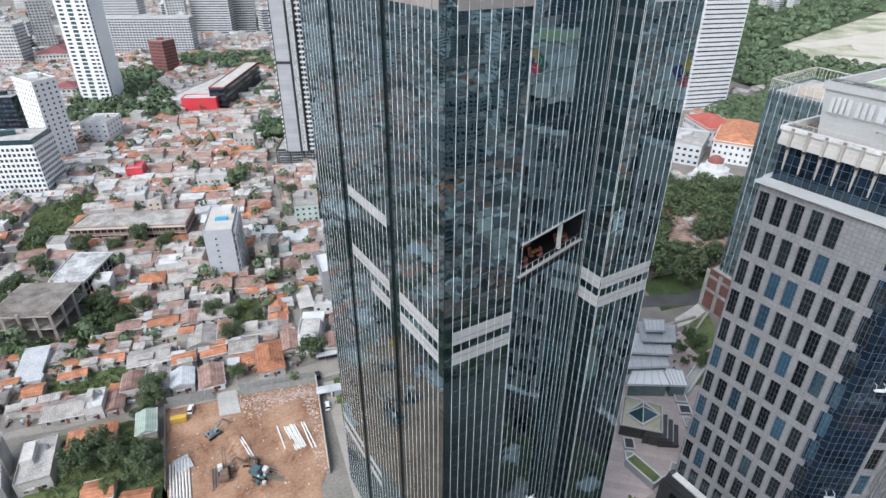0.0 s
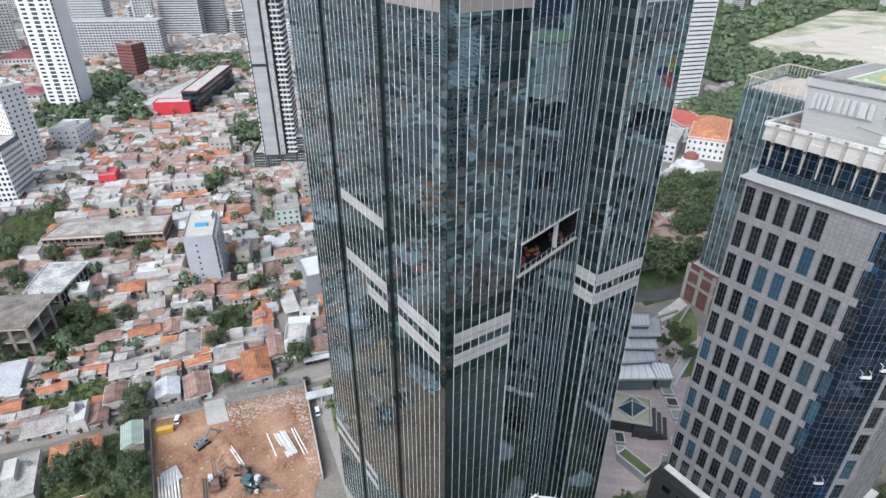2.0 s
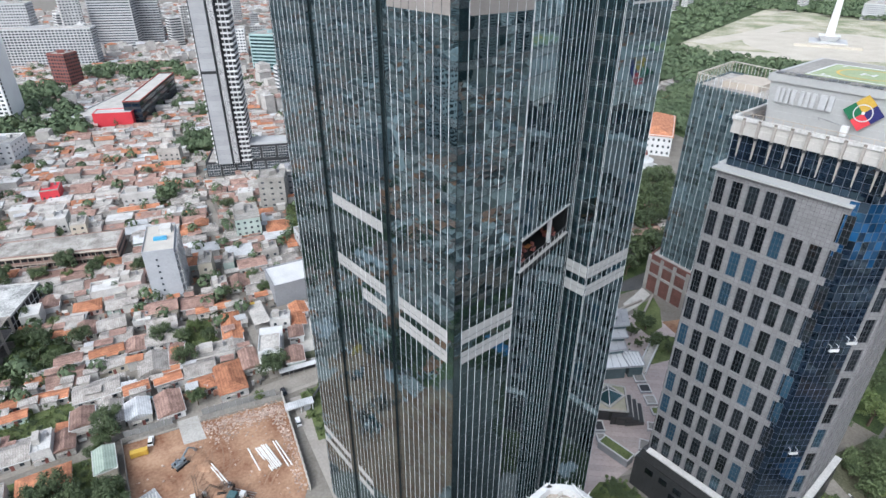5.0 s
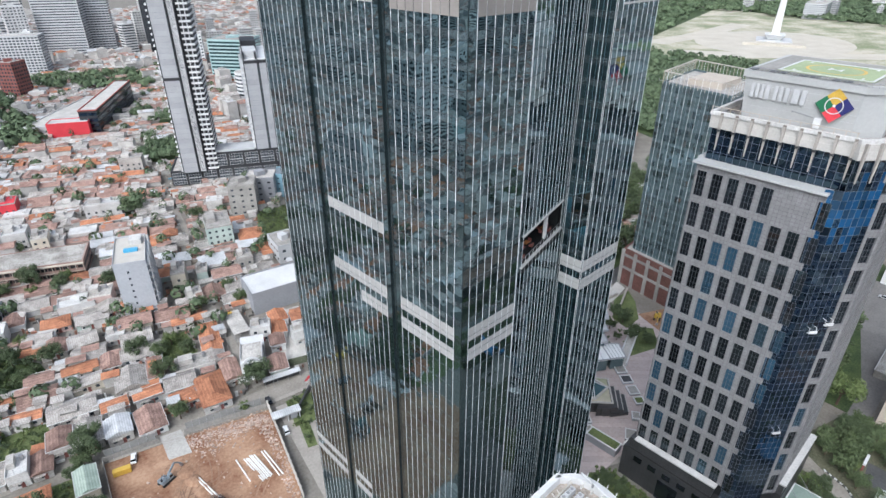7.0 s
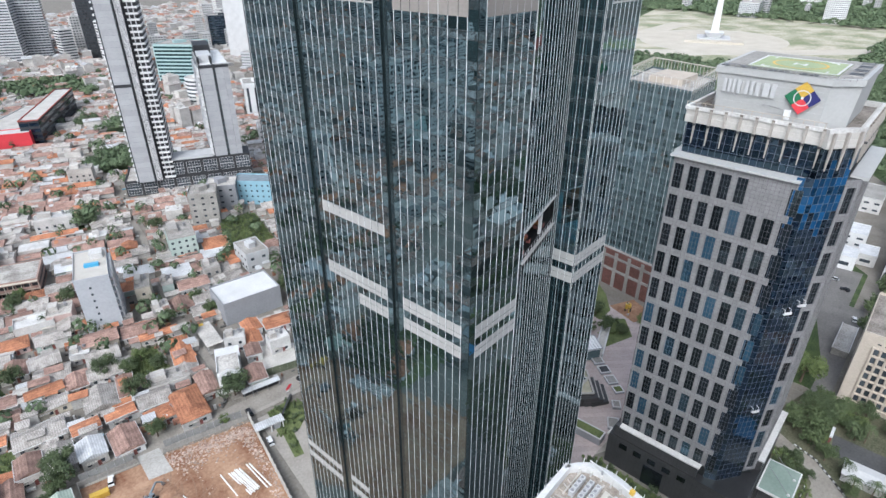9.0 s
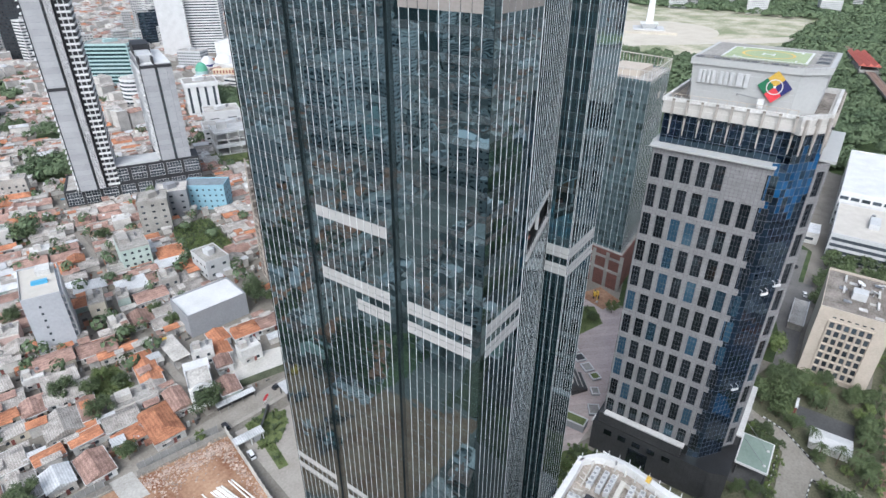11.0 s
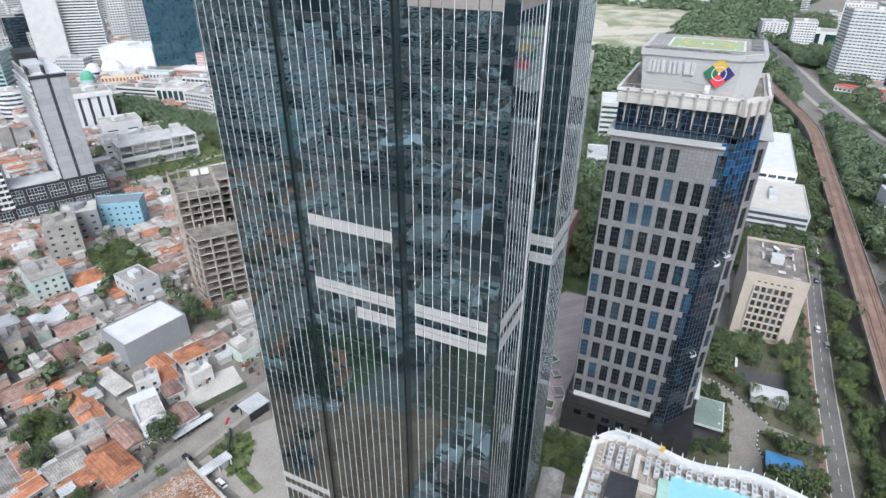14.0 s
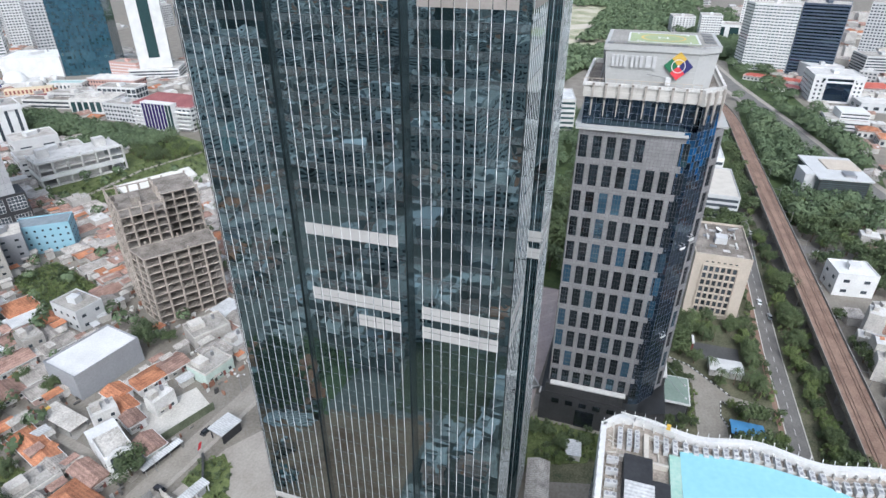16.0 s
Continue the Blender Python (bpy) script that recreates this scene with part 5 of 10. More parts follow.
built("white_roof_hall", [(345, -17), (432, -17), (432, 14), (345, 14)], 20, M_WHITE, "large hall with a clean white roof", 5, 5, 0.8, 0.4, roof=M_WHITE, plant=False)
built("beige_annex", [(296, -22), (344, -22), (344, 13), (296, 13)], 14, M_LIGHTGREY, "grey annex with window bands", 3.5, 4, 0.9, 0.5, strips=True, roof=M_BEIGE)
built("striped_hotel", [(767, -81), (754, -128), (800, -141), (791, -75)], 75, M_WHITE, "wide white hotel with window bands", 3.4, 4, 0.8, 0.36, glaze=M_GREYGLASS)
built("navy_hotel_wing", [(753.6, -128.6), (742, -173), (788, -186), (799.6, -141.6)], 78, mat("navy_panel", (0.05, 0.068, 0.10), (0.075, 0.098, 0.135), 0.5, 1, 0.02), "navy banded hotel wing", 3.4, 3.5, 0.95, 0.5, glaze=M_BLUEGLASS, strips=True)
built("white_block", corners((1062, -8), (1066, -44), 40), 24, M_WHITE, "white block behind the hotel trees", 3.4, 5, 0.5, 0.45)
built("glass_front_office", corners((990, -46), (978, -104), 40), 24, M_WHITE, "pale office with tall teal glass bays", 22, 16, 0.66, 0.8, glaze=M_TEAL)
built("white_apartment_tower", corners((1016, -104), (1010, -142), 40), 60, M_WHITE, "white apartment tower behind the hotel", 3.3, 4, 0.5, 0.45)
clinic = built("white_clinic", corners((615, -125), (615, -169), 44), 25, M_WHITE, "white clinic with a framed dark glass front", sides=(), roof=M_WHITE_D)
s = Sheet()
far_panes(s, (-22, 10.5), (-22, -12), 2, 19, 1, 1, 1.0, 1.0)
far_panes(s, (-22, 15), (-22, -15), 20.6, 23.4, 1, 1, 0.96, 0.8)
part("dark_front", s, M_BLUEGLASS, clinic, "dark glass front")
s = Sheet()
for y0, y1 in ((20.5, 12), (-13.5, -21)):
    far_panes(s, (-22, y0), (-22, y1), 2, 22, 2, 5, 0.45, 0.5)
far_panes(s, (22, 22), (-22, 22), 2, 22, 8, 5, 0.4, 0.45)
part("far_window", s, M_FARWIN, clinic, kind="stuff")
part("roof_beam", Sheet().box(-22.8, -20, -22.4, 22.4, 23.6, 26.4), M_WHITE, clinic, "white roof beam over the front")
part("front_pier", Sheet().box(-22.9, -22, 10.6, 12.2, 0, 23.6), M_WHITE, clinic)
part("front_pier", Sheet().box(-22.9, -22, -13.6, -12.1, 0, 23.6), M_WHITE, clinic)
stepped = built("white_stepped_block", corners((518, -118), (516, -150), 30), 7.4, M_WHITE, "white stepped block with flat roofs and terraces", 3.6, 4, 0.95, 0.4, strips=True, plant=False)
part("upper_storey", Sheet().box(-8, 15, -16, 6, 7.4, 13.4), M_WHITE, stepped)
s = Sheet()
far_panes(s, (-8, 6), (-8, -16), 7.6, 13.2, 1, 2, 0.94, 0.4)
part("far_window", s, M_FARWIN, stepped, kind="stuff")
built("pale_block", corners((722, -146), (730, -182), 28), 15, M_LIGHTGREY, "pale block with a plain flank beside the hotel", sides=(), roof=M_WHITE_D)
built("louvred_block", corners((778, -216), (783, -262), 40), 20, M_LIGHTGREY, "grey block with dark louvre bands", 3.2, 4, 0.96, 0.5, strips=True, roof=M_FLATROOF)
built("pale_shed", corners((586, -162), (589, -198), 24), 8, M_LIGHTGREY, "pale shed with a white roof", 8, 9, 0.5, 0.4, roof=M_WHITE_D, plant=False)
RED_ROWS = [((703, -76), (678, -132), 13, 4.5), ((664, -180), (668, -216), 22, 6), ((655, -92), (645, -122), 12, 5), ((496, -136), (494, -152), 14, 6), ((476, -146), (474, -168), 16, 6), ((-56, 889), (-18, 876), 44, 10), ((-40, 686), (-18, 678), 26, 8)]
red_rows = [built("red_roof_row", corners(p, q, d), h, M_WHITE_D, "low row with a long red tiled roof", 4, 4, 0.5, 0.5, roof=M_REDROOF, plant=False) for p, q, d, h in RED_ROWS]
dbo = built("dark_banded_office", corners((337, -71), (339.5, -98), 40), 16.5, M_BLACK, "charcoal office block with horizontal louvres and a white roof rim", 1.3, 5, 0.95, 0.4, strips=True, glaze=M_GREYGLASS, roof=M_WHITE_D, parapet=0, plant=False)
part("roof_rim", Sheet().prism([(v[0] - 358.2, v[1] + 82.6) for v in corners((335.6, -69.5), (338.2, -99.6), 42.6)], 16.7, 17.6), M_LIGHTGREY, dbo, "white overhanging roof rim")
part("roof_deck", Sheet().prism([(v[0] - 358.2, v[1] + 82.6) for v in corners((354, -78), (355.6, -97), 18)], 17.6, 18.3), M_BEIGE2, dbo, "tan roof deck")
part("stair_tower", Sheet().prism([(v[0] - 358.2, v[1] + 82.6) for v in corners((342, -63.5), (342.6, -70.4), 16)], 0, 17.4), M_LIGHTGREY, dbo, "pale stair tower on the flank")
part("roof_plant", Sheet().box(-17, -8, -8, -2, 17.6, 19.2), M_STEEL, dbo)
part("base_band", Sheet().prism([(v[0] - 358.2, v[1] + 82.6) for v in corners((336.4, -70.6), (338.9, -98.4), 4)], 0, 1.6), M_LIGHTGREY, dbo)
built("white_roof_hall", corners((225, -55), (227, -72), 14), 11, M_WHITE, "white block beside the viaduct", 4, 6, 0.3, 0.3, roof=M_WHITE)
built("white_slab_tower", corners((466, 339), (508, 326), 40), 125, M_WHITE, "tall white slab with horizontal windows", 3.8, 4, 0.9, 0.3, strips=True)
colonial = built("white_colonial_block", corners((370, 240), (383, 217), 62), 15, M_WHITE, "white colonial block with orange tiled roof", 4.5, 3.5, 0.4, 0.4, roof=M_ORANGE, plant=False)
colonial_wing = built("white_colonial_block", corners((395, 262), (420, 250), 40), 13, M_WHITE, "white colonial wing with red tiled roof", 4.5, 3.5, 0.4, 0.4, roof=M_REDROOF, plant=False)
built("grey_office", corners((338, 262), (352, 236), 40), 14, M_LIGHTGREY, "grey office with flat roof", 4, 4, 0.5, 0.4)
built("teal_banded_block", corners((262, 700), (292, 664), 40), 44, M_TEALWALL, "pale block with teal glass bands", 3.7, 4, 0.95, 0.55, strips=True, glaze=M_TEAL)
round_ring = [(250 + 12.5 * math.cos(a * 0.3927), 583 + 12.5 * math.sin(a * 0.3927)) for a in range(16)]
built("round_white_block", round_ring, 27, M_WHITE, "round white block with dark window bands", 3.6, 4, 0.97, 0.45, strips=True)
arcade = built("white_arcade_block", corners((258, 513), (283, 500), 26), 28.5, M_WHITE, "white block with tall dark slots between piers", 26, 6, 0.3, 0.86)
part("roof_band", Sheet().prism([(v[0] - 276.6, v[1] - 518.1) for v in corners((257.2, 512.6), (283.4, 498.9), 27.6)], 25.2, 28.5), M_WHITE, arcade)
built("white_low_hall", corners((215, 425), (252, 405), 26), 13, M_WHITE, "low white hall with flat roof", 4, 5, 0.5, 0.3)
built("white_low_hall", corners((246, 470), (272, 456), 24), 12, M_WHITE, "plain white hall with a cluttered flat roof", 12, 14, 0.5, 0.2)
# twin apartment towers on a dark podium
POD = corners((97, 394), (167, 358), 30)
podium = built("dark_podium", POD, 9.6, M_BLACK, "charcoal podium with large white gridded windows", 9, 9.6, 0.8, 0.84, glaze=M_FARWIN, sides=(0, 1), plant=False)
pc = (sum(p[0] for p in POD) / 4, sum(p[1] for p in POD) / 4)
TIER = corners((121.5, 382.6), (167.4, 359.1), 17)
part("tower_foot", Sheet().prism([(v[0] - pc[0], v[1] - pc[1]) for v in corners((147.6, 369.7), (164.6, 362.3), 52.4)], 0, 20.2), M_BLACK, podium)
part("upper_tier", Sheet().prism([(v[0] - pc[0], v[1] - pc[1]) for v in TIER], 9.6, 20.2), M_BLACK, podium, "charcoal upper storeys")
part("tier_roof", Sheet().prism([(v[0] - pc[0], v[1] - pc[1]) for v in corners((122, 383.4), (147, 370.6), 15)], 20.2, 21.6), M_LIGHTGREY, podium, "pale sloping roof between the towers")
panes2, bars = Sheet(), Sheet()
for ring, z0, z1 in ((POD, 1.0, 8.8), (TIER, 11.2, 18.8)):
    for i in (0, 1):
        a, b = [Vector((p[0] - pc[0], p[1] - pc[1], 0)) for p in (ring[i], ring[(i + 1) % 4])]
        k = max(1, int((b - a).length / 9.6))
        if z0 > 9:
            far_panes(panes2, a[:2], b[:2], z0 - 0.6, z1 + 0.6, k, 1, 0.8, 0.86)
        n = (b - a).normalized().cross(Vector((0, 0, 1))) * 0.15
        for j in range(k):
            p, q = a.lerp(b, (j + 0.1) / k) + n, a.lerp(b, (j + 0.9) / k) + n
            for f in range(6):
                c = p.lerp(q, f / 5)
                bars.beam((c.x, c.y, z0), (c.x, c.y, z1), 0.12)
            for f in range(5):
                z = z0 + (z1 - z0) * f / 4
                bars.beam((p.x, p.y, z), (q.x, q.y, z), 0.12 + 0.16 * (f == 2))
part("tier_glass", panes2, M_FARWIN, podium, kind="stuff")
part("window_grid", bars, M_WHITE, podium, "white window grids", kind="stuff")


M_SPECK = mat("speckled_screen", (0.10, 0.10, 0.105), (0.62, 0.62, 0.62), 0.7, 3.0, 0.0, con=0.05, coarse=0.1)


def twin(p, q, depth, h, foot, label, slots, wings, bands):
    """A tower of plain panels with dark grooves; wings: stepped-back strips on its side, (width, set-back, kind)."""
    r = corners(p, q, depth)
    KEEP.append(r)
    H = h - foot
    t = thing("apartment_tower", pose(p[0], p[1], foot), label, "tower", "twin apartment towers")
    d = Vector((q[0] - p[0], q[1] - p[1], 0)).normalized()
    n = d.cross(Vector((0, 0, 1)))
    w = (Vector(q) - Vector(p)).length

    def ring(a0, a1, o0, o1):
        return [tuple((d * a - n * o)[:2]) for a, o in ((a0, o0), (a1, o0), (a1, o1), (a0, o1))]

    part("wall", Sheet().prism(ring(0, w, 0, depth), 0, H), M_PALEPANEL, t)
    for c, wide in slots:
        part("dark_stripe", Sheet().prism(ring(w * c - wide, w * c + wide, -0.15, 0.1), 0, H), M_BLACK, t)
        lights = Sheet()
        for i in range(int(H / 3.3)):
            lights.prism(ring(w * c - wide * 0.5, w * c + wide * 0.5, -0.22, -0.15), 1.0 + i * 3.3, 2.4 + i * 3.3)
        part("slot_window", lights, M_GREYGLASS, t, kind="stuff")
    for f in bands:
        part("dark_band", Sheet().prism(ring(0, w, -0.2, 0.1), H * f - 1.4, H * f + 0.4), M_BLACK, t)
    s = Sheet()
    windows_on(s, ring(0, w, 0, depth)[3], ring(0, w, 0, depth)[0], 1, H - 3, int(depth / 3.7), int(H / 3.3), 0.62, 0.5)
    part("far_window", s, M_FARWIN, t, kind="stuff")
    for i in range(int(H / 3.3)):
        part("balcony", Sheet().prism(ring(-1.3, 0, 1, depth - 1), 0.6 + i * 3.3, 1.6 + i * 3.3), M_WHITE, t)
    x = w
    for wide, back, kind in wings:
        m = {"speck": M_SPECK, "balcony": M_BLACK, "slot": M_BLACK}[kind]
        part("side_wing", Sheet().prism(ring(x, x + wide, back, depth), 0, H - 2), m, t)
        if kind == "balcony":
            for i in range(int(H / 3.3)):
                part("balcony", Sheet().prism(ring(x + 0.4, x + wide + 0.5, back - 1.2, depth), 0.6 + i * 3.3, 1.7 + i * 3.3), M_WHITE, t)
            for k in (0.3, 0.72):
                part("balcony_pier", Sheet().prism(ring(x + wide * k - 0.25, x + wide * k + 0.25, back - 0.9, back), 0, H - 3), M_LIGHTGREY, t)
        x += wide
    part("roof_house", Sheet().prism(ring(w * 0.06, w * 0.52, 6, min(depth - 4, 26)), H, H + 4.5), M_LIGHTGREY, t)
    part("roof_cap", Sheet().prism(ring(w * 0.05, w * 0.6, max(4, depth - 24), depth - 3), H, H + 7.5), M_BLACK, t, "charcoal rooftop plant house")
    for a in (0.0, 0.42):
        part("roof_pier", Sheet().prism(ring(w * a, w * a + 1.2, 0.3, 8), H, H + 4), M_BLACK, t)
    part("roof", Sheet().prism(ring(0.3, w - 0.3, 0.3, depth - 0.3), H, H + 0.4), M_WHITE, t)


twin((103.4, 387.6), (112, 382.8), 22, 150, 9.6, "grey apartment tower with dark grooves, speckled screen and balconies", ((0.02, 0.3), (0.985, 0.35)), ((0.8, 1.5, "slot"), (3.4, 0.6, "speck"), (1.0, 3.0, "slot"), (6.4, 3.5, "balcony")), (0.436, 0.995))
twin((148.1, 369.4), (164.3, 362.4), 52, 79, 20.2, "shorter grey apartment tower with a dark window groove", ((0.5, 0.75), (0.01, 0.25)), (), (0.985,))

# grey glass tower with the red brick base
GT = [(206, 90.5), (238, 92.5), (245, 123.5), (211, 120.5)]
M_GTGLASS = glass("pale_teal_glass", (0.06, 0.085, 0.09), ior=2.5, rough=0.02, warp=0.06, warp_scale=0.2, vary=0.55)
gt = built("glass_office_tower", GT, 95, M_GREYGLASS, "pale teal mirror-glass tower with thin fins and an open roof crown", base=18, plant=False, sides=())
cxg, cyg = sum(p[0] for p in GT) / 4, sum(p[1] for p in GT) / 4
gt_panes, gt_bands = Sheet(), Sheet()
for i in range(4):
    a, b = Vector((GT[i][0] - cxg, GT[i][1] - cyg, 0)), Vector((GT[(i + 1) % 4][0] - cxg, GT[(i + 1) % 4][1] - cyg, 0))
    u = (b - a).normalized()
    n = u.cross(Vector((0, 0, 1)))
    k = int((b - a).length / 1.55)
    w = (b - a).length / k
    for j in range(k):
        p, q = a + u * (w * j + 0.03) + n * 0.12, a + u * (w * (j + 1) - 0.03) + n * 0.12
        for lv in range(19):
            for sheet, z0, z1 in ((gt_bands, lv * 4.05 + 0.1, lv * 4.05 + 1.3), (gt_panes, lv * 4.05 + 1.36, lv * 4.05 + 4.05)):
                e, g = n * rng.gauss(0, 0.012), n * rng.gauss(0, 0.012)
                sheet.quad(p + e + g + Vector((0, 0, z0)), q - e + g + Vector((0, 0, z0)), q - e - g + Vector((0, 0, z1)), p + e - g + Vector((0, 0, z1)))
    for j in range(k + 1):
        p = a + u * (w * j) + n * 0.28
        part("fin", Sheet().box(p.x - 0.04, p.x + 0.04, p.y - 0.04, p.y + 0.04, 0, 81.5), M_FIN if j % 2 else M_BARGREY, gt)
        if j % 2 == 0:
            c = p - n * 2.2
            part("crown_post", Sheet().beam((p.x, p.y, 77), (p.x, p.y, 82), 0.16).beam((p.x, p.y, 81.8), (c.x, c.y, 81.8), 0.14), M_BEIGE2, gt)
    p, q = a + n * 0.28, b + n * 0.28
    part("crown_rail", Sheet().beam((p.x, p.y, 81.8), (q.x, q.y, 81.8), 0.35, 0.3), M_BEIGE, gt, "cream roof crown rail")
part("glazing", gt_panes, M_GTGLASS, gt, "pale teal mirror panes", kind="stuff")
part("spandrel_glazing", gt_bands, M_GREYGLASS, gt, kind="stuff")
part("roof_plant", Sheet().box(-9, 9, -8, 6, 77, 79.5), M_BEIGE2, gt)
star = Sheet()
for k in range(5):
    a0, a1, a2 = [math.pi / 2 + (k + f) * 1.2566 for f in (-0.5, 0, 0.5)]
    ring_s = [(222 - cxg + r * math.cos(a), 70 + r * math.sin(a)) for a, r in ((a0, 1.1), (a1, 3.0), (a2, 1.1))]
    star.quad(*((x, 91.0 - cyg, z) for x, z in ring_s), (222 - cxg, 91.0 - cyg, 70))
part("side_emblem", star, M_BEIGE, gt, "cream raised emblem on the grey side")
brick = built("brick_base", [(202, 88.5), (242, 90), (248, 126.5), (207.5, 123)], 18, M_BRICKRED, "red brick base of the glass tower with grey piers", 8, 5, 0.5, 0.6, glaze=M_BRICKRED, plant=False)
bc = ((202 + 242 + 248 + 207.5) / 4, (88.5 + 90 + 126.5 + 123) / 4)
for k in range(6):
    f = k / 5
    px, py = 202 + 5.5 * f - bc[0], 88.5 + 34.5 * f - bc[1]
    part("pier", Sheet().box(px - 0.5, px + 0.3, py - 0.8, py + 0.8, 0, 18.2), M_CONC, brick, "grey stone pier")
for z in (15.5, 9.0):
    part("stone_course", Sheet().beam((201.8 - bc[0], 88.5 - bc[1], z), (207.3 - bc[0], 123 - bc[1], z), 0.5, 1.2), M_CONC, brick)

# ---- unfinished concrete frames ----
def concrete_frame(ring, levels, z0, pitch, nx, ny, label, m=None, pillar=None, blocker=0.3, wide=0.5, open_top=False):
    """Slabs and columns of an unfinished building on a ring p, q, r, s."""
    p, q, r, s = [Vector((*c, 0)) for c in ring]
    t = thing("concrete_skeleton", pose(p.x, p.y, 0), label, "building")
    o = p.copy()
    m, pillar = m or M_CONC_D, pillar or M_PILLAR
    for k in range(levels + 1):
        z = z0 + k * pitch
        if not (open_top and k == levels):
            part("slab", Sheet().prism([tuple((v - o)[:2]) for v in (p, q, r, s)], z, z + 0.3), m, t)
        for a, b in ((p, q), (q, r), (r, s), (s, p)):
            a, b = a - o, b - o
            part("edge_beam", Sheet().beam((a.x, a.y, z + 0.1), (b.x, b.y, z + 0.1), 0.3, 0.42), pillar, t)
        if k == levels:
            break
        for i in range(nx + 1):
            for j in range(ny + 1):
                if i in (0, nx) or j in (0, ny):
                    a, b = p.lerp(q, i / nx), s.lerp(r, i / nx)
                    c = a.lerp(b, j / ny) - o
                    up = 0 if k < levels - 1 else rng.choice((0.35, 0.35, 1.2, 2.0))
                    part("column", Sheet().box(c.x - wide, c.x + wide, c.y - wide, c.y + wide, z + 0.3, z + pitch + up), pillar, t)
                    if rng.random() < 0.5 and k and pillar is M_PILLAR:
                        e = c.lerp((p + q + r + s) / 4 - o, 0.12)
                        part("broken_wall", Sheet().box(e.x - 1.5, e.x + 1.5, e.y - 0.2, e.y + 0.2, z + 0.35, z + rng.uniform(0.8, 2.4)), m, t)
    c = (p + q + r + s) / 4 - o
    inner = [tuple((v - o).lerp(c, 1 - blocker)[:2]) for v in (p, q, r, s)]
    # solid added inside to block light, so the open storeys stay dark
    part("lift_core", Sheet().prism(inner, z0, z0 + levels * pitch - 0.02), m, t)
    KEEP.append(ring)
    return t


concrete_frame([(110.5, 223), (134, 206.5), (142, 216.5), (115.5, 235)], 9, 0.3, 3.5, 5, 2, "abandoned bare concrete frame of a stepped block", wide=0.32)
concrete_frame([(115.7, 235.3), (130, 225.3), (146, 247), (131, 257.5)], 14, 0.3, 3.5, 4, 4, "taller abandoned concrete frame behind the lower one", blocker=0.2, wide=0.3, open_top=True)
concrete_frame([(134.6, 231.2), (147, 222.5), (158.5, 238.5), (146.3, 246.8)], 14, 0.3, 3.5, 3, 4, "set-back wing of the tall abandoned concrete frame", blocker=0.2, wide=0.3)
concrete_frame([(-62, 250), (-40, 238.5), (-28, 261), (-50, 272)], 2, 0.3, 6.0, 4, 3, "unfinished two-storey concrete frame with bare columns")
frame_house = concrete_frame([(207, 399), (254, 377), (264, 398), (217, 420)], 3, 0.3, 5.5, 6, 3, "pale unfinished frame building with open storeys", M_WHITE_D, M_WHITE_D, 0.6)

for a, b in (((-0.6, -0.3), (47, -22.3)), ((9.6, 21.3), (-0.6, -0.3))):
    part("white_storey", Sheet().beam((*a, 7.4), (*b, 7.4), 0.5, 3.2), M_WHITE, frame_house, "white rendered storey band")
    part("white_storey", Sheet().beam((*a, 17.4), (*b, 17.4), 0.5, 1.4), M_WHITE, frame_house)
for x, y in ((12.5, 9), (43.5, -6.5)):
    part("stair_head", Sheet().prism(rot_ring(x, y, 7, 6, -0.44), 17.1, 22.5), M_WHITE_D, frame_house)
built("strip_shed", [(211, 338), (252, 316), (262, 331), (219, 352)], 4, M_WHITE_D, "long low hall with a bright cream roof", 4, 4, 0.5, 0.4, roof=mat("cream_flat_roof", (0.56, 0.545, 0.50), (0.72, 0.70, 0.65), 0.7, 1.2, 0.05), plant=False, parapet=0.3)
for x, y, w, d, h, m in ((306, 30, 14, 10, 7, M_WHITE), (317, 22, 14, 9, 6, M_WHITE_D), (338, 31, 16, 12, 8, M_WHITE), (404, 34, 30, 16, 9, M_WHITE_D), (360, 40, 18, 10, 6, M_WHITE)):
    built("low_hall", rot_ring(x, y, w, d, 0.04), h, m, "low white flat-roofed hall among car parks", 4, 5, 0.5, 0.3, roof=M_ZINC if w < 20 else M_CONC, plant=False, parapet=0.5)
built("banded_office", rot_ring(432, 104, 36, 30, 0.2), 32, M_WHITE_D, "pale office block with green window bands", 3.6, 4, 0.95, 0.45, strips=True, glaze=M_TEAL, roof=M_ZINC, plant=False)
built("low_hall", rot_ring(368, 106, 26, 14, 0.2), 9, M_WHITE, "low white hall with a blue base band", 4.5, 5, 0.9, 0.4, glaze=M_BLUEPAINT, roof=M_ZINC, plant=False)


# ---- streets, yards and the building site ----
def ribbon(name, line, width, z, material, label, category="road"):
    """A road along a centre line."""
    s = Sheet()
    pts = [Vector((*p, 0)) for p in line]
    side = []
    for i, p in enumerate(pts):
        d = (pts[min(i + 1, len(pts) - 1)] - pts[max(i - 1, 0)]).normalized()
        side.append(Vector((-d.y, d.x, 0)) * width / 2)
    for i in range(len(pts) - 1):
        a, b, c, d = pts[i] - side[i], pts[i + 1] - side[i + 1], pts[i + 1] + side[i + 1], pts[i] + side[i]
        s.prism([tuple(v[:2]) for v in (a, b, c, d)], z - 0.25, z)
    return tagged(part(name, s, material), label, category, kind="structure")


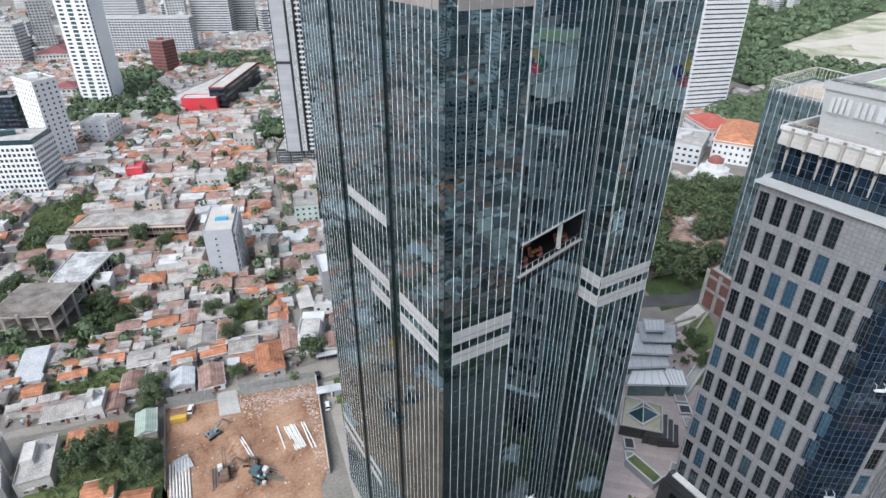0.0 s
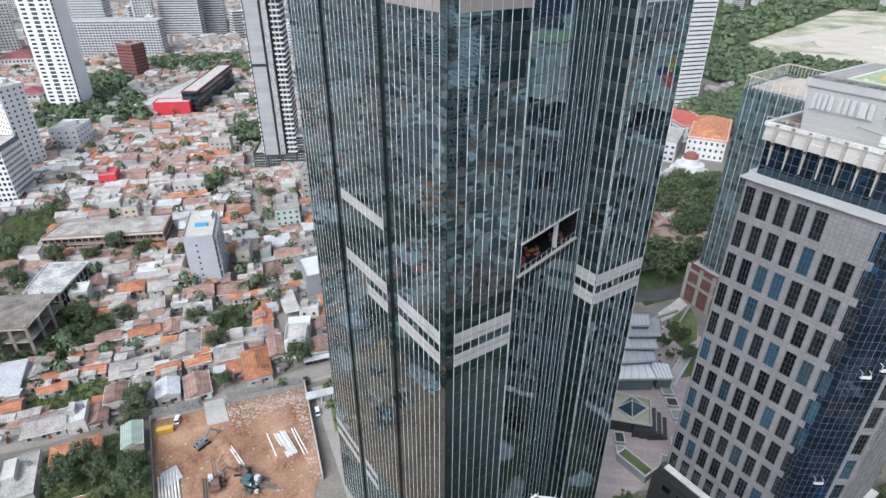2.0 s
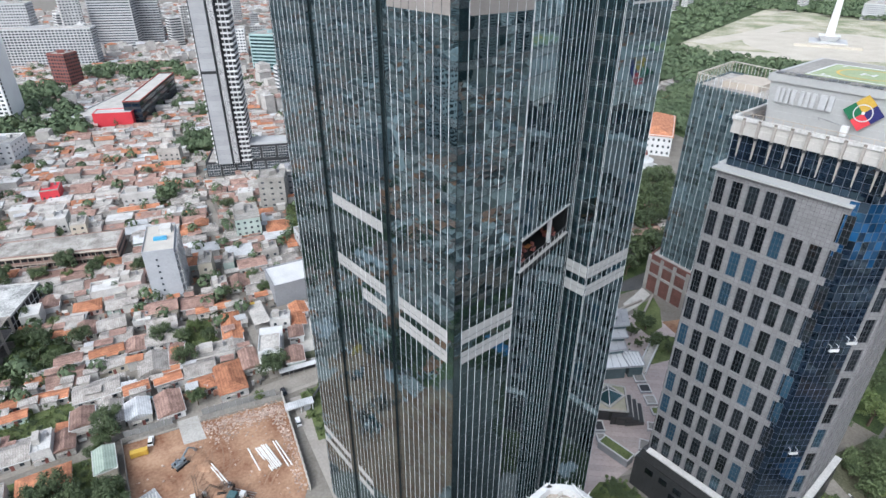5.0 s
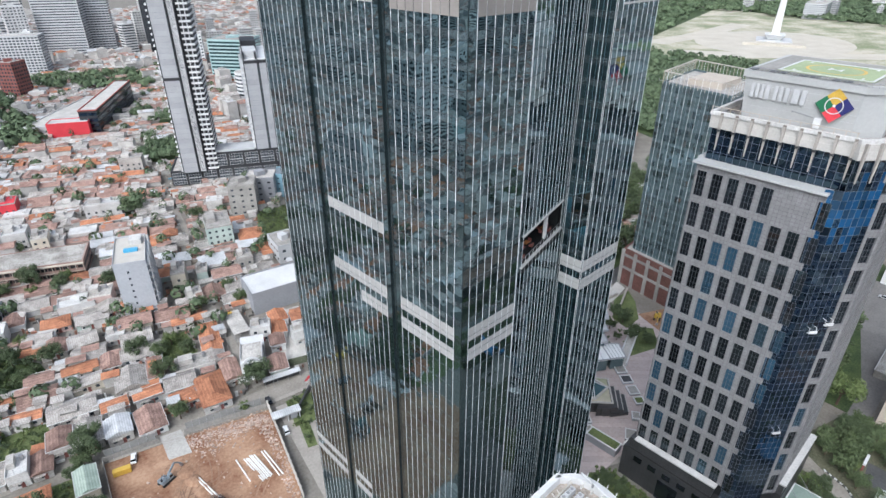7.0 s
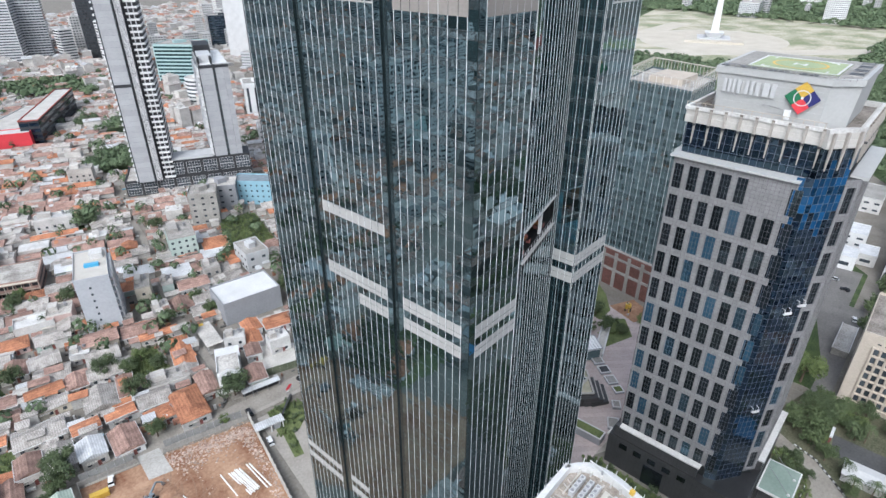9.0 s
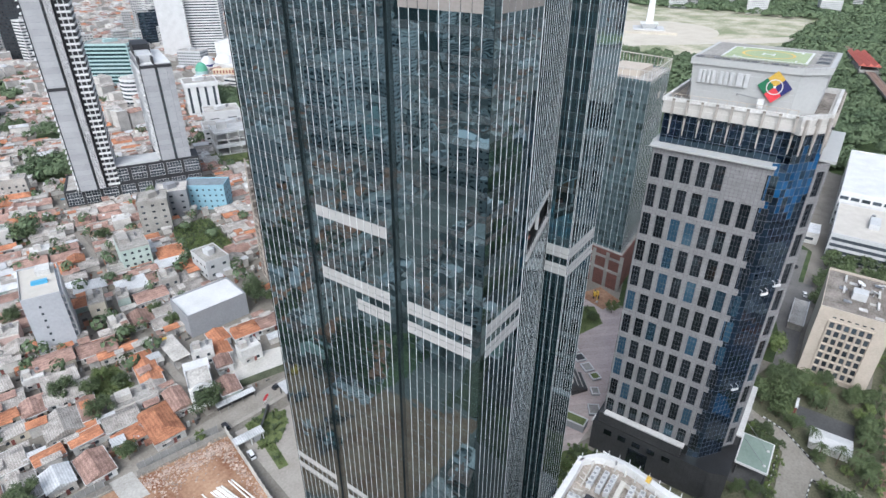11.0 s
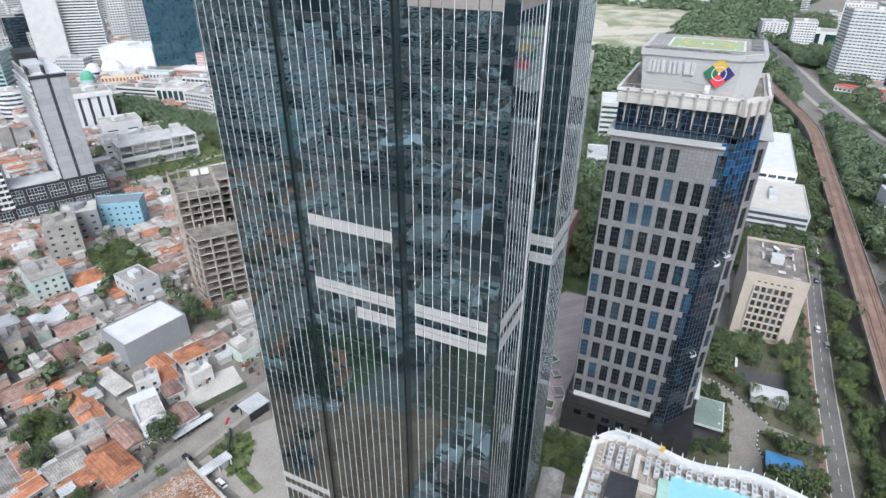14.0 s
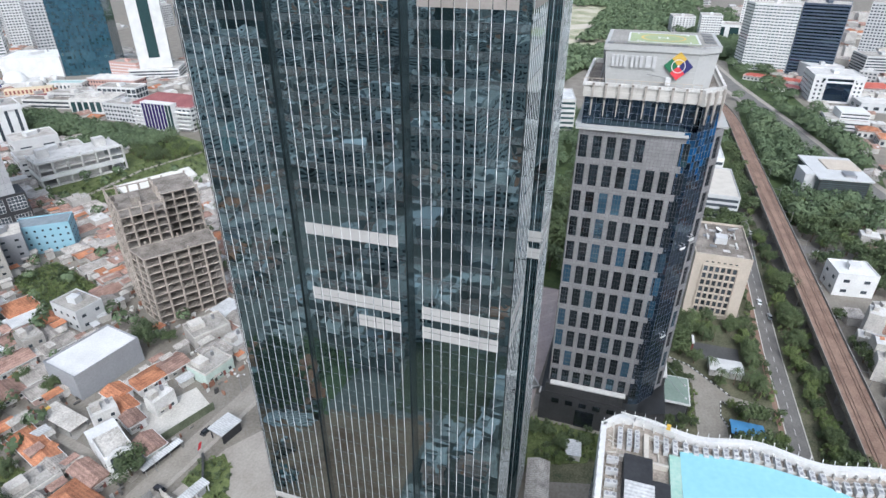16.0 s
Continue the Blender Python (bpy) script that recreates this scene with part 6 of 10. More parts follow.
STREET = [(-8, 180.5), (14, 176), (32, 170.5), (52, 167.5), (86, 163), (150, 154), (185, 147)]
ribbon("road", STREET, 7.5, 0.06, M_STREET, "worn grey neighbourhood street")
ribbon("pavement", [(x + 0.6, y - 4.6) for x, y in STREET], 1.6, 0.16, M_PAVE, "narrow concrete pavement beside the street", "pavement")
WEST = [(-120, 199), (-52, 189.5), (-39.5, 185.8), (-24, 184), (-6, 180)]
ribbon("road", WEST, 3.6, 0.05, M_STREET, "narrow lane past the corner houses")
LANE = [(43.5, 175), (47.5, 200), (51.5, 225), (57, 258), (78, 330), (97, 425), (120, 520)]
ribbon("road", LANE, 3.0, 0.05, M_STREET, "narrow lane between the houses")
ribbon("road", [(-22, 190), (-4, 240), (14, 300), (26, 345)], 2.6, 0.05, M_STREET, "narrow alley between the houses")
flat("ground", [(-24, 96), (22, 96), (26, 118), (31, 124), (40.5, 161.5), (14, 169.5), (-9, 175.5), (-13, 150)], 0.10, M_SOIL, "bare red-brown earth of the building site", "ground")
rubble = Sheet()
for i in range(700):
    k = rng.random()
    x, y = (rng.uniform(33, 38), rng.uniform(128, 160)) if k < 0.45 else ((rng.uniform(14, 36), rng.gauss(160, 3)) if k < 0.8 else (rng.uniform(-10, 30), rng.uniform(102, 160)))
    if y > 168 - (x - 14) * 0.3 or x > 28 + (y - 118) * 0.27 or x > 38.5 or y < 98:
        continue
    r = rng.uniform(0.1, 0.42)
    rubble.prism(rot_ring(x, y, r * 2, r * rng.uniform(0.8, 1.6), rng.uniform(0, 3)), 0.05, 0.12 + r * rng.uniform(0.2, 0.7))
tagged(part("rubble", rubble, mat("pale_rubble", (0.24, 0.15, 0.11), (0.52, 0.44, 0.37), 0.9, 2, 0.1, vary=0.4, island=True)), "pale rubble and clods along the site edges", "rubble", kind="stuff")
ruts = Sheet()
for i in range(9):
    x, y, a = rng.uniform(-4, 24), rng.uniform(126, 160), rng.choice((1.1, 1.25, -0.3, 0.9)) + rng.gauss(0, 0.15)
    for side in (-1.0, 1.0):
        px, py, b = x - math.sin(a) * side, y + math.cos(a) * side, a
        for _ in range(8):
            if px > 26 + (py - 118) * 0.27 or px > 36 or px < -9 or py > 165 - (px - 14) * 0.3 or py < 102:
                break
            ruts.prism(rot_ring(px, py, 2.0, 0.45, b), 0.06, 0.118 + i * 0.0011)
            b += 0.07 * (1 if i % 2 else -1)
            px, py = px + math.cos(b) * 1.7, py + math.sin(b) * 1.7
tagged(part("wheel_ruts", ruts, mat("wet_soil", (0.17, 0.088, 0.052), (0.36, 0.23, 0.15), 0.8, 1.4, 0.4)), "damp dark wheel ruts across the red earth", "ruts", kind="stuff")
flat("pavement", [(31.5, 100), (118, 60), (118, 120), (62, 156), (43, 161)], 0.08, M_PAVE, "grey paved forecourt of the glass tower", "pavement")
flat("pavement", [(88, 66), (190, 62), (190, 112), (150, 122), (120, 121), (88, 118)], 0.12, M_PINKPAVE, "pink paved plaza between the towers", "pavement")
DRIVE = [(108, 0), (122, 0), (126.5, 1.9), (134, 1.3), (133, -2), (130, -15), (136, -15), (138.4, -2.1), (145.3, 4.8), (151.5, 11.3), (154.2, 18.4), (157, 23), (150, 23), (147, 15), (141, 10), (108, 9.6)]
flat("pavement", DRIVE, 0.12, M_STREET, "curving dusty driveway by the stone tower", "pavement")
KEEP.append(DRIVE)
flat("pavement", [(119, 12.8), (139, 12.8), (139, 22.4), (119, 22.4)], 0.1, M_ASPHALT_D, "dark asphalt under the entrance canopy", "pavement")
KEEP.append([(119, 12.8), (139, 12.8), (139, 22.4), (119, 22.4)])

# site wall, heaps, pipes, machines
wall = thing("site_wall", pose(0, 0, 0), "weathered concrete boundary wall of the building site", "wall")
for i in range(16):
    a, b = Vector((41.2, 163, 0)).lerp(Vector((30.2, 121, 0)), i / 16), Vector((41.2, 163, 0)).lerp(Vector((30.2, 121, 0)), (i + 0.97) / 16)
    part("wall_panel", Sheet().beam((a.x, a.y, 1.4), (b.x, b.y, 1.4), 0.25, 2.8), M_CONC_L, wall)
    part("wall_post", Sheet().box(a.x - 0.22, a.x + 0.22, a.y - 0.22, a.y + 0.22, 0, 3.1), M_CONC_L, wall)
for (x0, y0), (x1, y1), n in (((40.5, 163), (14.5, 170.5), 12), ((7, 172.5), (-9, 176.5), 6), ((-9, 176), (-14, 140), 10)):
    for i in range(n):
        a, b = Vector((x0, y0, 0)).lerp(Vector((x1, y1, 0)), i / n), Vector((x0, y0, 0)).lerp(Vector((x1, y1, 0)), (i + 0.97) / n)
        part("wall_panel", Sheet().beam((a.x, a.y, 1.1), (b.x, b.y, 1.1), 0.15, 2.2), M_CONC, wall)
M_MESH = mat("dust_mesh", (0.20, 0.20, 0.195), (0.34, 0.335, 0.32), 0.9, 2, 0.1)
for (x0, y0), (x1, y1), n in (((39.5, 165.0), (15.5, 171.6), 11), ((6.5, 174.0), (-8, 177.5), 6)):
    for i in range(n):
        a, b = Vector((x0, y0, 0)).lerp(Vector((x1, y1, 0)), i / n), Vector((x0, y0, 0)).lerp(Vector((x1, y1, 0)), (i + 0.94) / n)
        sc = thing("dust_screen", pose(a.x, a.y, 0.1), "grey mesh dust screen on thin posts beside the street", "screen", "dust screens")
        part("mesh", Sheet().beam((0, 0, 1.9 + 0.1 * (i % 3)), (b.x - a.x, b.y - a.y, 1.9 + 0.1 * (i % 2)), 0.05, 3.4), M_MESH, sc)
        part("post", Sheet().tube((0, 0, 0), (0, 0, 4.2), 0.06, 0.06, 6), M_STEEL, sc)
        part("stay", Sheet().beam((0, 0, 3.0), (-0.7, -1.8, 0), 0.07), M_STEEL, sc)
flat("pavement", [(6.5, 163.2), (13.2, 161.2), (14.4, 173.5), (8, 175)], 0.22, M_CONC_L, "pale concrete entry ramp of the site", "pavement")
pale = mat("white_pipe", (0.62, 0.60, 0.57), (0.74, 0.72, 0.69), 0.5, 3, 0.02)


def pipe(a, b, r):
    p = thing("pipe", pose(a[0], a[1], 0.1), "long pale concrete pile lying on the red earth", "pipe", "stacked piles")
    part("shaft", Sheet().tube((0, 0, r), (b[0] - a[0], b[1] - a[1], r), r, r, 10), pale, p)


for i in range(6):
    pipe((24.0 + i * 0.62 + 0.1 * (i % 2), 146.8 - 0.3 * (i % 3)), (24.4 + i * 0.62, 135.0 + 0.4 * (i % 2)), 0.27)
for a, b in (((22.0, 148.3), (21.4, 137.4)), ((29.6, 146.0), (29.1, 133.5)), ((30.4, 145.5), (30.2, 133.2)), ((9.9, 149.7), (11.1, 139.8)), ((10.6, 149.7), (11.9, 139.8))):
    pipe(a, b, 0.25)
for i in range(7):
    pipe((-11.5 + i * 0.9, 149.6), (-13.5 + i * 0.9, 134.0), 0.3)
rub = Sheet()
for _ in range(1100):
    k = rng.random()
    x, y = (14 + 25 * k, 168.5 - 8 * k + rng.gauss(-2.5, 2.2)) if rng.random() < 0.7 else (39.5 - rng.random() * 3.5 - (163 - (yy := 122 + 40 * rng.random())) * 0.26 + 1, yy)
    r = rng.uniform(0.08, 0.42)
    rub.prism(rot_ring(x, y, r * 2, r * 1.4, rng.random() * 3), 0.05, 0.1 + r * 0.6, rot_ring(x, y, r * 1.1, r * 0.8, rng.random() * 3))
tagged(part("rubble", rub, mat("rubble_mix", (0.24, 0.155, 0.115), (0.50, 0.40, 0.34), 0.95, 2, 0.4, vary=0.3, island=True)), "broken brick and concrete rubble on the red earth", "rubble", kind="stuff")
mound = Sheet()
for _ in range(26):
    x, y, r = rng.uniform(-8, 32), rng.uniform(104, 164), rng.uniform(1.5, 4.5)
    if x > 24 and y < 130:
        continue
    ring_a = [(x + r * rng.uniform(0.7, 1.2) * math.cos(a * 0.785), y + r * rng.uniform(0.7, 1.2) * math.sin(a * 0.785)) for a in range(8)]
    mound.prism(ring_a, 0.05, rng.uniform(0.25, 0.8), [(x + (p - x) * 0.35, y + (q - y) * 0.35) for p, q in ring_a])
tagged(part("earth_heap", mound, M_SOIL), "low heaps of loose red earth", "earth", kind="stuff")


def fittings(e, x0, x1, y0, y1, z, n, colours):
    """Pumps, hoses and boxes crowded on a machine's deck."""
    for i in range(n):
        x, y, c = rng.uniform(x0, x1), rng.uniform(y0, y1), rng.choice(colours)
        if i % 3:
            w, d, h = rng.uniform(0.15, 0.5), rng.uniform(0.15, 0.4), rng.uniform(0.2, 1.1)
            part("fitting", Sheet().prism([(x - w, y - d), (x + w, y - d), (x + w, y + d), (x - w, y + d)], z, z + h, [(x - w * 0.8, y - d * 0.8), (x + w * 0.8, y - d * 0.8), (x + w * 0.8, y + d * 0.8), (x - w * 0.8, y + d * 0.8)]), c, e)
        else:
            part("hose", Sheet().tube((x, y, z + 0.3), (x + rng.uniform(-1.2, 1.2), y + rng.uniform(-1, 1), z + rng.uniform(0.3, 1.2)), 0.09, 0.09, 6), M_BLACK, e)


def excavator(x, y, a, colour, label):
    e = thing("excavator", pose(x, y, 0.1, 0, 0, a), label, "excavator", "site machines")
    for s in (-1, 1):
        t = part("track", Sheet().box(-2.0, 2.0, s * 1.1 - 0.3, s * 1.1 + 0.3, 0.15, 0.85), M_TYRE, e)
        part("track_end", Sheet().tube((2.0, s * 1.1 - 0.3, 0.5), (2.0, s * 1.1 + 0.3, 0.5), 0.38, 0.38, 10), M_TYRE, e)
        part("track_end", Sheet().tube((-2.0, s * 1.1 - 0.3, 0.5), (-2.0, s * 1.1 + 0.3, 0.5), 0.38, 0.38, 10), M_TYRE, e)
    part("turntable", Sheet().tube((0, 0, 0.85), (0, 0, 1.1), 0.9, 0.9, 14), M_BLACK, e)
    part("engine_deck", Sheet().prism([(-2.2, -1.3), (0.4, -1.3), (0.4, 1.3), (-2.2, 1.3)], 1.1, 2.1, [(-2.1, -1.2), (0.4, -1.2), (0.4, 1.2), (-2.1, 1.2)]), colour, e)
    c = part("cab", Sheet().prism([(0.3, -1.3), (1.7, -1.3), (1.7, -0.1), (0.3, -0.1)], 1.1, 2.9, [(0.35, -1.25), (1.4, -1.25), (1.4, -0.15), (0.35, -0.15)]), colour, e)
    part("cab_window", Sheet().box(0.5, 1.4, -1.34, -1.28, 1.9, 2.6), M_WIN, c)
    fittings(e, -2.0, 0.2, -1.1, 1.1, 2.0, 9, (M_BLACK, M_STEEL, colour))
    part("boom", Sheet().beam((0.9, 0.5, 1.6), (4.0, 0.5, 4.0), 0.4, 0.5), colour, e)
    part("stick", Sheet().beam((4.0, 0.5, 4.0), (6.0, 0.5, 1.8), 0.3, 0.4), colour, e)
    part("bucket", Sheet().prism([(5.6, 0.0), (6.5, 0.0), (6.5, 1.0), (5.6, 1.0)], 0.9, 1.8, [(5.8, 0.1), (6.2, 0.1), (6.2, 0.9), (5.8, 0.9)]), M_STEEL, e)


def drill_rig(x, y, a, colour, label):
    e = thing("piling_rig", pose(x, y, 0.1, 0, 0, a), label, "piling rig", "site machines")
    for s in (-1, 1):
        part("track", Sheet().box(-2.4, 2.4, s * 1.4 - 0.35, s * 1.4 + 0.35, 0.1, 0.95), M_TYRE, e)
    part("deck", Sheet().box(-3.2, 1.8, -1.6, 1.6, 1.0, 1.5), colour, e)
    part("engine_house", Sheet().prism([(-3.2, -1.5), (-0.5, -1.5), (-0.5, 1.0), (-3.2, 1.0)], 1.5, 3.1, [(-3.0, -1.3), (-0.6, -1.3), (-0.6, 0.8), (-3.0, 0.8)]), colour, e)
    part("cab", Sheet().box(0.2, 1.7, 0.2, 1.5, 1.5, 3.2), M_WHITE, e)
    for k, (p, q) in enumerate((((1.5, -0.8, 1.5), (8.5, -0.8, 2.4)), ((1.5, 0.0, 1.5), (8.5, 0.0, 2.4)), ((1.5, -0.8, 2.4), (8.5, -0.8, 3.3)), ((1.5, 0.0, 2.4), (8.5, 0.0, 3.3)))):
        part("mast_rail", Sheet().beam(p, q, 0.16), M_RUSTY if k % 2 else colour, e)
    for i in range(7):
        part("mast_brace", Sheet().beam((1.6 + i, -0.8, 1.55 + i * 0.13), (2.6 + i, 0.0, 2.5 + i * 0.13), 0.1), M_RUSTY, e)
    fittings(e, -3.0, 1.6, -1.5, 1.5, 1.5, 26, (M_RUSTY, M_BLACK, M_STEEL, colour, M_BEIGE, M_WHITE))
    part("winch", Sheet().tube((-0.2, -1.2, 2.0), (-0.2, 0.6, 2.0), 0.5, 0.5, 12), M_BLACK, e)
    part("counterweight", Sheet().box(-3.9, -3.2, -1.4, 1.4, 1.1, 2.4), M_RUSTY, e)
    for i in range(5):
        part("rod", Sheet().tube((-4.5, 2.2 + i * 0.35, 0.15), (3.5, 2.0 + i * 0.4, 0.15), 0.1, 0.1, 6), M_RUSTY if i % 2 else M_STEEL, e)
    for i, (px, py) in enumerate(((-1.5, -2.6), (0.4, -2.9), (2.5, -2.3))):
        part("toolbox", Sheet().prism([(px - 0.6, py - 0.4), (px + 0.6, py - 0.4), (px + 0.5, py + 0.5), (px - 0.5, py + 0.5)], 0, 0.7 + 0.3 * i), (M_RUSTY, colour, M_WHITE_D)[i], e)


excavator(3.0, 155.2, 20, M_SLATE, "dusty blue-grey tracked excavator on the red earth")
drill_rig(2.4, 137.6, 80, M_RUSTY, "rusty grey piling rig with a lowered lattice mast")
drill_rig(12.2, 131.0, -52, M_TEALPAINT, "teal piling rig with a lowered lattice mast")
excavator(10.5, 137.0, 150, M_RUSTY, "rusty tracked excavator beside the piling rig")
cabin = thing("site_container", pose(-5.8, 168.0, 0.1, 0, 0, -15) @ Matrix.Scale(0.7, 4), "orange-yellow site container with ribbed sides", "container")
part("shell", Sheet().box(-3.6, 3.6, -1.3, 1.3, 0.1, 2.7), M_YELLOW, cabin)
for i in range(13):
    part("rib", Sheet().box(-3.5 + i * 0.56, -3.35 + i * 0.56, -1.36, -1.3, 0.2, 2.6), M_YELLOW, cabin)
part("container_door", Sheet().box(3.6, 3.66, -1.1, 1.1, 0.2, 2.5), M_YELLOW, cabin)
lean = thing("tin_sheet_stack", pose(-8, 148, 0.1, 0, 0, 8), "stack of pale corrugated sheets on the earth", "sheet stack")
for i in range(4):
    part("sheet", Sheet().box(-2.2 + i * 1.2, -1.1 + i * 1.2, -3, 3, 0.05, 0.35 + 0.06 * i), M_ZINC, lean)

# ---- vehicles ----
car_body = Sheet().prism([(-2.1, -0.85), (2.1, -0.85), (2.1, 0.85), (-2.1, 0.85)], 0.35, 0.95, [(-2.05, -0.8), (2.0, -0.8), (2.0, 0.8), (-2.05, 0.8)]).mesh("body")
car_cab = Sheet().prism([(-1.7, -0.78), (1.0, -0.78), (1.0, 0.78), (-1.7, 0.78)], 0.95, 1.5, [(-1.4, -0.65), (0.45, -0.65), (0.45, 0.65), (-1.4, 0.65)]).mesh("cabin")
car_cab.materials.append(M_WIN)
car_top = Sheet().box(-1.38, 0.42, -0.64, 0.64, 1.5, 1.56).mesh("car_roof")
tyre = Sheet().tube((0, -0.11, 0), (0, 0.11, 0), 0.33, 0.33, 12).mesh("wheel")
tyre.materials.append(M_TYRE)


def car(x, y, a, paint, label, z=0.08):
    c = thing("car", pose(x, y, z, 0, 0, a), label, "car", "parked cars")
    for nm, me in (("body", car_body), ("car_roof", car_top)):
        me = me.copy()
        me.materials.append(paint)
        part(nm, me, None, c)
    part("cabin", car_cab, None, c)
    for wx in (-1.3, 1.3):
        for wy in (-0.8, 0.8):
            part("wheel", tyre, None, c, at=pose(wx, wy, 0.33))


car(42.6, 165.0, 80, M_CAR_D, "dark car turning in from the street")
car(39.9, 148.2, 75, M_CAR_W, "white car on the grey driveway")
car(-1.5, 171.0, 70, M_CAR_W, "white van parked at the site gate")
for x, y, a, m, w in ((66, 166.5, -8, M_CAR_D, "dark car on the neighbourhood street"), (20, 256.2, 35, M_CAR_W, "white car parked before the slim hotel"), (15.6, 254, 20, M_CAR_S, "silver car parked before the slim hotel"), (30, 303, -15, M_CAR_D, "dark car in the lane by the school"),
                      (207, -22, 0, M_CAR_W, "white car on the tree-lined road"), (196, -24.5, 0, M_CAR_S, "silver car on the tree-lined road"), (251, -25, 0, M_CAR_D, "dark car on the tree-lined road"), (281, -28, 5, M_CAR_W, "white car on the tree-lined road"),
                      (228, 126.5, -12, M_CAR_W, "white car on the wooded road"), (330, 197, 60, M_CAR_W, "white car in the church yard"), (330, -66, -10, M_CAR_W, "white car on the wide avenue"), (352, -66.5, -10, M_CAR_D, "dark car on the wide avenue"), (386, -78, -10, M_CAR_S, "silver car on the wide avenue"), (430, -77, 0, M_CAR_W, "white car on the wide avenue"), (466, -85, 0, M_CAR_D, "dark car on the wide avenue"), (505, -79, 0, M_CAR_W, "white car on the wide avenue"), (267, -58, 90, M_CAR_S, "silver car on the side road"), (271, -68, 90, M_CAR_W, "white car on the side road"), (336, 200, 60, M_CAR_D, "dark car in the church yard")):
    car(x, y, a, m, w)
truck = thing("truck", pose(-60, 204, 0.08, 0, 0, -8), "dark lorry parked beside the houses", "truck")
part("cargo_box", Sheet().box(-3.4, 1.2, -1.15, 1.15, 0.8, 2.9), M_GREYWALL, truck)
part("cab", Sheet().prism([(1.4, -1.1), (3.0, -1.1), (3.0, 1.1), (1.4, 1.1)], 0.6, 2.5, [(1.4, -1.0), (2.7, -1.0), (2.7, 1.0), (1.4, 1.0)]), M_CAR_D, truck)
for wx in (-2.5, 2.2):
    for wy in (-1, 1):
        part("wheel", tyre, None, truck, at=pose(wx, wy, 0.45) @ Matrix.Scale(1.35, 4))

# ---- gatehouse and garden of the glass tower ----
gate = thing("gatehouse", pose(43.4, 153.2, 0, 0, 0, -15), "low gatehouse with a pale flat canopy", "gatehouse")
part("canopy", Sheet().box(-5.2, 4.6, -1.7, 1.7, 3.0, 3.5), M_ZINC, gate)
for x in (-4.5, 0, 4):
    for y in (-1.3, 1.3):
        part("column", Sheet().box(x - 0.15, x + 0.15, y - 0.15, y + 0.15, 0, 3.0), M_WHITE, gate)
part("booth", Sheet().box(1.0, 3.4, -1.1, 1.1, 0.1, 2.8), M_GREYWALL, gate)
shed = thing("side_entrance", pose(67.5, 159.5, 0, 0, 0, -14), "side entrance pavilion with a pale sheet roof", "pavilion")
part("roof", Sheet().prism([(-4.2, -3.4), (4.2, -3.4), (4.2, 3.4), (-4.2, 3.4)], 4.2, 4.6, [(-4.2, -3.4), (4.2, -3.4), (4.2, 3.4), (-4.2, 3.4)]), M_ZINC, shed)
part("wall", Sheet().box(-3.6, 3.8, -2.8, -2.5, 0, 4.2), M_BLACK, shed)
for x in (-3.6, 0, 3.6):
    part("column", Sheet().box(x - 0.15, x + 0.15, 2.6, 2.9, 0, 4.2), M_BLACK, shed)
flat("ground", [(43.5, 148), (50, 146), (56, 150), (60, 155), (54, 160.5), (47, 161)], 0.16, M_LAWN, "bright lawn bank by the tower entrance", "ground")
flat("ground", [(41.5, 137), (44.5, 136), (48, 147), (45, 149)], 0.16, M_LAWN, "strip of bright lawn beside the driveway", "ground")
wall2 = thing("garden_wall", pose(53, 157.5, 0, 0, 0, 38), "dark stone garden wall beside red flags", "wall")
part("wall_panel", Sheet().box(-5, 5, -0.3, 0.3, 0, 2.2), M_STONE_D, wall2)
for i in range(3):
    f = thing("flag", pose(55.2 + i * 0.8, 160.2 + i * 0.5, 0.1), "red and white flag on a thin pole", "flag", "entrance flags")
    part("pole", Sheet().tube((0, 0, 0), (0, 0, 6), 0.06, 0.04, 8), M_STEEL, f)
    part("cloth", Sheet().prism([(0, -0.03), (1.3, -0.12), (1.3, -0.06), (0, 0.03)], 4.9, 5.8), M_RED, f)
    part("cloth", Sheet().prism([(0, -0.03), (1.3, -0.12), (1.3, -0.06), (0, 0.03)], 4.0, 4.9), M_WHITE, f)
for x, y, h in ((86, 166.5, 8), (48, 170.8, 8), (20, 179.5, 7), (-30, 184.5, 7), (110, 160, 8)):
    p = thing("street_lamp", pose(x, y, 0), "slim grey street lamp with a curved arm", "street lamp", "street lamps")
    part("pole", Sheet().tube((0, 0, 0), (0, 0, h), 0.1, 0.06, 8), M_STEEL, p)
    part("arm", Sheet().tube((0, 0, h), (0.6, -1.8, h + 0.5), 0.05, 0.04, 6), M_STEEL, p)
    part("lamp_head", Sheet().box(0.45, 0.8, -2.4, -1.7, h + 0.42, h + 0.56), M_WHITE, p)

flat("pavement", [(57, 178.5), (76, 171.5), (83, 184), (70, 191), (73, 213), (66, 213)], 0.13, M_CONC_L, "empty pale concrete yard behind a wall", "pavement")
yw = thing("yard_wall", pose(0, 0, 0), "mossy green boundary wall of the concrete yard", "wall")
moss = mat("mossy_wall", (0.055, 0.075, 0.045), (0.15, 0.16, 0.11), 0.95, 1.5, 0.2)
for i in range(7):
    a, b = Vector((57.5, 177.8, 0)).lerp(Vector((76, 170.8, 0)), i / 7), Vector((57.5, 177.8, 0)).lerp(Vector((76, 170.8, 0)), (i + 0.98) / 7)
    part("wall_panel", Sheet().beam((a.x, a.y, 1.6), (b.x, b.y, 1.6), 0.25, 3.2), moss, yw)
flat("pavement", [(50, 205), (58, 206.5), (61, 224), (52, 226)], 0.1, M_CONC, "concrete car park between the houses", "pavement")
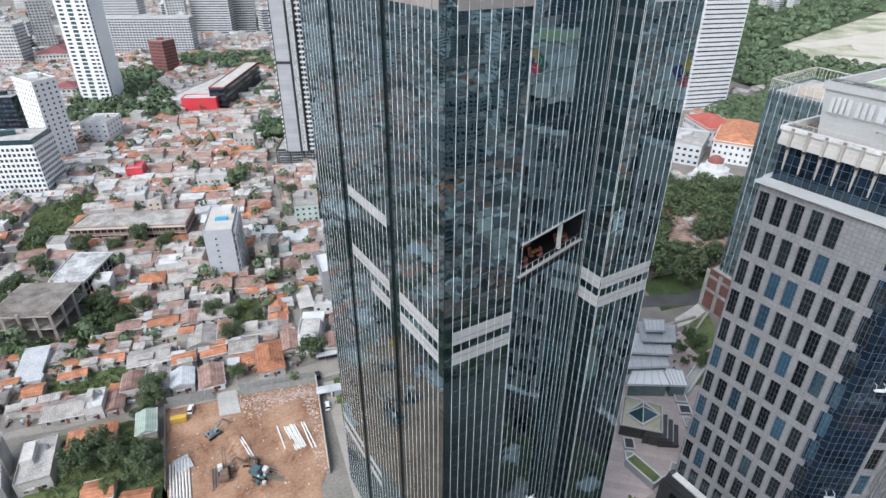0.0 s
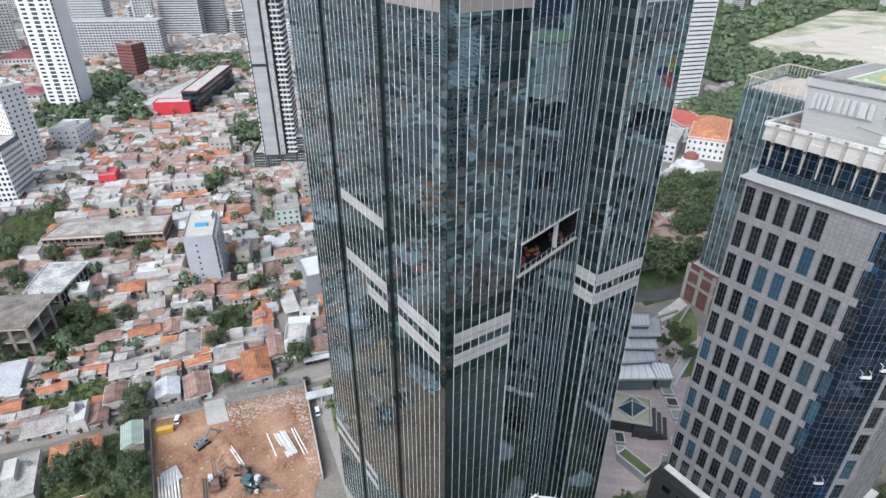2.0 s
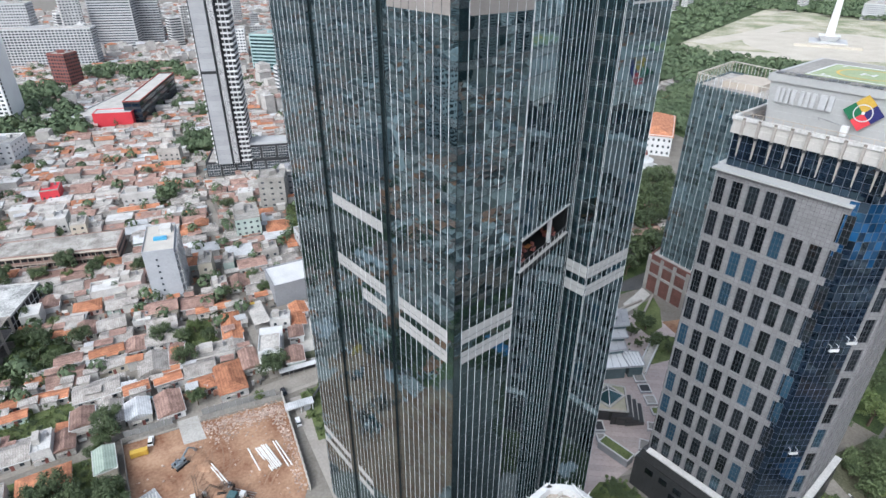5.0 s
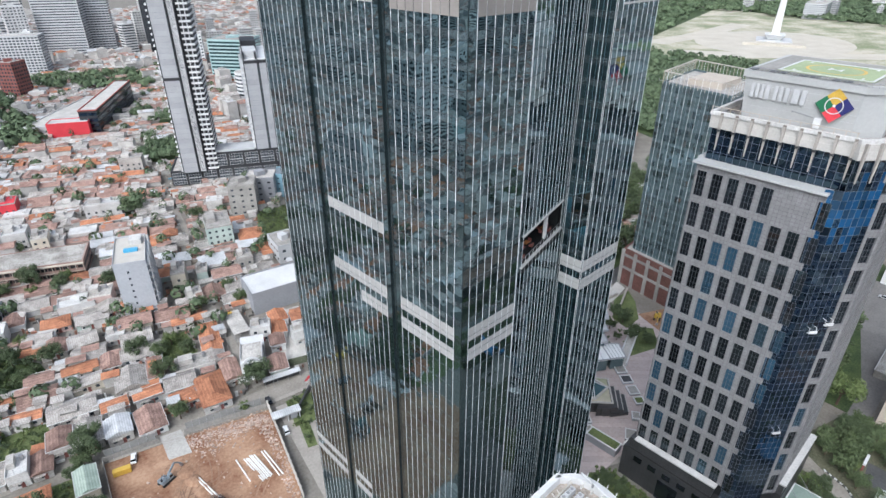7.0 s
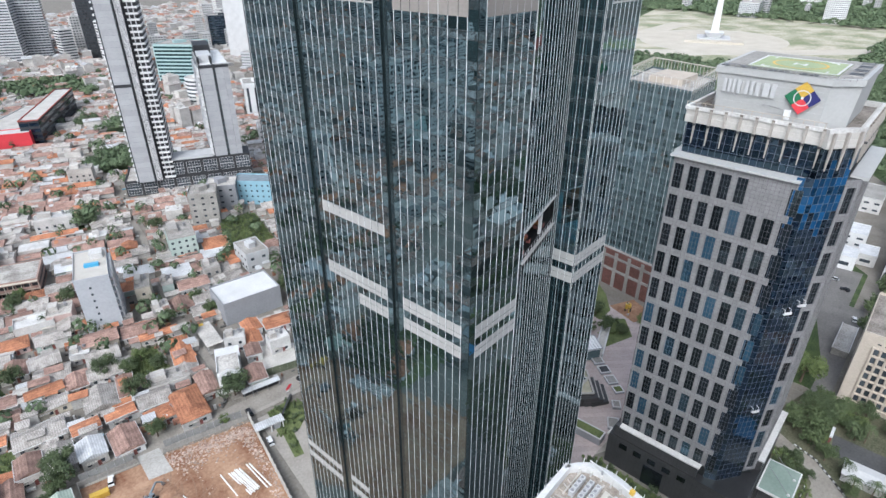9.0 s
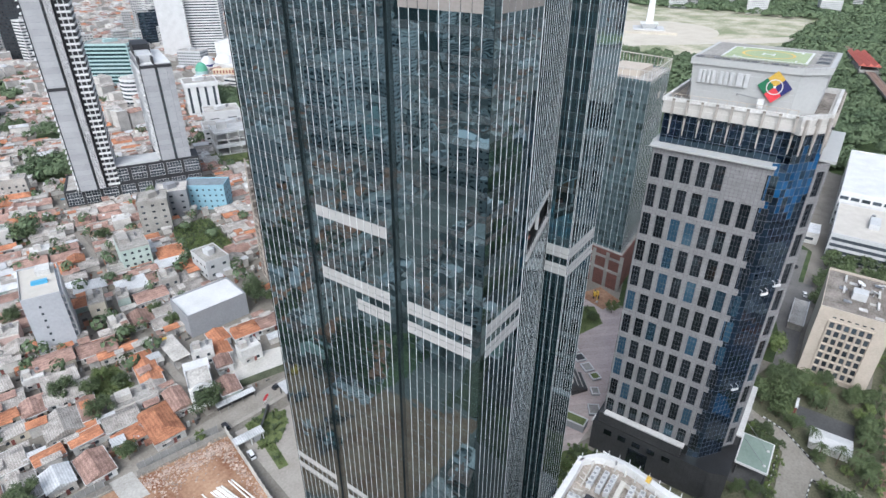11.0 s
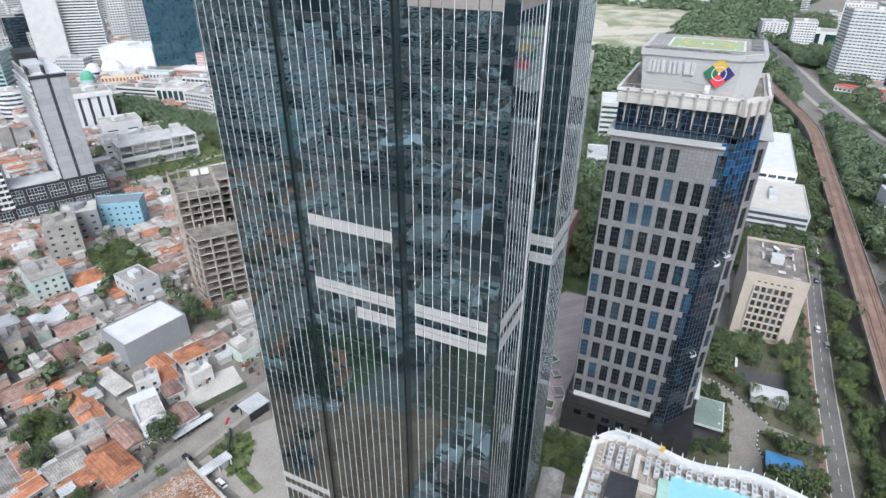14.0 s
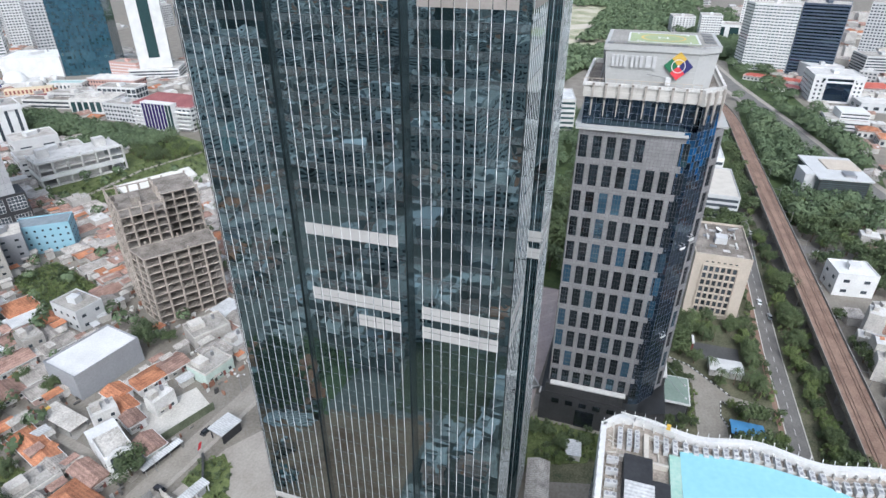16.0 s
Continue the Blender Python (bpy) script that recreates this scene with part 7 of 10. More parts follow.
cp = thing("car_park_roof", pose(55, 215, 0, 0, 0, -10), "long pale sheet roof over a car park", "shelter")
part("roof", Sheet().box(-3.4, 3.2, -9, 9, 3.0, 3.15), M_FLATROOF, cp)
part("yellow_sheet", Sheet().box(-3.2, 0.5, 7.2, 8.8, 3.15, 3.25), M_YELLOW, cp, "yellow plastic sheet")
for y in (-8, 0, 8):
    for x in (-3, 2.8):
        part("post", Sheet().box(x - 0.1, x + 0.1, y - 0.1, y + 0.1, 0, 3.0), M_STEEL, cp)
arch = thing("arched_house", pose(48.6, 187.5, 0, 0, 0, -26), "tall white house with an arched street front", "house")
part("wall", Sheet().box(-4, 4, -9, 3, 0, 8.5), M_WHITE, arch)
part("rear_wing", Sheet().box(-4.2, 4.4, 3, 10, 0, 6.5), M_WHITE_D, arch)
part("roof", Sheet().box(-3.8, 3.8, -7.5, 2.8, 8.5, 8.62), M_FLATROOF, arch)
part("rear_roof", Sheet().box(-4.4, 4.6, 2.8, 10.2, 6.5, 6.7), M_WHITE, arch)
ring_s = Sheet()
for i in range(14):
    a0, a1 = math.pi * i / 14, math.pi * (i + 1) / 14
    ring_s.prism([(3.6 * math.cos(a0), -9.3), (3.6 * math.cos(a0), -8.7), (3.0 * math.cos(a0), -8.7), (3.0 * math.cos(a0), -9.3)], 0, 0.01)
    ring_s.beam((3.3 * math.cos(a0), -9.0, 7.0 + 3.3 * math.sin(a0)), (3.3 * math.cos(a1), -9.0, 7.0 + 3.3 * math.sin(a1)), 0.5, 0.7)
part("arch", ring_s, M_WHITE, arch, "white arched gable over the front")
part("front_glazing", Sheet().box(-2.8, 2.8, -9.12, -9.0, 2.8, 8.0), M_FARWIN, arch)
for x in (-1.4, 0, 1.4):
    part("front_bar", Sheet().box(x - 0.08, x + 0.08, -9.2, -9.12, 2.8, 8.0), M_WHITE, arch)
part("parapet", Sheet().box(-4, -3.8, -7.5, 3, 8.5, 9.4), M_WHITE, arch)
part("parapet", Sheet().box(3.8, 4, -7.5, 3, 8.5, 9.4), M_WHITE, arch)
kiosk = thing("street_stall", pose(52, 171.8, 0, 0, 0, -14), "row of street stalls under a pale awning", "stall")
part("awning", Sheet().box(-7, 7, -1.2, 1.4, 2.8, 2.95), M_ZINC, kiosk)
part("counter", Sheet().box(-6.6, 6.6, 0.6, 1.2, 0, 2.4), M_BLACK, kiosk)
for x in (-6.5, -2, 2, 6.5):
    part("post", Sheet().box(x - 0.06, x + 0.06, -1.1, -0.98, 0, 2.8), M_STEEL, kiosk)
flat("ground", [(84, 66), (92, 44), (105, 40), (105.5, 63), (100, 68)], 0.15, M_LAWN, "lawn with shrubs at the foot of the stone tower", "ground")
low = thing("low_annex", pose(77.5, 57.5, 0, 0, 0, 6), "low annex with a grey sheet roof", "building")
part("wall", Sheet().box(-7.5, 7.5, -3, 3.2, 0, 3.8), M_LIGHTGREY, low)
part("roof", Sheet().prism([(-8, -3.4), (8, -3.4), (8, 3.6), (-8, 3.6)], 3.8, 4.8, [(-8, 0), (8, 0), (8, 0.2), (-8, 0.2)]), M_GREYROOF, low)
sh = thing("garden_shed", pose(94.5, 48.8, 0, 0, 0, 5), "small shed with a pale slatted roof", "shed")
part("wall", Sheet().box(-3, 3, -2.2, 2.2, 0, 2.6), M_WHITE_D, sh)
part("roof", Sheet().box(-3.3, 3.3, -2.5, 2.5, 2.6, 2.8), M_ZINC, sh)

# ---- plaza buildings between the towers ----
hall = thing("plaza_pavilion", pose(150, 100, 0), "grey plaza pavilion with overlapping angular roofs", "building")
for ring_p, z0, z1, m in (([(133, 98.4), (146.1, 90), (151.4, 98.2), (143.8, 104.4)], 5.6, 6.0, M_CLEANWHITE), ([(146.5, 90.2), (151.6, 86.8), (157, 93.4), (151.8, 98.2)], 5.3, 5.7, M_CLEANWHITE),
                          ([(137, 103.5), (152, 95.4), (157.5, 101.5), (143, 111)], 7.6, 8.1, M_LIGHTGREY), ([(143, 107), (156, 98), (164, 107), (150, 117)], 9.6, 10.1, M_LIGHTGREY),
                          ([(150, 108), (160.6, 101), (169, 108.5), (158, 117)], 11.6, 12.1, M_PALEPANEL), ([(154, 110), (160, 106), (165.5, 111), (159, 115.5)], 13.6, 14.1, M_LIGHTGREY)):
    ring_p = [(x - 150, y - 100) for x, y in ring_p]
    gx, gy = sum(p[0] for p in ring_p) / 4, sum(p[1] for p in ring_p) / 4
    rf = part("roof", Sheet().prism(ring_p, z0, z1), m, hall)
    (xa, ya), (xb, yb), (xc, yc), (xd, yd) = ring_p
    for i in range(1, 5):
        f = i / 5
        part("roof_seam", Sheet().beam((xa + (xb - xa) * f, ya + (yb - ya) * f, z1 + 0.04), (xd + (xc - xd) * f, yd + (yc - yd) * f, z1 + 0.04), 0.12), M_GREYWALL, rf)
    for (x0, y0), (x1, y1) in zip(ring_p, ring_p[1:] + ring_p[:1]):
        part("roof_rim", Sheet().beam((x0, y0, z1 + 0.1), (x1, y1, z1 + 0.1), 0.35, 0.3), M_PALEPANEL, rf)
    part("wall", Sheet().prism([(gx + (x - gx) * 0.86, gy + (y - gy) * 0.86) for x, y in ring_p], 0.2 if z0 < 6 else z0 - 3.2, z0), M_GREYGLASS, hall)
pyr = thing("skylight_pyramid", pose(128, 86.5, 0), "low green-roofed block with a glass pyramid skylight", "skylight")
PB = [(-9.6, 0.4), (-0.7, -9.2), (8.8, -1.1), (1.4, 9.1)]
part("base", Sheet().prism(PB, 0, 4.6), M_STONE_D, pyr)
part("green_roof", Sheet().prism([(x * 0.92, y * 0.92) for x, y in PB], 4.6, 4.85), M_DRYLAWN, pyr)
for (x, y), (x2, y2) in zip(PB, PB[1:] + PB[:1]):
    part("rim", Sheet().beam((x, y, 4.8), (x2, y2, 4.8), 0.5), M_CONC_L, pyr)
PC = [(-4.6, 2.6), (-3.9, -3.9), (4.5, -3.8), (4.7, 3.6)]
part("curb", Sheet().prism([(x * 1.08, y * 1.08) for x, y in PC], 4.85, 5.4), M_CONC_L, pyr)
part("glass_pyramid", Sheet().prism([(x * 0.9, y * 0.9) for x, y in PC], 5.4, 8.2, [(x * 0.03, y * 0.03) for x, y in PC]), M_TEAL, pyr)
for x, y in PC:
    part("glazing_bar", Sheet().beam((x * 0.9, y * 0.9, 5.45), (0, 0, 8.25), 0.2), M_WHITE, pyr)
for i in range(3):
    o = 1.6 + i * 1.9
    part("step", Sheet().prism([(-6 + i * 1.6, -4.6 - o), (-0.2 + i * 1.5, -10.0 - o * 0.7), (8.4 + i * 0.7, -2.6 - o), (6.6 + i * 0.5, -1.6 - o * 0.6)], 0.1, 3.6 - i * 1.1), M_STONE_D, pyr, "dark stepped terrace")
    part("step_edge", Sheet().beam((-0.2 + i * 1.5, -10.0 - o * 0.7, 3.7 - i * 1.1), (8.4 + i * 0.7, -2.6 - o, 3.7 - i * 1.1), 0.3, 0.25), M_CONC_L, pyr)
for x, y, w, d, a, h, m in ((149.6, 87.2, 4.6, 4.2, 52, 0.9, M_CONC), (146.2, 82.6, 4.2, 4.2, 52, 0.9, M_STONE_D), (142.6, 77.8, 4.6, 4.0, 52, 0.9, M_CONC), (139.4, 73.4, 3.6, 3.6, 52, 0.9, M_LAWN), (112.6, 71.4, 4.2, 11.0, 2, 3.0, M_LAWN), (117.6, 81.6, 3.4, 4.6, -40, 1.4, M_STONE_D), (114.2, 78.2, 3.0, 3.0, -40, 1.4, M_CONC), (122.4, 66.8, 5.0, 4.0, 30, 1.2, M_CONC), (131.5, 70.2, 3.6, 3.0, 35, 1.2, M_CONC)):
    b = thing("planter_box", pose(x, y, 0.12, 0, 0, a), "white-rimmed planter box on the pink plaza", "planter", "plaza planters")
    part("base", Sheet().box(-w / 2 + 0.1, w / 2 - 0.1, -d / 2 + 0.1, d / 2 - 0.1, 0, h - 0.2), M_GREYWALL, b)
    part("planting", Sheet().box(-w / 2 + 0.4, w / 2 - 0.4, -d / 2 + 0.4, d / 2 - 0.4, h - 0.2, h - 0.05), m, b)
    for x0, x1, y0, y1 in ((-w / 2, w / 2, -d / 2, -d / 2 + 0.4), (-w / 2, w / 2, d / 2 - 0.4, d / 2), (-w / 2, -w / 2 + 0.4, -d / 2 + 0.4, d / 2 - 0.4), (w / 2 - 0.4, w / 2, -d / 2 + 0.4, d / 2 - 0.4)):
        part("rim", Sheet().box(x0, x1, y0, y1, h - 0.2, h + 0.1), M_WHITE, b)
ramp = thing("plaza_ramp", pose(152, 90, 0.1), "long white-edged ramp wall across the plaza", "ramp")
for off in (0.0, 3.0):
    part("ramp_wall", Sheet().beam((off * 0.4, -off, 0.9), (22 + off * 0.4, 7.5 - off, 0.9), 0.5, 1.8), M_WHITE, ramp)
part("ramp_deck", Sheet().prism([(0.2, -0.3), (1.1, -2.8), (23, 4.7), (22, 7.2)], 0, 0.9), M_CONC_L, ramp)
flat("ground", [(158, 90), (174, 84), (184, 92), (178, 100), (174, 96)], 0.2, M_LAWN, "green plaza lawn with paved edge", "ground")
flat("ground", [(176, 100), (186, 100), (197, 108), (203, 115), (192, 116), (178, 108)], 0.2, M_LAWN, "lawn before the brick base", "ground")
flat("pavement", [(184, 116), (192, 115.6), (204, 117.5), (206.5, 123.5), (198, 122), (188, 121)], 0.22, M_CONC_L, "pale concrete drive to the brick base", "pavement")
for x, y, a in ((188, 118, -8), (196, 113.4, 20)):
    w = thing("kerb_wall", pose(x, y, 0.1, 0, 0, a), "pale curved kerb wall beside the drive", "wall")
    part("wall_panel", Sheet().box(-8, 8, -0.4, 0.4, 0, 1.2), M_PAVE, w)
ribbon("road", [(105, 160), (150, 148), (185, 138), (205, 128), (262, 122), (330, 160)], 9, 0.09, M_ASPHALT_D, "dark asphalt road through the trees")
flat("ground", [(184, 88), (195, 84), (201, 96), (189, 102)], 0.23, M_SOIL, "small patch of bare red earth", "ground")
excavator(192, 94.5, 200, M_YELLOW, "yellow tracked excavator on bare earth")

flat("pavement", [(182, 13.5), (262, 13.5), (262, 20), (300, 20), (300, 60), (262, 60), (262, 34), (206, 20), (182, 20)], 0.1, M_ASPHALT, "worn grey yard road beside the beige office", "pavement")
KEEP.append([(182, 13.5), (300, 13.5), (300, 46), (262, 40), (206, 20), (182, 20)])
gar = thing("garage_roof", pose(228, 16.2, 0), "low flat garage roof with white kerbs", "garage")
part("wall", Sheet().box(-11, 11, -2.6, 3, 0, 3), M_CONC, gar)
part("roof", Sheet().box(-11.2, 11.2, -2.8, 3.2, 3, 3.2), M_FLATROOF, gar)
for y in (-2.8, 3.0):
    part("roof_kerb", Sheet().box(-11.2, 11.2, y, y + 0.25, 3.2, 3.6), M_WHITE, gar)
car(250, 16.0, 8, M_CAR_W, "white car in the yard road")
car(276, 24, 80, M_CAR_D, "dark car in the yard road")
car(284, 30, 85, M_CAR_S, "silver car in the yard road")
# ---- viaduct, roads and yards to the south ----
via = thing("railway_viaduct", pose(0, 0, 0), "rust-brown double-track railway viaduct on concrete piers", "viaduct")


def rail_y(x):
    """The viaduct's centre line: straight, then bending gently away."""
    return -41.0 + 0.0011 * min(max(0, x - 470), 120) ** 2 + 0.175 * max(0, x - 590)


stations = [60 + 28 * i for i in range(38)]


def along(off0, off1, z0, z1, bar=None):
    """A strip along the viaduct between two offsets, or a bar on it."""
    if bar:
        w, h = bar
        off0, off1, z0, z1 = off0 - w / 2, off0 + w / 2, z0 - h / 2, z0 + h / 2
    near = [(x, rail_y(x) + off0) for x in stations]
    far = [(x, rail_y(x) + off1) for x in reversed(stations)]
    return Sheet().prism(near + far, z0, z1)


part("deck", along(-5.1, 5.1, 6.2, 7.6), M_CONC_D, via)
part("ballast", along(-4.6, 4.6, 7.6, 7.85), M_RAIL, via, "rust-brown ballast bed")
M_RAILSTEEL = mat("rail_steel", (0.20, 0.13, 0.10), (0.30, 0.22, 0.18), 0.5, 2, 0.05, 0.4)
for off in (-2.75, -1.68, 1.68, 2.75):
    part("track_rail", along(off, off, 7.98, 8, (0.14, 0.2)), M_RAILSTEEL, via)
for off in (-5.0, 5.0):
    part("side_wall", along(off, off, 8.1, 8, (0.25, 1.0)), M_CONC, via)
for i in range(30):
    x = 66 + i * 16
    part("pier", Sheet().box(x - 0.8, x + 0.8, rail_y(x) - 3.2, rail_y(x) + 3.2, 0, 6.2), M_CONC, via)
for i in range(9):
    x = 80 + i * 34
    m = thing("catenary_mast", pose(x, rail_y(x) - 5.6, 0), "slim grey railway mast with a bracket arm", "mast", "railway masts")
    part("pole", Sheet().tube((0, 0, 0), (0, 0, 15), 0.14, 0.1, 8), M_STEEL, m)
    part("bracket", Sheet().beam((0, 0, 14), (0, 5, 14.6), 0.1), M_STEEL, m)
ribbon("road", [(60, -21.5), (170, -21.5), (240, -23.2), (300, -26), (420, -28)], 5.8, 0.06, M_ASPHALT, "grey tree-lined road beside the viaduct")
stn = thing("railway_station", pose(880, rail_y(880), 0, 0, 0, 10), "red-roofed station hall over the viaduct", "station")
part("platform", Sheet().box(-62, 62, -11, 11, 6, 8.6), M_CONC, stn)
for y in (-7.5, 0.0, 7.5):
    part("station_roof", Sheet().prism([(-58, y - 3.7), (58, y - 3.7), (58, y + 3.7), (-58, y + 3.7)], 13, 16, [(-54, y - 0.3), (54, y - 0.3), (54, y + 0.3), (-54, y + 0.3)]), M_REDROOF, stn, "long red ridge roof")
for i in range(10):
    for y in (-10, 10):
        part("post", Sheet().box(-55 + i * 12 - 0.4, -55 + i * 12 + 0.4, y - 0.4, y + 0.4, 8.6, 13), M_WHITE_D, stn)
for x in (-40, 0, 40):
    part("pier", Sheet().box(x - 1.2, x + 1.2, -8, 8, 0, 6), M_CONC, stn)
for i in range(34):
    x = 72 + i * 6.6
    y = -21.5 if x < 170 else -21.5 - (x - 170) * 0.0243 if x < 240 else -23.2 - (x - 240) * 0.0467
    flat("road_marking", [(x, y - 0.09), (x + 3.0, y - 0.09 - (0.07 if x > 170 else 0)), (x + 3.0, y + 0.09 - (0.07 if x > 170 else 0)), (x, y + 0.09)], 0.068, M_WHITE_D, "worn white lane dash", "road marking", 0.004)
for off in (-3.1, 3.1):
    ribbon("kerb", [(60, -21.5 + off), (170, -21.5 + off), (240, -23.2 + off), (300, -26 + off)], 0.35, 0.18, M_CONC_L, "pale concrete kerb", "kerb")
CROSS = [(269, -12), (270, -45), (269.5, -85), (269, -150)]
ribbon("road", CROSS, 10, 0.075, M_ASPHALT, "side road passing under the viaduct")
ribbon("pavement", [(60, -17.4), (170, -17.4), (240, -19.2), (300, -22)], 2.0, 0.14, M_RAIL, "reddish pavement beside the tree-lined road", "pavement")
AVENUE = [(262, -134), (330, -118), (440, -97), (514, -86), (586, -73), (677, -57), (758, -47), (902, -29), (1076, -1)]
ribbon("pavement", AVENUE, 27, 0.145, M_PAVE, "grey pavements along the avenue", "pavement")
ribbon("road", AVENUE, 17, 0.17, M_ASPHALT, "wide grey avenue through the trees")
for line, n in (([(138.4, -2.3), (145.5, 4.6), (151.8, 11.1), (154.5, 18.2)], 26), ([(133.2, -6), (134.2, 1.0), (126.5, 1.6), (121.6, -0.4)], 20), ([(119, 11.6), (139, 11.2)], 18)):
    for i in range(n):
        f = i / n * (len(line) - 1)
        k = int(f)
        a, b = Vector(line[k]), Vector(line[k + 1])
        d, p = b - a, a.lerp(b, f - k)
        kb = thing("kerb_stone", pose(p.x, p.y, 0.1, 0, 0, math.degrees(math.atan2(d.y, d.x))), "white and dark painted kerb stone by the driveway", "kerb", "driveway kerbs")
        part("stone", Sheet().box(-0.45, 0.45, -0.16, 0.16, 0, 0.35), M_WHITE if i % 2 else M_STONE_D, kb)
tent = thing("blue_tent", pose(119.8, -5.4, 0, 0, 0, 90), "bright blue sheet-roofed shelter among trees", "shelter")
part("roof", Sheet().prism([(-5.2, -3.3), (5.2, -3.3), (5.2, 3.3), (-5.2, 3.3)], 2.8, 3.5, [(-5.2, -0.1), (5.2, -0.1), (5.2, 0.1), (-5.2, 0.1)]), mat("tent_blue", (0.06, 0.20, 0.40), (0.09, 0.27, 0.50), 0.5, 2, 0.05), tent)
KEEP.append([(113, -13.5), (126, -13.5), (126, 1.5), (113, 1.5)])
for x in (-4, 4):
    for y in (-2.7, 2.7):
        part("post", Sheet().box(x - 0.08, x + 0.08, y - 0.08, y + 0.08, 0, 2.8), M_STEEL, tent)
hut = thing("white_shed", pose(151.6, -1.8, 0, 0, 0, 91), "long shed with a white sheet roof", "shed")
part("wall", Sheet().box(-5.6, 5.6, -3.4, 3.4, 0, 3.2), M_WHITE_D, hut)
KEEP.append([(146, -9), (157, -9), (157, 5.5), (146, 5.5)])
part("roof", Sheet().prism([(-6, -4), (6, -4), (6, 4), (-6, 4)], 3.2, 4.0, [(-6, -0.1), (6, -0.1), (6, 0.1), (-6, 0.1)]), M_WHITE, hut)
KEEP.append([(157, -9), (168, -9), (168, 9), (158, 8)])
flat("pavement", [(157, -8.5), (168, -8.5), (168, 9), (158, 8)], 0.1, M_ASPHALT_D, "dark asphalt parking yard", "pavement")
gatew = thing("red_gate", pose(162, 9.6, 0, 0, 0, 0), "red and white yard gate frame", "gate")
for x in (-2, 2):
    part("post", Sheet().box(x - 0.3, x + 0.3, -0.3, 0.3, 0, 5), M_BROWNRED, gatew)
part("lintel", Sheet().box(-2.6, 2.6, -0.4, 0.4, 5, 5.7), M_WHITE, gatew)

# roof fittings of the beige office
dish = Sheet().dome((0, 0, 0), 1.6, 0.35, 14, 4)
part("stair_tower", Sheet().box(-4, 0.5, -2.2, 2.4, 29.65, 32.6), M_LIGHTGREY, beige, "pale rooftop stair tower")
for k in range(9):
    part("roof_patch", Sheet().box(-14 + k * 3.1, -12.2 + k * 3.1, -8 + (k * 5) % 13, -5.4 + (k * 5) % 13, 29.65, 29.75 + 0.12 * (k % 3)), (M_CONC_L, M_WHITE_D, M_STEEL)[k % 3], beige)
for k, (x, y) in enumerate(((212, 2.0), (207, -3.0), (214, -6))):
    d = thing("satellite_dish", pose(x, y, 29.65, 25, 0, 60 * k), "white satellite dish on the beige office roof", "satellite dish", "roof dishes")
    part("reflector", dish, M_WHITE, d, at=pose(0, 0, 2.2, 180, 0, 0))
    part("stand", Sheet().tube((0, 0, 0), (0, 0, 2.0), 0.18, 0.12, 8), M_STEEL, d)
for i in range(6):
    d = thing("roof_duct", pose(200 + i * 3.1, -5 + (i % 3) * 5.5, 29.65), "pale sheet-metal roof duct", "duct", "roof ducts")
    part("duct", Sheet().box(-2.5, 2.5, -0.35, 0.35, 0.2, 0.9), M_WHITE_D, d)
    part("foot", Sheet().box(-0.2, 0.2, -0.3, 0.3, 0, 0.2), M_STEEL, d)
# small domed church
ch = thing("domed_church", pose(339, 215, 0, 0, 0, -42), "white domed church with a brown dome", "church")
part("nave", Sheet().prism([(math.cos(a * 0.785) * 10, math.sin(a * 0.785) * 10) for a in range(8)], 0, 9), M_WHITE, ch)
part("porch", Sheet().box(-5, 5, -14, -8, 0, 6), M_WHITE, ch)
part("drum", Sheet().prism([(math.cos(a * 0.785) * 6, math.sin(a * 0.785) * 6) for a in range(8)], 9, 13), M_WHITE, ch)
part("dome", Sheet().dome((0, 0, 13), 5, 0.9), M_BROWNRED, ch)
part("skirt_roof", Sheet().prism([(math.cos(a * 0.785) * 13, math.sin(a * 0.785) * 13) for a in range(8)], 4.2, 5.0), M_WHITE_D, ch)
mq = thing("mosque", pose(0, 0, 0), "cream mosque with white domes and a green one", "mosque")
M_CREAM = mat("cream_render", (0.50, 0.40, 0.27), (0.62, 0.52, 0.38), 0.8, 1.5, 0.05)
part("arcade", Sheet().prism(corners((368, 634), (397, 604), 10), 0, 9), M_CREAM, mq, "cream arcade wing")
s = Sheet()
far_panes(s, (368, 634), (397, 604), 4.5, 8.4, 12, 1, 0.5, 0.85)
part("arch", s, M_BROWNRED, mq, kind="stuff")
part("porch_roof", Sheet().prism(corners((360, 628), (389, 598), 9), 3, 3.4, corners((366, 632), (395, 602), 2)), M_MAROON, mq, "low maroon porch roof")
part("hall", Sheet().prism(corners((376, 676), (416, 640), 26), 0, 8), M_WHITE_D, mq)
for x, y, r, k in ((409, 668, 11.5, 0.85), (388, 672, 8, 1.2), (424, 648, 2.6, 1.1), (432, 640, 2.6, 1.1), (400, 640, 2.2, 1.1)):
    part("drum", Sheet().tube((x, y, 4), (x, y, 8.2), r, r, 20), M_WHITE, mq)
    part("dome", Sheet().dome((x, y, 8), r, k), M_WHITE, mq)
part("dome_band", Sheet().tube((388, 672, 6), (388, 672, 8.6), 8.2, 8.2, 20), M_BLUEPAINT, mq, "blue band below the dome")
part("drum", Sheet().tube((362, 646, 0), (362, 646, 8), 7, 7, 20), M_TEALWALL, mq)
part("green_dome", Sheet().dome((362, 646, 8), 7, 1.3), mat("green_dome_paint", (0.08, 0.30, 0.20), (0.14, 0.40, 0.27), 0.5, 1, 0.03), mq, "tall green dome")

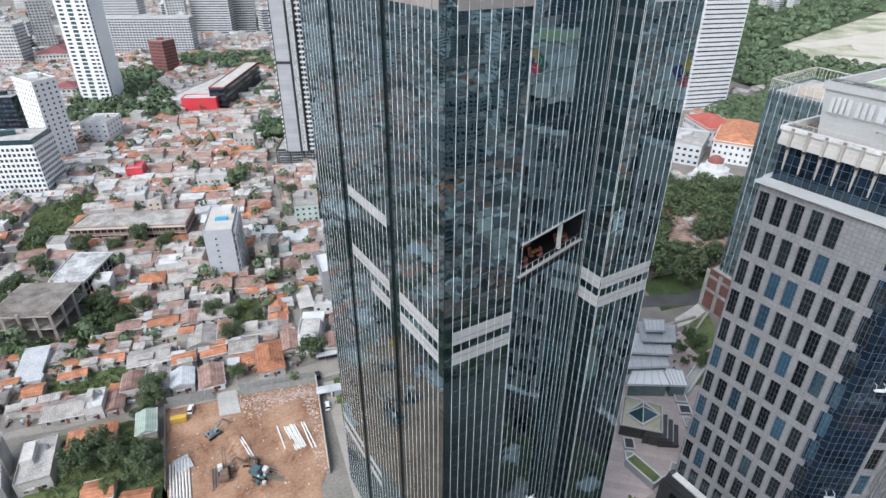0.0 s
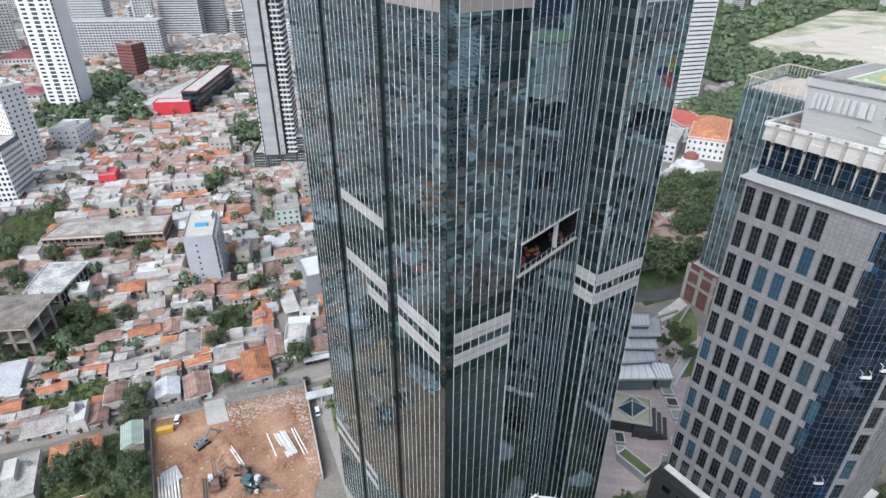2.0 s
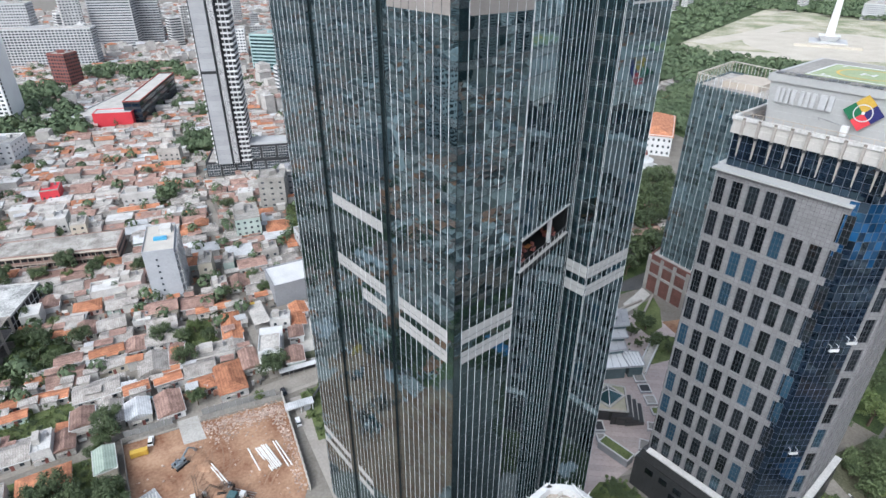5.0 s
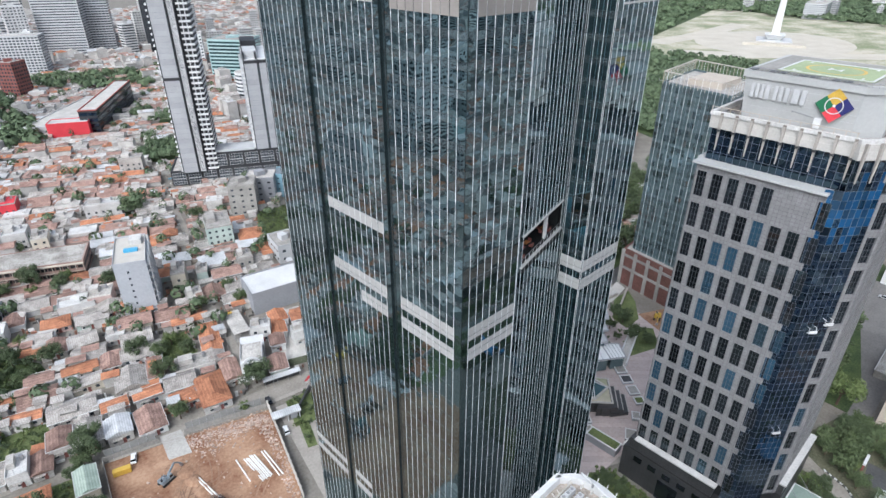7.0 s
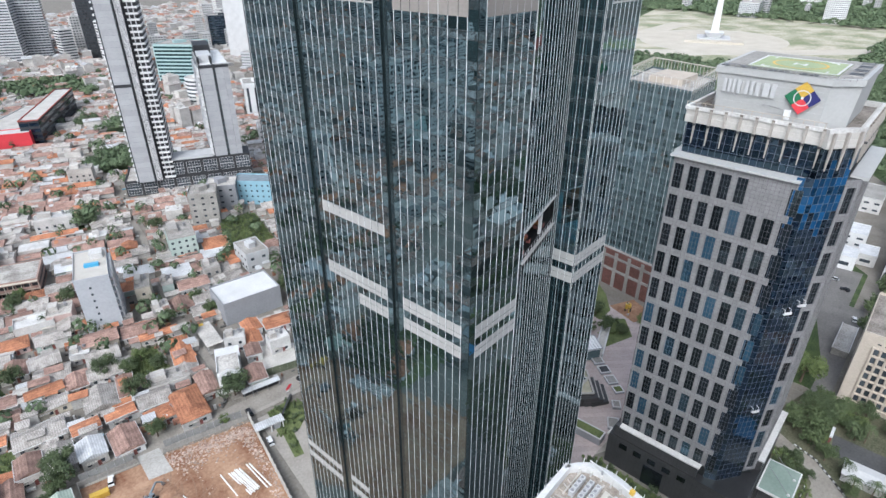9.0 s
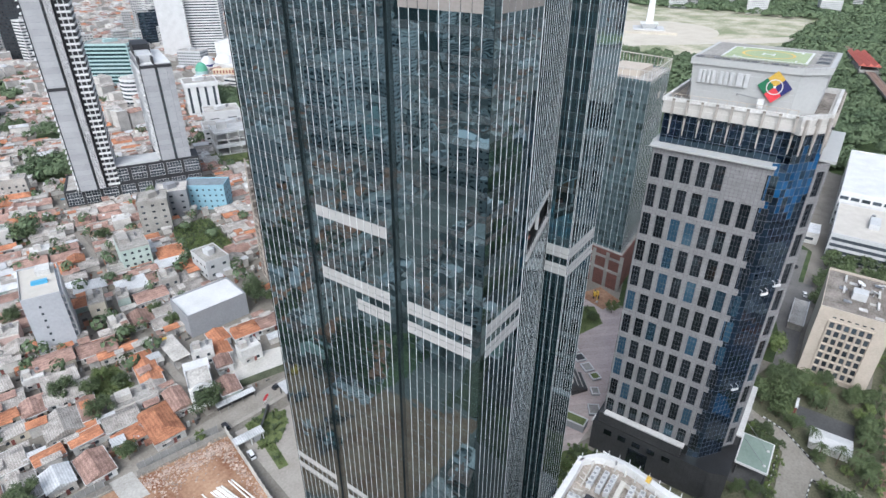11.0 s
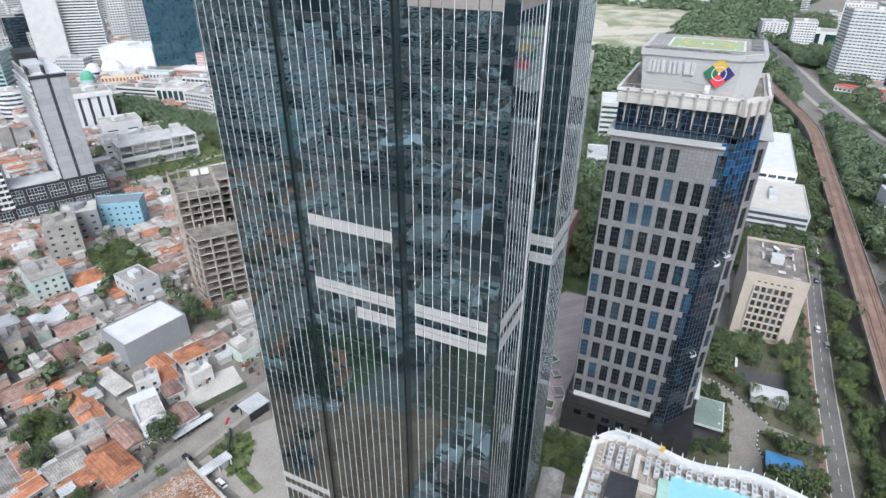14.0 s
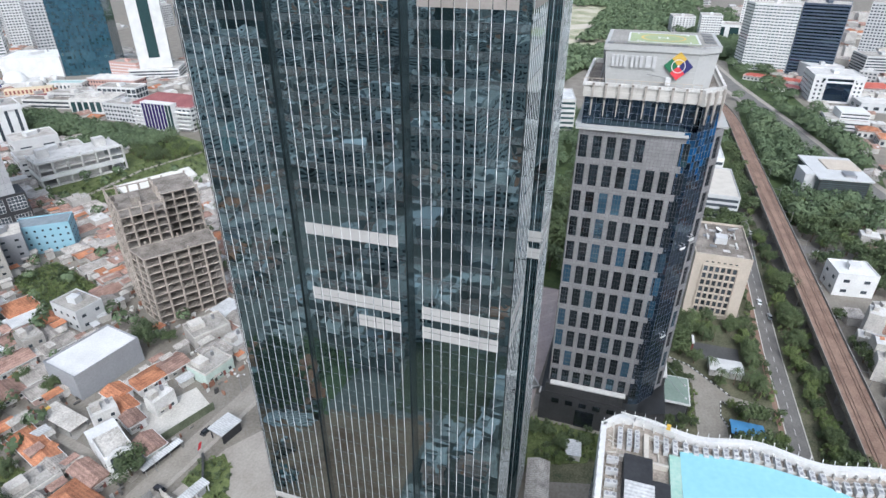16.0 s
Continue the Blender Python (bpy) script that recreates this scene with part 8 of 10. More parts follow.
# ---- park with the monument ----
flat("ground", [(820, 60), (1420, 60), (1500, 640), (800, 480)], 0.1, M_DRYLAWN, "wide dry park lawn", "ground")
ribbon("pavement", [(840, 420), (900, 330), (1000, 220), (1100, 120)], 46, 0.16, M_SANDY, "wide sandy park avenue", "pavement")
flat("pavement", [(1052 + 115 * math.cos(a * 0.2618) * 1.25, 350 + 115 * math.sin(a * 0.2618)) for a in range(24)], 0.15, M_SANDY, "wide sandy ground round the monument", "pavement")
ribbon("pavement", [(900, 480), (1050, 470), (1250, 480)], 40, 0.18, M_SANDY, "sandy park path", "pavement")
mon = thing("obelisk_monument", pose(1052, 350, 0, 0, 0, 20), "tall white obelisk monument on a broad terrace", "monument")
part("terrace", Sheet().box(-45, 45, -45, 45, 0, 3.5), M_SANDY, mon)
part("terrace", Sheet().box(-26, 26, -26, 26, 3.5, 5), M_LIGHTGREY, mon)
part("cup", Sheet().prism([(-9, -9), (9, -9), (9, 9), (-9, 9)], 5, 13, [(-15, -15), (15, -15), (15, 15), (-15, 15)]), M_WHITE, mon)
part("shaft", Sheet().prism([(-6, -6), (6, -6), (6, 6), (-6, 6)], 13, 115, [(-2.4, -2.4), (2.4, -2.4), (2.4, 2.4), (-2.4, 2.4)]), M_WHITE, mon)
part("platform", Sheet().box(-5, 5, -5, 5, 115, 118), M_WHITE, mon)


# ---- houses ----
ROOFS = {"O": M_ORANGE, "R": M_RUST, "G": M_GREYROOF, "Z": M_ZINC, "F": M_FLATROOF, "W": M_WHITE_D, "X": M_RED, "B": M_BLUESHEET, "T": mat("pale_green_sheet", (0.26, 0.33, 0.27), (0.42, 0.48, 0.41), 0.7, 2, 0.2, wave=(0.7, "X"), con=0.12)}
WORDS = {"O": "orange tiled", "R": "rusty red", "G": "grey fibre-cement", "Z": "pale zinc", "F": "flat concrete", "W": "stained white", "X": "bright red", "B": "blue sheet", "T": "pale green sheet"}
h_win = Sheet().box(-0.6, 0.6, -0.05, 0.05, 0, 1.2).mesh("window")
h_win.materials.append(M_FARWIN)
h_door = Sheet().box(-0.5, 0.5, -0.05, 0.05, 0, 2.1).mesh("door")
h_door.materials.append(M_BROWNRED)
tank = Sheet().tube((0, 0, 0.5), (0, 0, 1.9), 0.6, 0.6, 12).box(-0.5, 0.5, -0.5, 0.5, 0, 0.5).mesh("water_tank")
tank.materials.append(M_STEEL)
awn = Sheet().prism([(-1.6, -1.1), (1.6, -1.1), (1.6, 0), (-1.6, 0)], 0, 0.08, [(-1.6, -1.1), (1.6, -1.1), (1.6, 0), (-1.6, 0)]).mesh("awning")
awn.materials.append(M_GREYROOF)


def roof_sheet(s, w, d, h, kind, over=0.45, ox=0.0, oy=0.0, a=0.0, patches=None):
    """Adds a gabled, hipped or lean-to roof over w by d at height h."""
    c, sn = math.cos(a), math.sin(a)
    m = lambda x, y, z: (ox + x * c - y * sn, oy + x * sn + y * c, z)
    W, D = w / 2 + over, d / 2 + over
    if kind == "lean":
        r = d * 0.14
        pts = [(-W, -D, h), (W, -D, h), (W, D, h + r), (-W, D, h + r)]
        s.quad(*(m(x, y, z + 0.1) for x, y, z in pts)).quad(*(m(x, y, z - 0.05) for x, y, z in pts[::-1]))
        return
    along = w >= d
    L, S = (W, D) if along else (D, W)
    r = S * 0.36
    k = L - S * 0.9 if kind == "hip" else L
    k = max(k, 0.2)
    sw = (lambda u, v, z: m(u, v, z)) if along else (lambda u, v, z: m(-v, u, z))
    s.quad(sw(-L, -S, h), sw(L, -S, h), sw(k, 0, h + r), sw(-k, 0, h + r))
    s.quad(sw(L, S, h), sw(-L, S, h), sw(-k, 0, h + r), sw(k, 0, h + r))
    s.tri(sw(L, -S, h), sw(L, S, h), sw(k, 0, h + r))
    s.tri(sw(-L, S, h), sw(-L, -S, h), sw(-k, 0, h + r))
    if kind != "hip" and patches is not None:
        for side in (-1, 1):
            for _ in range(rng.choice((0, 1, 1, 2))):
                u0, v0 = rng.uniform(-L, L * 0.4), rng.uniform(0.0, 0.6)
                u1, v1 = min(L, u0 + rng.uniform(0.9, 3.0)), min(1.0, v0 + rng.uniform(0.25, 0.6))
                c4 = [sw(u, side * S * (1 - v), h + r * v + 0.04) for u, v in ((u0, v0), (u1, v0), (u1, v1), (u0, v1))]
                patches[rng.choice("RGZGOW")].quad(*(c4 if side < 0 else c4[::-1]))
        k2 = k
        a2, b2 = sw(-k2, 0, h + r + 0.03), sw(k2, 0, h + r + 0.03)
        patches["R" if rng.random() < 0.4 else "G"].beam(a2, b2, 0.35, 0.12)
    s.quad(sw(-L, -S, h - 0.06), sw(-L, S, h - 0.06), sw(L, S, h - 0.06), sw(L, -S, h - 0.06))


PITCHED = [(b, math.hypot(q[0] - p[0], q[1] - p[1]), d, h + 0.3, math.atan2(q[1] - p[1], q[0] - p[0]), (M_REDROOF, M_REDROOF, M_MAROON, M_ORANGE, M_ORANGE, M_MAROON, M_MAROON)[i]) for i, (b, (p, q, d, h)) in enumerate(zip(red_rows, RED_ROWS))]
for b, w, d, h, a, m in PITCHED + [(purple, 58, 34, 20.4, math.atan2(-58, 2), M_MAROON), (pink, 55.7, 20, 8.8, math.atan2(-55, 9), M_WHITE_D)] + [(colonial, 26.5, 62, 15.2, math.atan2(-23, 13), M_ORANGE), (colonial_wing, 27.8, 40, 13.2, math.atan2(-12, 25), M_REDROOF)]:
    s = Sheet()
    roof_sheet(s, w, d, h, "hip", 0.8, 0, 0, a)
    part("tiled_roof", s, m, b, "hipped tiled roof")


def house(x, y, w, d, a, h, c, detail=True):
    flat_roof = c in "FWX"
    lab = WORDS[c] + (" roofed town house with pale walls" if not flat_roof else " flat-roofed town house with parapet")
    t = thing("house", pose(x, y, 0, 0, 0, a), lab, "house", "town houses")
    hw = h if flat_roof else max(2.8, h - min(w, d) * 0.26)
    part("wall", Sheet().box(-w / 2, w / 2, -d / 2, d / 2, 0, hw), {"X": M_RED}.get(c, rng.choice(M_WALLS) if not (c == "W" or rng.random() < 0.16) else M_WHITE_D), t)
    if flat_roof:
        s = Sheet().box(-w / 2 + 0.15, w / 2 - 0.15, -d / 2 + 0.15, d / 2 - 0.15, hw, hw + 0.12)
        part("roof", s, ROOFS[c], t)
        p = Sheet()
        for x0, x1, y0, y1 in ((-w / 2, w / 2, -d / 2, -d / 2 + 0.18), (-w / 2, w / 2, d / 2 - 0.18, d / 2), (-w / 2, -w / 2 + 0.18, -d / 2 + 0.18, d / 2 - 0.18), (w / 2 - 0.18, w / 2, -d / 2 + 0.18, d / 2 - 0.18)):
            p.box(x0, x1, y0, y1, hw, hw + 0.8)
        part("parapet", p, M_WHITE_D if c == "W" else M_WALL, t)
        if detail:
            part("water_tank", tank, None, t, at=pose(w * 0.25, d * 0.2, hw + 0.12))
            part("roof_hut", Sheet().box(-w * 0.4, -w * 0.05, -d * 0.1, d * 0.35, hw + 0.12, hw + 2.3), M_WALL, t)
    else:
        s = Sheet()
        roof_sheet(s, w, d, hw, "lean" if c in "BZ" and rng.random() < 0.5 else ("hip" if c == "O" and min(w, d) > 7 else "gable"))
        part("roof", s, ROOFS[c], t)
        if rng.random() < 0.45:
            for sy in (-1, 1):
                part("fascia", Sheet().beam((-w / 2 - 0.45, sy * (d / 2 + 0.47), hw + 0.02), (w / 2 + 0.45, sy * (d / 2 + 0.47), hw + 0.02), 0.12, 0.3), M_WHITE, t)
            for sx in (-1, 1):
                part("fascia", Sheet().beam((sx * (w / 2 + 0.47), -d / 2 - 0.45, hw + 0.02), (sx * (w / 2 + 0.47), d / 2 + 0.45, hw + 0.02), 0.12, 0.3), M_WHITE, t)
    if detail:
        n = max(1, int(w / 3.2))
        for lv in range(max(1, int(hw / 3.1))):
            for i in range(n):
                part("window", h_win, None, t, at=pose(-w / 2 + (i + 0.5) * w / n, -d / 2 - 0.02, 1.0 + lv * 3.1))
        part("door", h_door, None, t, at=pose(w * 0.12, -d / 2 - 0.03, 0.05))
        part("awning", awn, None, t, at=pose(-w * 0.15, -d / 2, 2.5))
    return t


def inside(x, y, ring):
    c = False
    for (x0, y0), (x1, y1) in zip(ring, ring[1:] + ring[:1]):
        if (y0 > y) != (y1 > y) and x < (x1 - x0) * (y - y0) / (y1 - y0) + x0:
            c = not c
    return c


# houses told apart one by one: place, width, depth, turn, height, roof
STREET_HOUSES = [
    (29.7, 181.9, 9.4, 17.5, -11, 6, "O"), (21, 185.1, 9, 7.2, -8, 5, "O"), (23.1, 194.7, 10.5, 9.5, -14, 5.5, "G"), (11.8, 195.4, 8.8, 5, -9, 5, "O"), (8.2, 182.5, 8.2, 12, -8, 5, "R"),
    (1.4, 197.3, 7.9, 5.7, -8, 5, "O"), (-1, 185.2, 7.4, 9, -10, 6, "Z"), (-8.8, 189, 7.4, 11, -10, 6, "G"), (-16.6, 191.5, 6.8, 9, -11, 6.5, "R"), (-9.7, 206.1, 14.4, 9.5, -11, 5, "G"),
    (-1.8, 226.9, 11.5, 5.1, -10, 5, "O"), (10.2, 207.8, 10.4, 12, -13, 6, "G"), (3.6, 235.4, 11.3, 10, -16, 5, "G"), (-34.6, 217.1, 7.5, 4.9, -8, 4, "O"),
]
ALLEY_HOUSES = [
    (-23.8, 213, 12.1, 5.4, -16, 4, "O"), (-35.2, 209.5, 9, 4, -11, 4, "O"), (-24.9, 223, 9, 5.3, -14, 4, "O"), (41.6, 230.8, 14.1, 5, -15, 4.5, "O"), (42, 211.8, 7.2, 24, -17, 4.5, "O"),
    (-13.3, 252.1, 11.8, 5, -18, 4, "O"), (-1, 267.2, 10.6, 9.1, -12, 5, "O"), (-3.2, 218.2, 12.5, 6.2, -9, 5, "G"), (-14.2, 231, 9, 7, -16, 5, "R"), (10.6, 261, 9.5, 9, -20, 5, "G"),
    (15, 240.5, 7, 6, -20, 4, "W"), (18.8, 207.6, 5, 12, -15, 5, "R"), (54, 178.2, 6.5, 9, -20, 5.5, "R"), (70.5, 257.5, 13, 10, -15, 6, "R"),
]
LANE_HOUSES = [
    (61.6, 263.9, 5, 9, -22, 6, "F"), (50.4, 262.4, 6.2, 12, -22, 11, "F"), (85, 296, 13, 20, -18, 13, "F"), (98.5, 287.3, 12.5, 14, -20, 7, "O"), (59.5, 201.5, 8, 6, -30, 6.5, "W"),
    (86.7, 438.2, 14.7, 10, -27, 12, "F"), (82.8, 425.5, 13.5, 9, -27, 7, "O"), (49.6, 374.4, 19, 9, -22, 9, "W"), (45, 362.6, 22, 7, -18, 5, "O"), (14, 294.1, 12.7, 11, -26, 5, "G"),
    (19.5, 275, 9.5, 10, -22, 6, "F"), (8.4, 415, 10.1, 14, -16, 9, "X"), (3.8, 365, 11, 12, -18, 9, "W"), (12, 348, 7.5, 11, -16, 10, "F"),
]
UPPER_HOUSES = [
    (96, 270, 7.5, 9, -19, 5, "O"), (80, 202.1, 12, 9, -18, 5, "O"), (92, 184, 12.5, 11, -14, 5, "F"), (110, 199, 15, 12, -30, 6, "F"), (71, 188.5, 8, 6, -14, 6, "W"),
    (-38.2, 191.2, 12.4, 10, -13, 4.5, "G"), (-28.8, 187.8, 5.6, 9.6, -12, 5, "W"), (-23, 186.2, 5.4, 9, -12, 4.5, "R"), (-31, 172.6, 14, 8.4, -9, 5, "O"), (-15, 167.5, 5.6, 10, -8, 6.5, "T"),
    (-45.6, 168.5, 9.5, 18, -8, 4.5, "F"), (-30.5, 148, 8, 7, -14, 5, "O"), (-21.5, 140, 8, 5, -18, 4, "O"), (-47.6, 221, 8, 16, -14, 6, "Z"),
]
CORNER_HOUSES = [
    (-47.6, 207, 6, 6, -14, 4, "O"), (70, 207, 7, 8, -14, 5, "O"), (39.2, 187.5, 6, 12, -14, 5, "R"), (38.4, 199.8, 7.4, 8, -14, 4.5, "G"), (61.2, 191.6, 5.6, 7, -22, 5, "R"),
    (66, 199.4, 6, 8, -20, 4.5, "O"), (89, 199, 9, 9, -16, 4.5, "R"), (101, 190, 9, 8, -20, 4.5, "G"),
]
houses = STREET_HOUSES + ALLEY_HOUSES + LANE_HOUSES + UPPER_HOUSES + CORNER_HOUSES
OWNED = list(houses)
CLEAR = [[(-50, 140), (-12, 134), (-12, 178), (-50, 182)], [(56, 176), (78, 170), (84, 185), (70, 214), (50, 226), (46, 205)], [(40, 174), (58, 172), (60, 200), (46, 202)], [(22, 211), (35, 207), (38, 228), (26, 228)], [(-44, 200), (-18, 198), (-18, 208), (-43, 213)], [(101, 280), (124, 268), (138, 312), (118, 318)],
         [(-60, 320), (-36, 336), (-16, 400), (-50, 390)], [(40, 186), (56, 176), (58, 196), (44, 198)], [(-75, 235), (-10, 228), (-12, 246), (-50, 300), (-80, 290)],
         [(90, 235), (62, 215), (92, 206), (112, 190), (100, 240)], [(200, 340), (300, 300), (330, 400), (200, 400)],
         [(288, 540), (300, 570), (334, 548), (330, 480), (330, 440), (322, 385), (286, 400), (292, 470)], [(440, -92), (520, -80), (640, -62), (650, -90), (600, -118), (520, -112), (440, -118)], [(96, 468), (112, 440), (138, 448), (140, 474), (116, 480)], [(140, 545), (160, 530), (172, 552), (152, 568)], [(640, -70), (760, -50), (760, -72), (700, -72), (650, -90)], [(850, -40), (960, -30), (970, -110), (810, -140), (810, -70)]]


def near_road(x, y, line, r):
    for (x0, y0), (x1, y1) in zip(line, line[1:]):
        dx, dy = x1 - x0, y1 - y0
        t = max(0, min(1, ((x - x0) * dx + (y - y0) * dy) / (dx * dx + dy * dy)))
        if math.hypot(x - x0 - t * dx, y - y0 - t * dy) < r:
            return True
    return False


rest = {k: Sheet() for k in ROOFS}
patch = {k: Sheet() for k in ROOFS}
clutter = Sheet()
walls = Sheet()


def plain_house(x, y, w, d, a, h, c):
    """A house of the joined rest."""
    a = math.radians(a)
    flat_roof = c in "FWX"
    hw = h if flat_roof else max(2.8, h - min(w, d) * 0.26)
    walls.prism(rot_ring(x, y, w, d, a), 0, hw + (0.5 if flat_roof else 0))
    if flat_roof:
        rest[c].prism(rot_ring(x, y, w * 0.95, d * 0.95, a), hw, hw + 0.53)
        if rng.random() < 0.5:
            walls.prism(rot_ring(x + rng.uniform(-1, 1), y + 1, w * 0.35, d * 0.3, a), hw, hw + 2.4)
        for _ in range(rng.choice((1, 2, 3, 4))):
            px, py = x + rng.uniform(-0.38, 0.38) * w, y + rng.uniform(-0.38, 0.38) * d
            clutter.prism(rot_ring(px, py, rng.uniform(0.4, 1.6), rng.uniform(0.3, 1.0), a), hw + 0.5, hw + 0.5 + rng.uniform(0.3, 1.3))
    else:
        roof_sheet(rest[c], w, d, hw, "hip" if rng.random() < 0.12 else "gable", 0.4, x, y, a, patch)


def free(x, y, r):
    for o in OWNED:
        c, s = math.cos(math.radians(o[4])), math.sin(math.radians(o[4]))
        dx, dy = x - o[0], y - o[1]
        if abs(dx * c + dy * s) < o[2] / 2 + r * 0.75 and abs(dy * c - dx * s) < o[3] / 2 + r * 0.75:
            return False
    for ring in KEEP + CLEAR:
        if any(inside(x + dx, y + dy, ring) for dx in (-r, 0, r) for dy in (-r, 0, r)):
            return False
    return not (near_road(x, y, STREET, 7.0) or near_road(x, y, LANE, 3.6) or near_road(x, y, WEST, 4.5) or near_road(x, y, AVENUE, 14))


for o in OWNED:
    house(*o)
count = 0
v = 8.0
while v < 900:
    deep = rng.uniform(7.5, 11)
    u = -190.0
    while u < 330:
        w = rng.uniform(7, 14.5)
        a = -12 - min(12, v / 22) + rng.gauss(0, 2)
        ang = math.radians(-12)
        x, y = u + w / 2 - v * 0.06, 186 + v + deep / 2 - (u + 10) * 0.21
        u += w + rng.choice((-0.3, 0.0, 0.1, 1.0))
        if rng.random() < 0.07 or not free(x, y, min(w, deep) * 0.36) or (y > 520 and 330 > x > 290):
            continue
        c = rng.choices("OORRRRRRGGGGGZFFWG", k=1)[0]
        h = rng.choices((3.3, 3.9, 4.6, 5.6, 7.2, 10.0), (5, 7, 6, 3, 1.3, 0.4))[0]
        w2, d2 = w * rng.uniform(0.9, 1.04), deep * rng.uniform(0.88, 1.06)
        if count < 225 and y < 330 and -70 < x < 140:
            house(x, y, w2, d2, a, h, c, detail=y < 272)
            count += 1
        else:
            plain_house(x, y, w2, d2, a, h, c)
    v += deep + (1.5 if int(v / 10) % 3 == 0 else -0.2)
KEEP += [[(-133, 295), (-97, 295), (-97, 330), (-133, 330)], [(-221, 198), (-190, 198), (-190, 234), (-221, 234)], [(-182, 95), (-112, 95), (-112, 162), (-182, 162)], [(-238, 316), (-200, 316), (-200, 374), (-238, 374)], [(-151, 224), (-116, 224), (-116, 252), (-151, 252)]]
PLOT = [(-66, 78), (-27, 80), (-25, 112), (-64, 116)]
KEEP.append(PLOT)
# the town behind and beside the camera, met only in reflections, and the far quarters
for x0, x1, y0, y1, step, dense in ((-110, -44, 100, 178, 10.5, 0.95), (-420, -110, -40, 180, 11.5, 0.85), (-110, -52, -40, 100, 11.5, 0.85), (-52, 6, -40, 78, 10.5, 0.95), (-25, 16, 80, 95, 9, 0.9), (-700, -200, 180, 520, 13, 0.8), (30, 110, -220, -60, 12, 0.8), (-200, 40, -260, -40, 12.5, 0.8), (130, 340, -230, -78, 12, 0.75), (118, 212, -78, -54, 9.5, 0.95),
                                    (340, 760, -330, -110, 15, 0.6), (330, 620, 420, 900, 15, 0.5), (200, 330, 520, 900, 14, 0.75), (760, 1500, -420, -140, 18, 0.5), (-250, 340, 900, 1500, 17, 0.6), (200, 800, 900, 1600, 18, 0.6), (350, 700, 250, 420, 17, 0.3), (-1400, -700, -100, 1300, 20, 0.7), (-700, -195, 520, 1300, 17, 0.7), (300, 1000, -900, -330, 19, 0.6)):
    y = y0
    while y < y1:
        x = x0
        while x < x1:
            px, py = x + rng.gauss(0, step * 0.1), y + rng.gauss(0, step * 0.1)
            if rng.random() < dense and free(px, py, step * 0.4) and not (3 < px < 50 and -44 < py < 54) and not (-30 < px < 45 and 95 < py < 180):
                k = step / 11.5
                plain_house(px, py, rng.uniform(7, 10.5) * k, rng.uniform(7, 10.5) * k, rng.choice((-12, -14, 0, 4)) + rng.gauss(0, 3), rng.choice((4, 5, 6, 7, 9, 13) if px < 330 or px > 760 else (4, 4, 5, 6, 7)) * (1 if step < 14 or 330 < px < 760 else 1.3), rng.choices("ORRRGGGZFFWWR", k=1)[0])
            x += step
        y += step
# lean-tos, awnings and sheds in the gaps
for _ in range(1500):
    y = 186 + 420 * rng.random() ** 1.25
    x = rng.uniform(-110, 190)
    y -= (x + 10) * 0.2
    if any(inside(x, y, k) for k in KEEP + CLEAR) or near_road(x, y, STREET, 5.5) or near_road(x, y, WEST, 3) or near_road(x, y, LANE, 2.2) or y < 178:
        continue
    w, d, h, a = rng.uniform(2.4, 6.5), rng.uniform(1.8, 3.4), rng.choice((2.4, 2.8, 3.2, 3.6, 4.4)), math.radians(rng.gauss(-16, 4))
    c = rng.choice("GGGZRRRFO")
    walls.prism(rot_ring(x, y, w * 0.9, d * 0.9, a), 0, h)
    roof_sheet(rest[c], w, d, h + 0.1, "lean", 0.25, x, y, a)
bits = {k: Sheet() for k in ("pale", "dark", "rust", "blue")}
for _ in range(5200):
    y = 182 + 330 * rng.random() ** 1.5
    x = rng.uniform(-95, 150)
    y -= (x + 10) * 0.2
    if y < 172 or any(inside(x, y, k) for k in KEEP + CLEAR) or near_road(x, y, STREET, 5.0) or near_road(x, y, WEST, 3):
        continue
    s = bits[rng.choices(("pale", "dark", "rust", "blue"), (2.5, 3, 4, 0.08))[0]]
    s.prism(rot_ring(x, y, rng.uniform(0.3, 2.4), rng.uniform(0.25, 0.9), math.radians(rng.choice((-16, -16, 74)))), 0, rng.choice((0.4, 0.6, 0.9, 1.4, 2.2)))
for k, c0, c1 in (("pale", (0.40, 0.39, 0.37), (0.66, 0.65, 0.63)), ("dark", (0.05, 0.048, 0.045), (0.13, 0.125, 0.12)), ("rust", (0.18, 0.085, 0.06), (0.36, 0.19, 0.13)), ("blue", (0.10, 0.24, 0.34), (0.20, 0.36, 0.46))):
    tagged(part("yard_clutter", bits[k], mat(k + "_clutter", c0, c1, 0.8, 2, 0, vary=0.35, island=True)), k + " boxes, tanks and scrap among the houses", "clutter", kind="stuff")
tagged(part("house_walls", walls, mat("far_wall", (0.31, 0.295, 0.275), (0.56, 0.54, 0.51), 0.9, 1.5, 0, vary=0.25, island=True)), "walls of the far crowded town houses", "houses", kind="stuff")
for k, s in rest.items():
    if s.v:
        m = ROOFS[k].copy()
        m.name = "far_" + m.name
        tagged(part("house_roofs", s, m), WORDS[k] + " roofs of the far crowded town", "roofs", kind="stuff")
        if patch[k].v:
            tagged(part("roof_patches", patch[k], m), WORDS[k] + " patches and ridges on the town roofs", "roof patches", kind="stuff")
tagged(part("roof_clutter", clutter, bpy.data.materials["far_wall"]), "tanks, boxes and sheds on the flat town roofs", "roof clutter", kind="stuff")

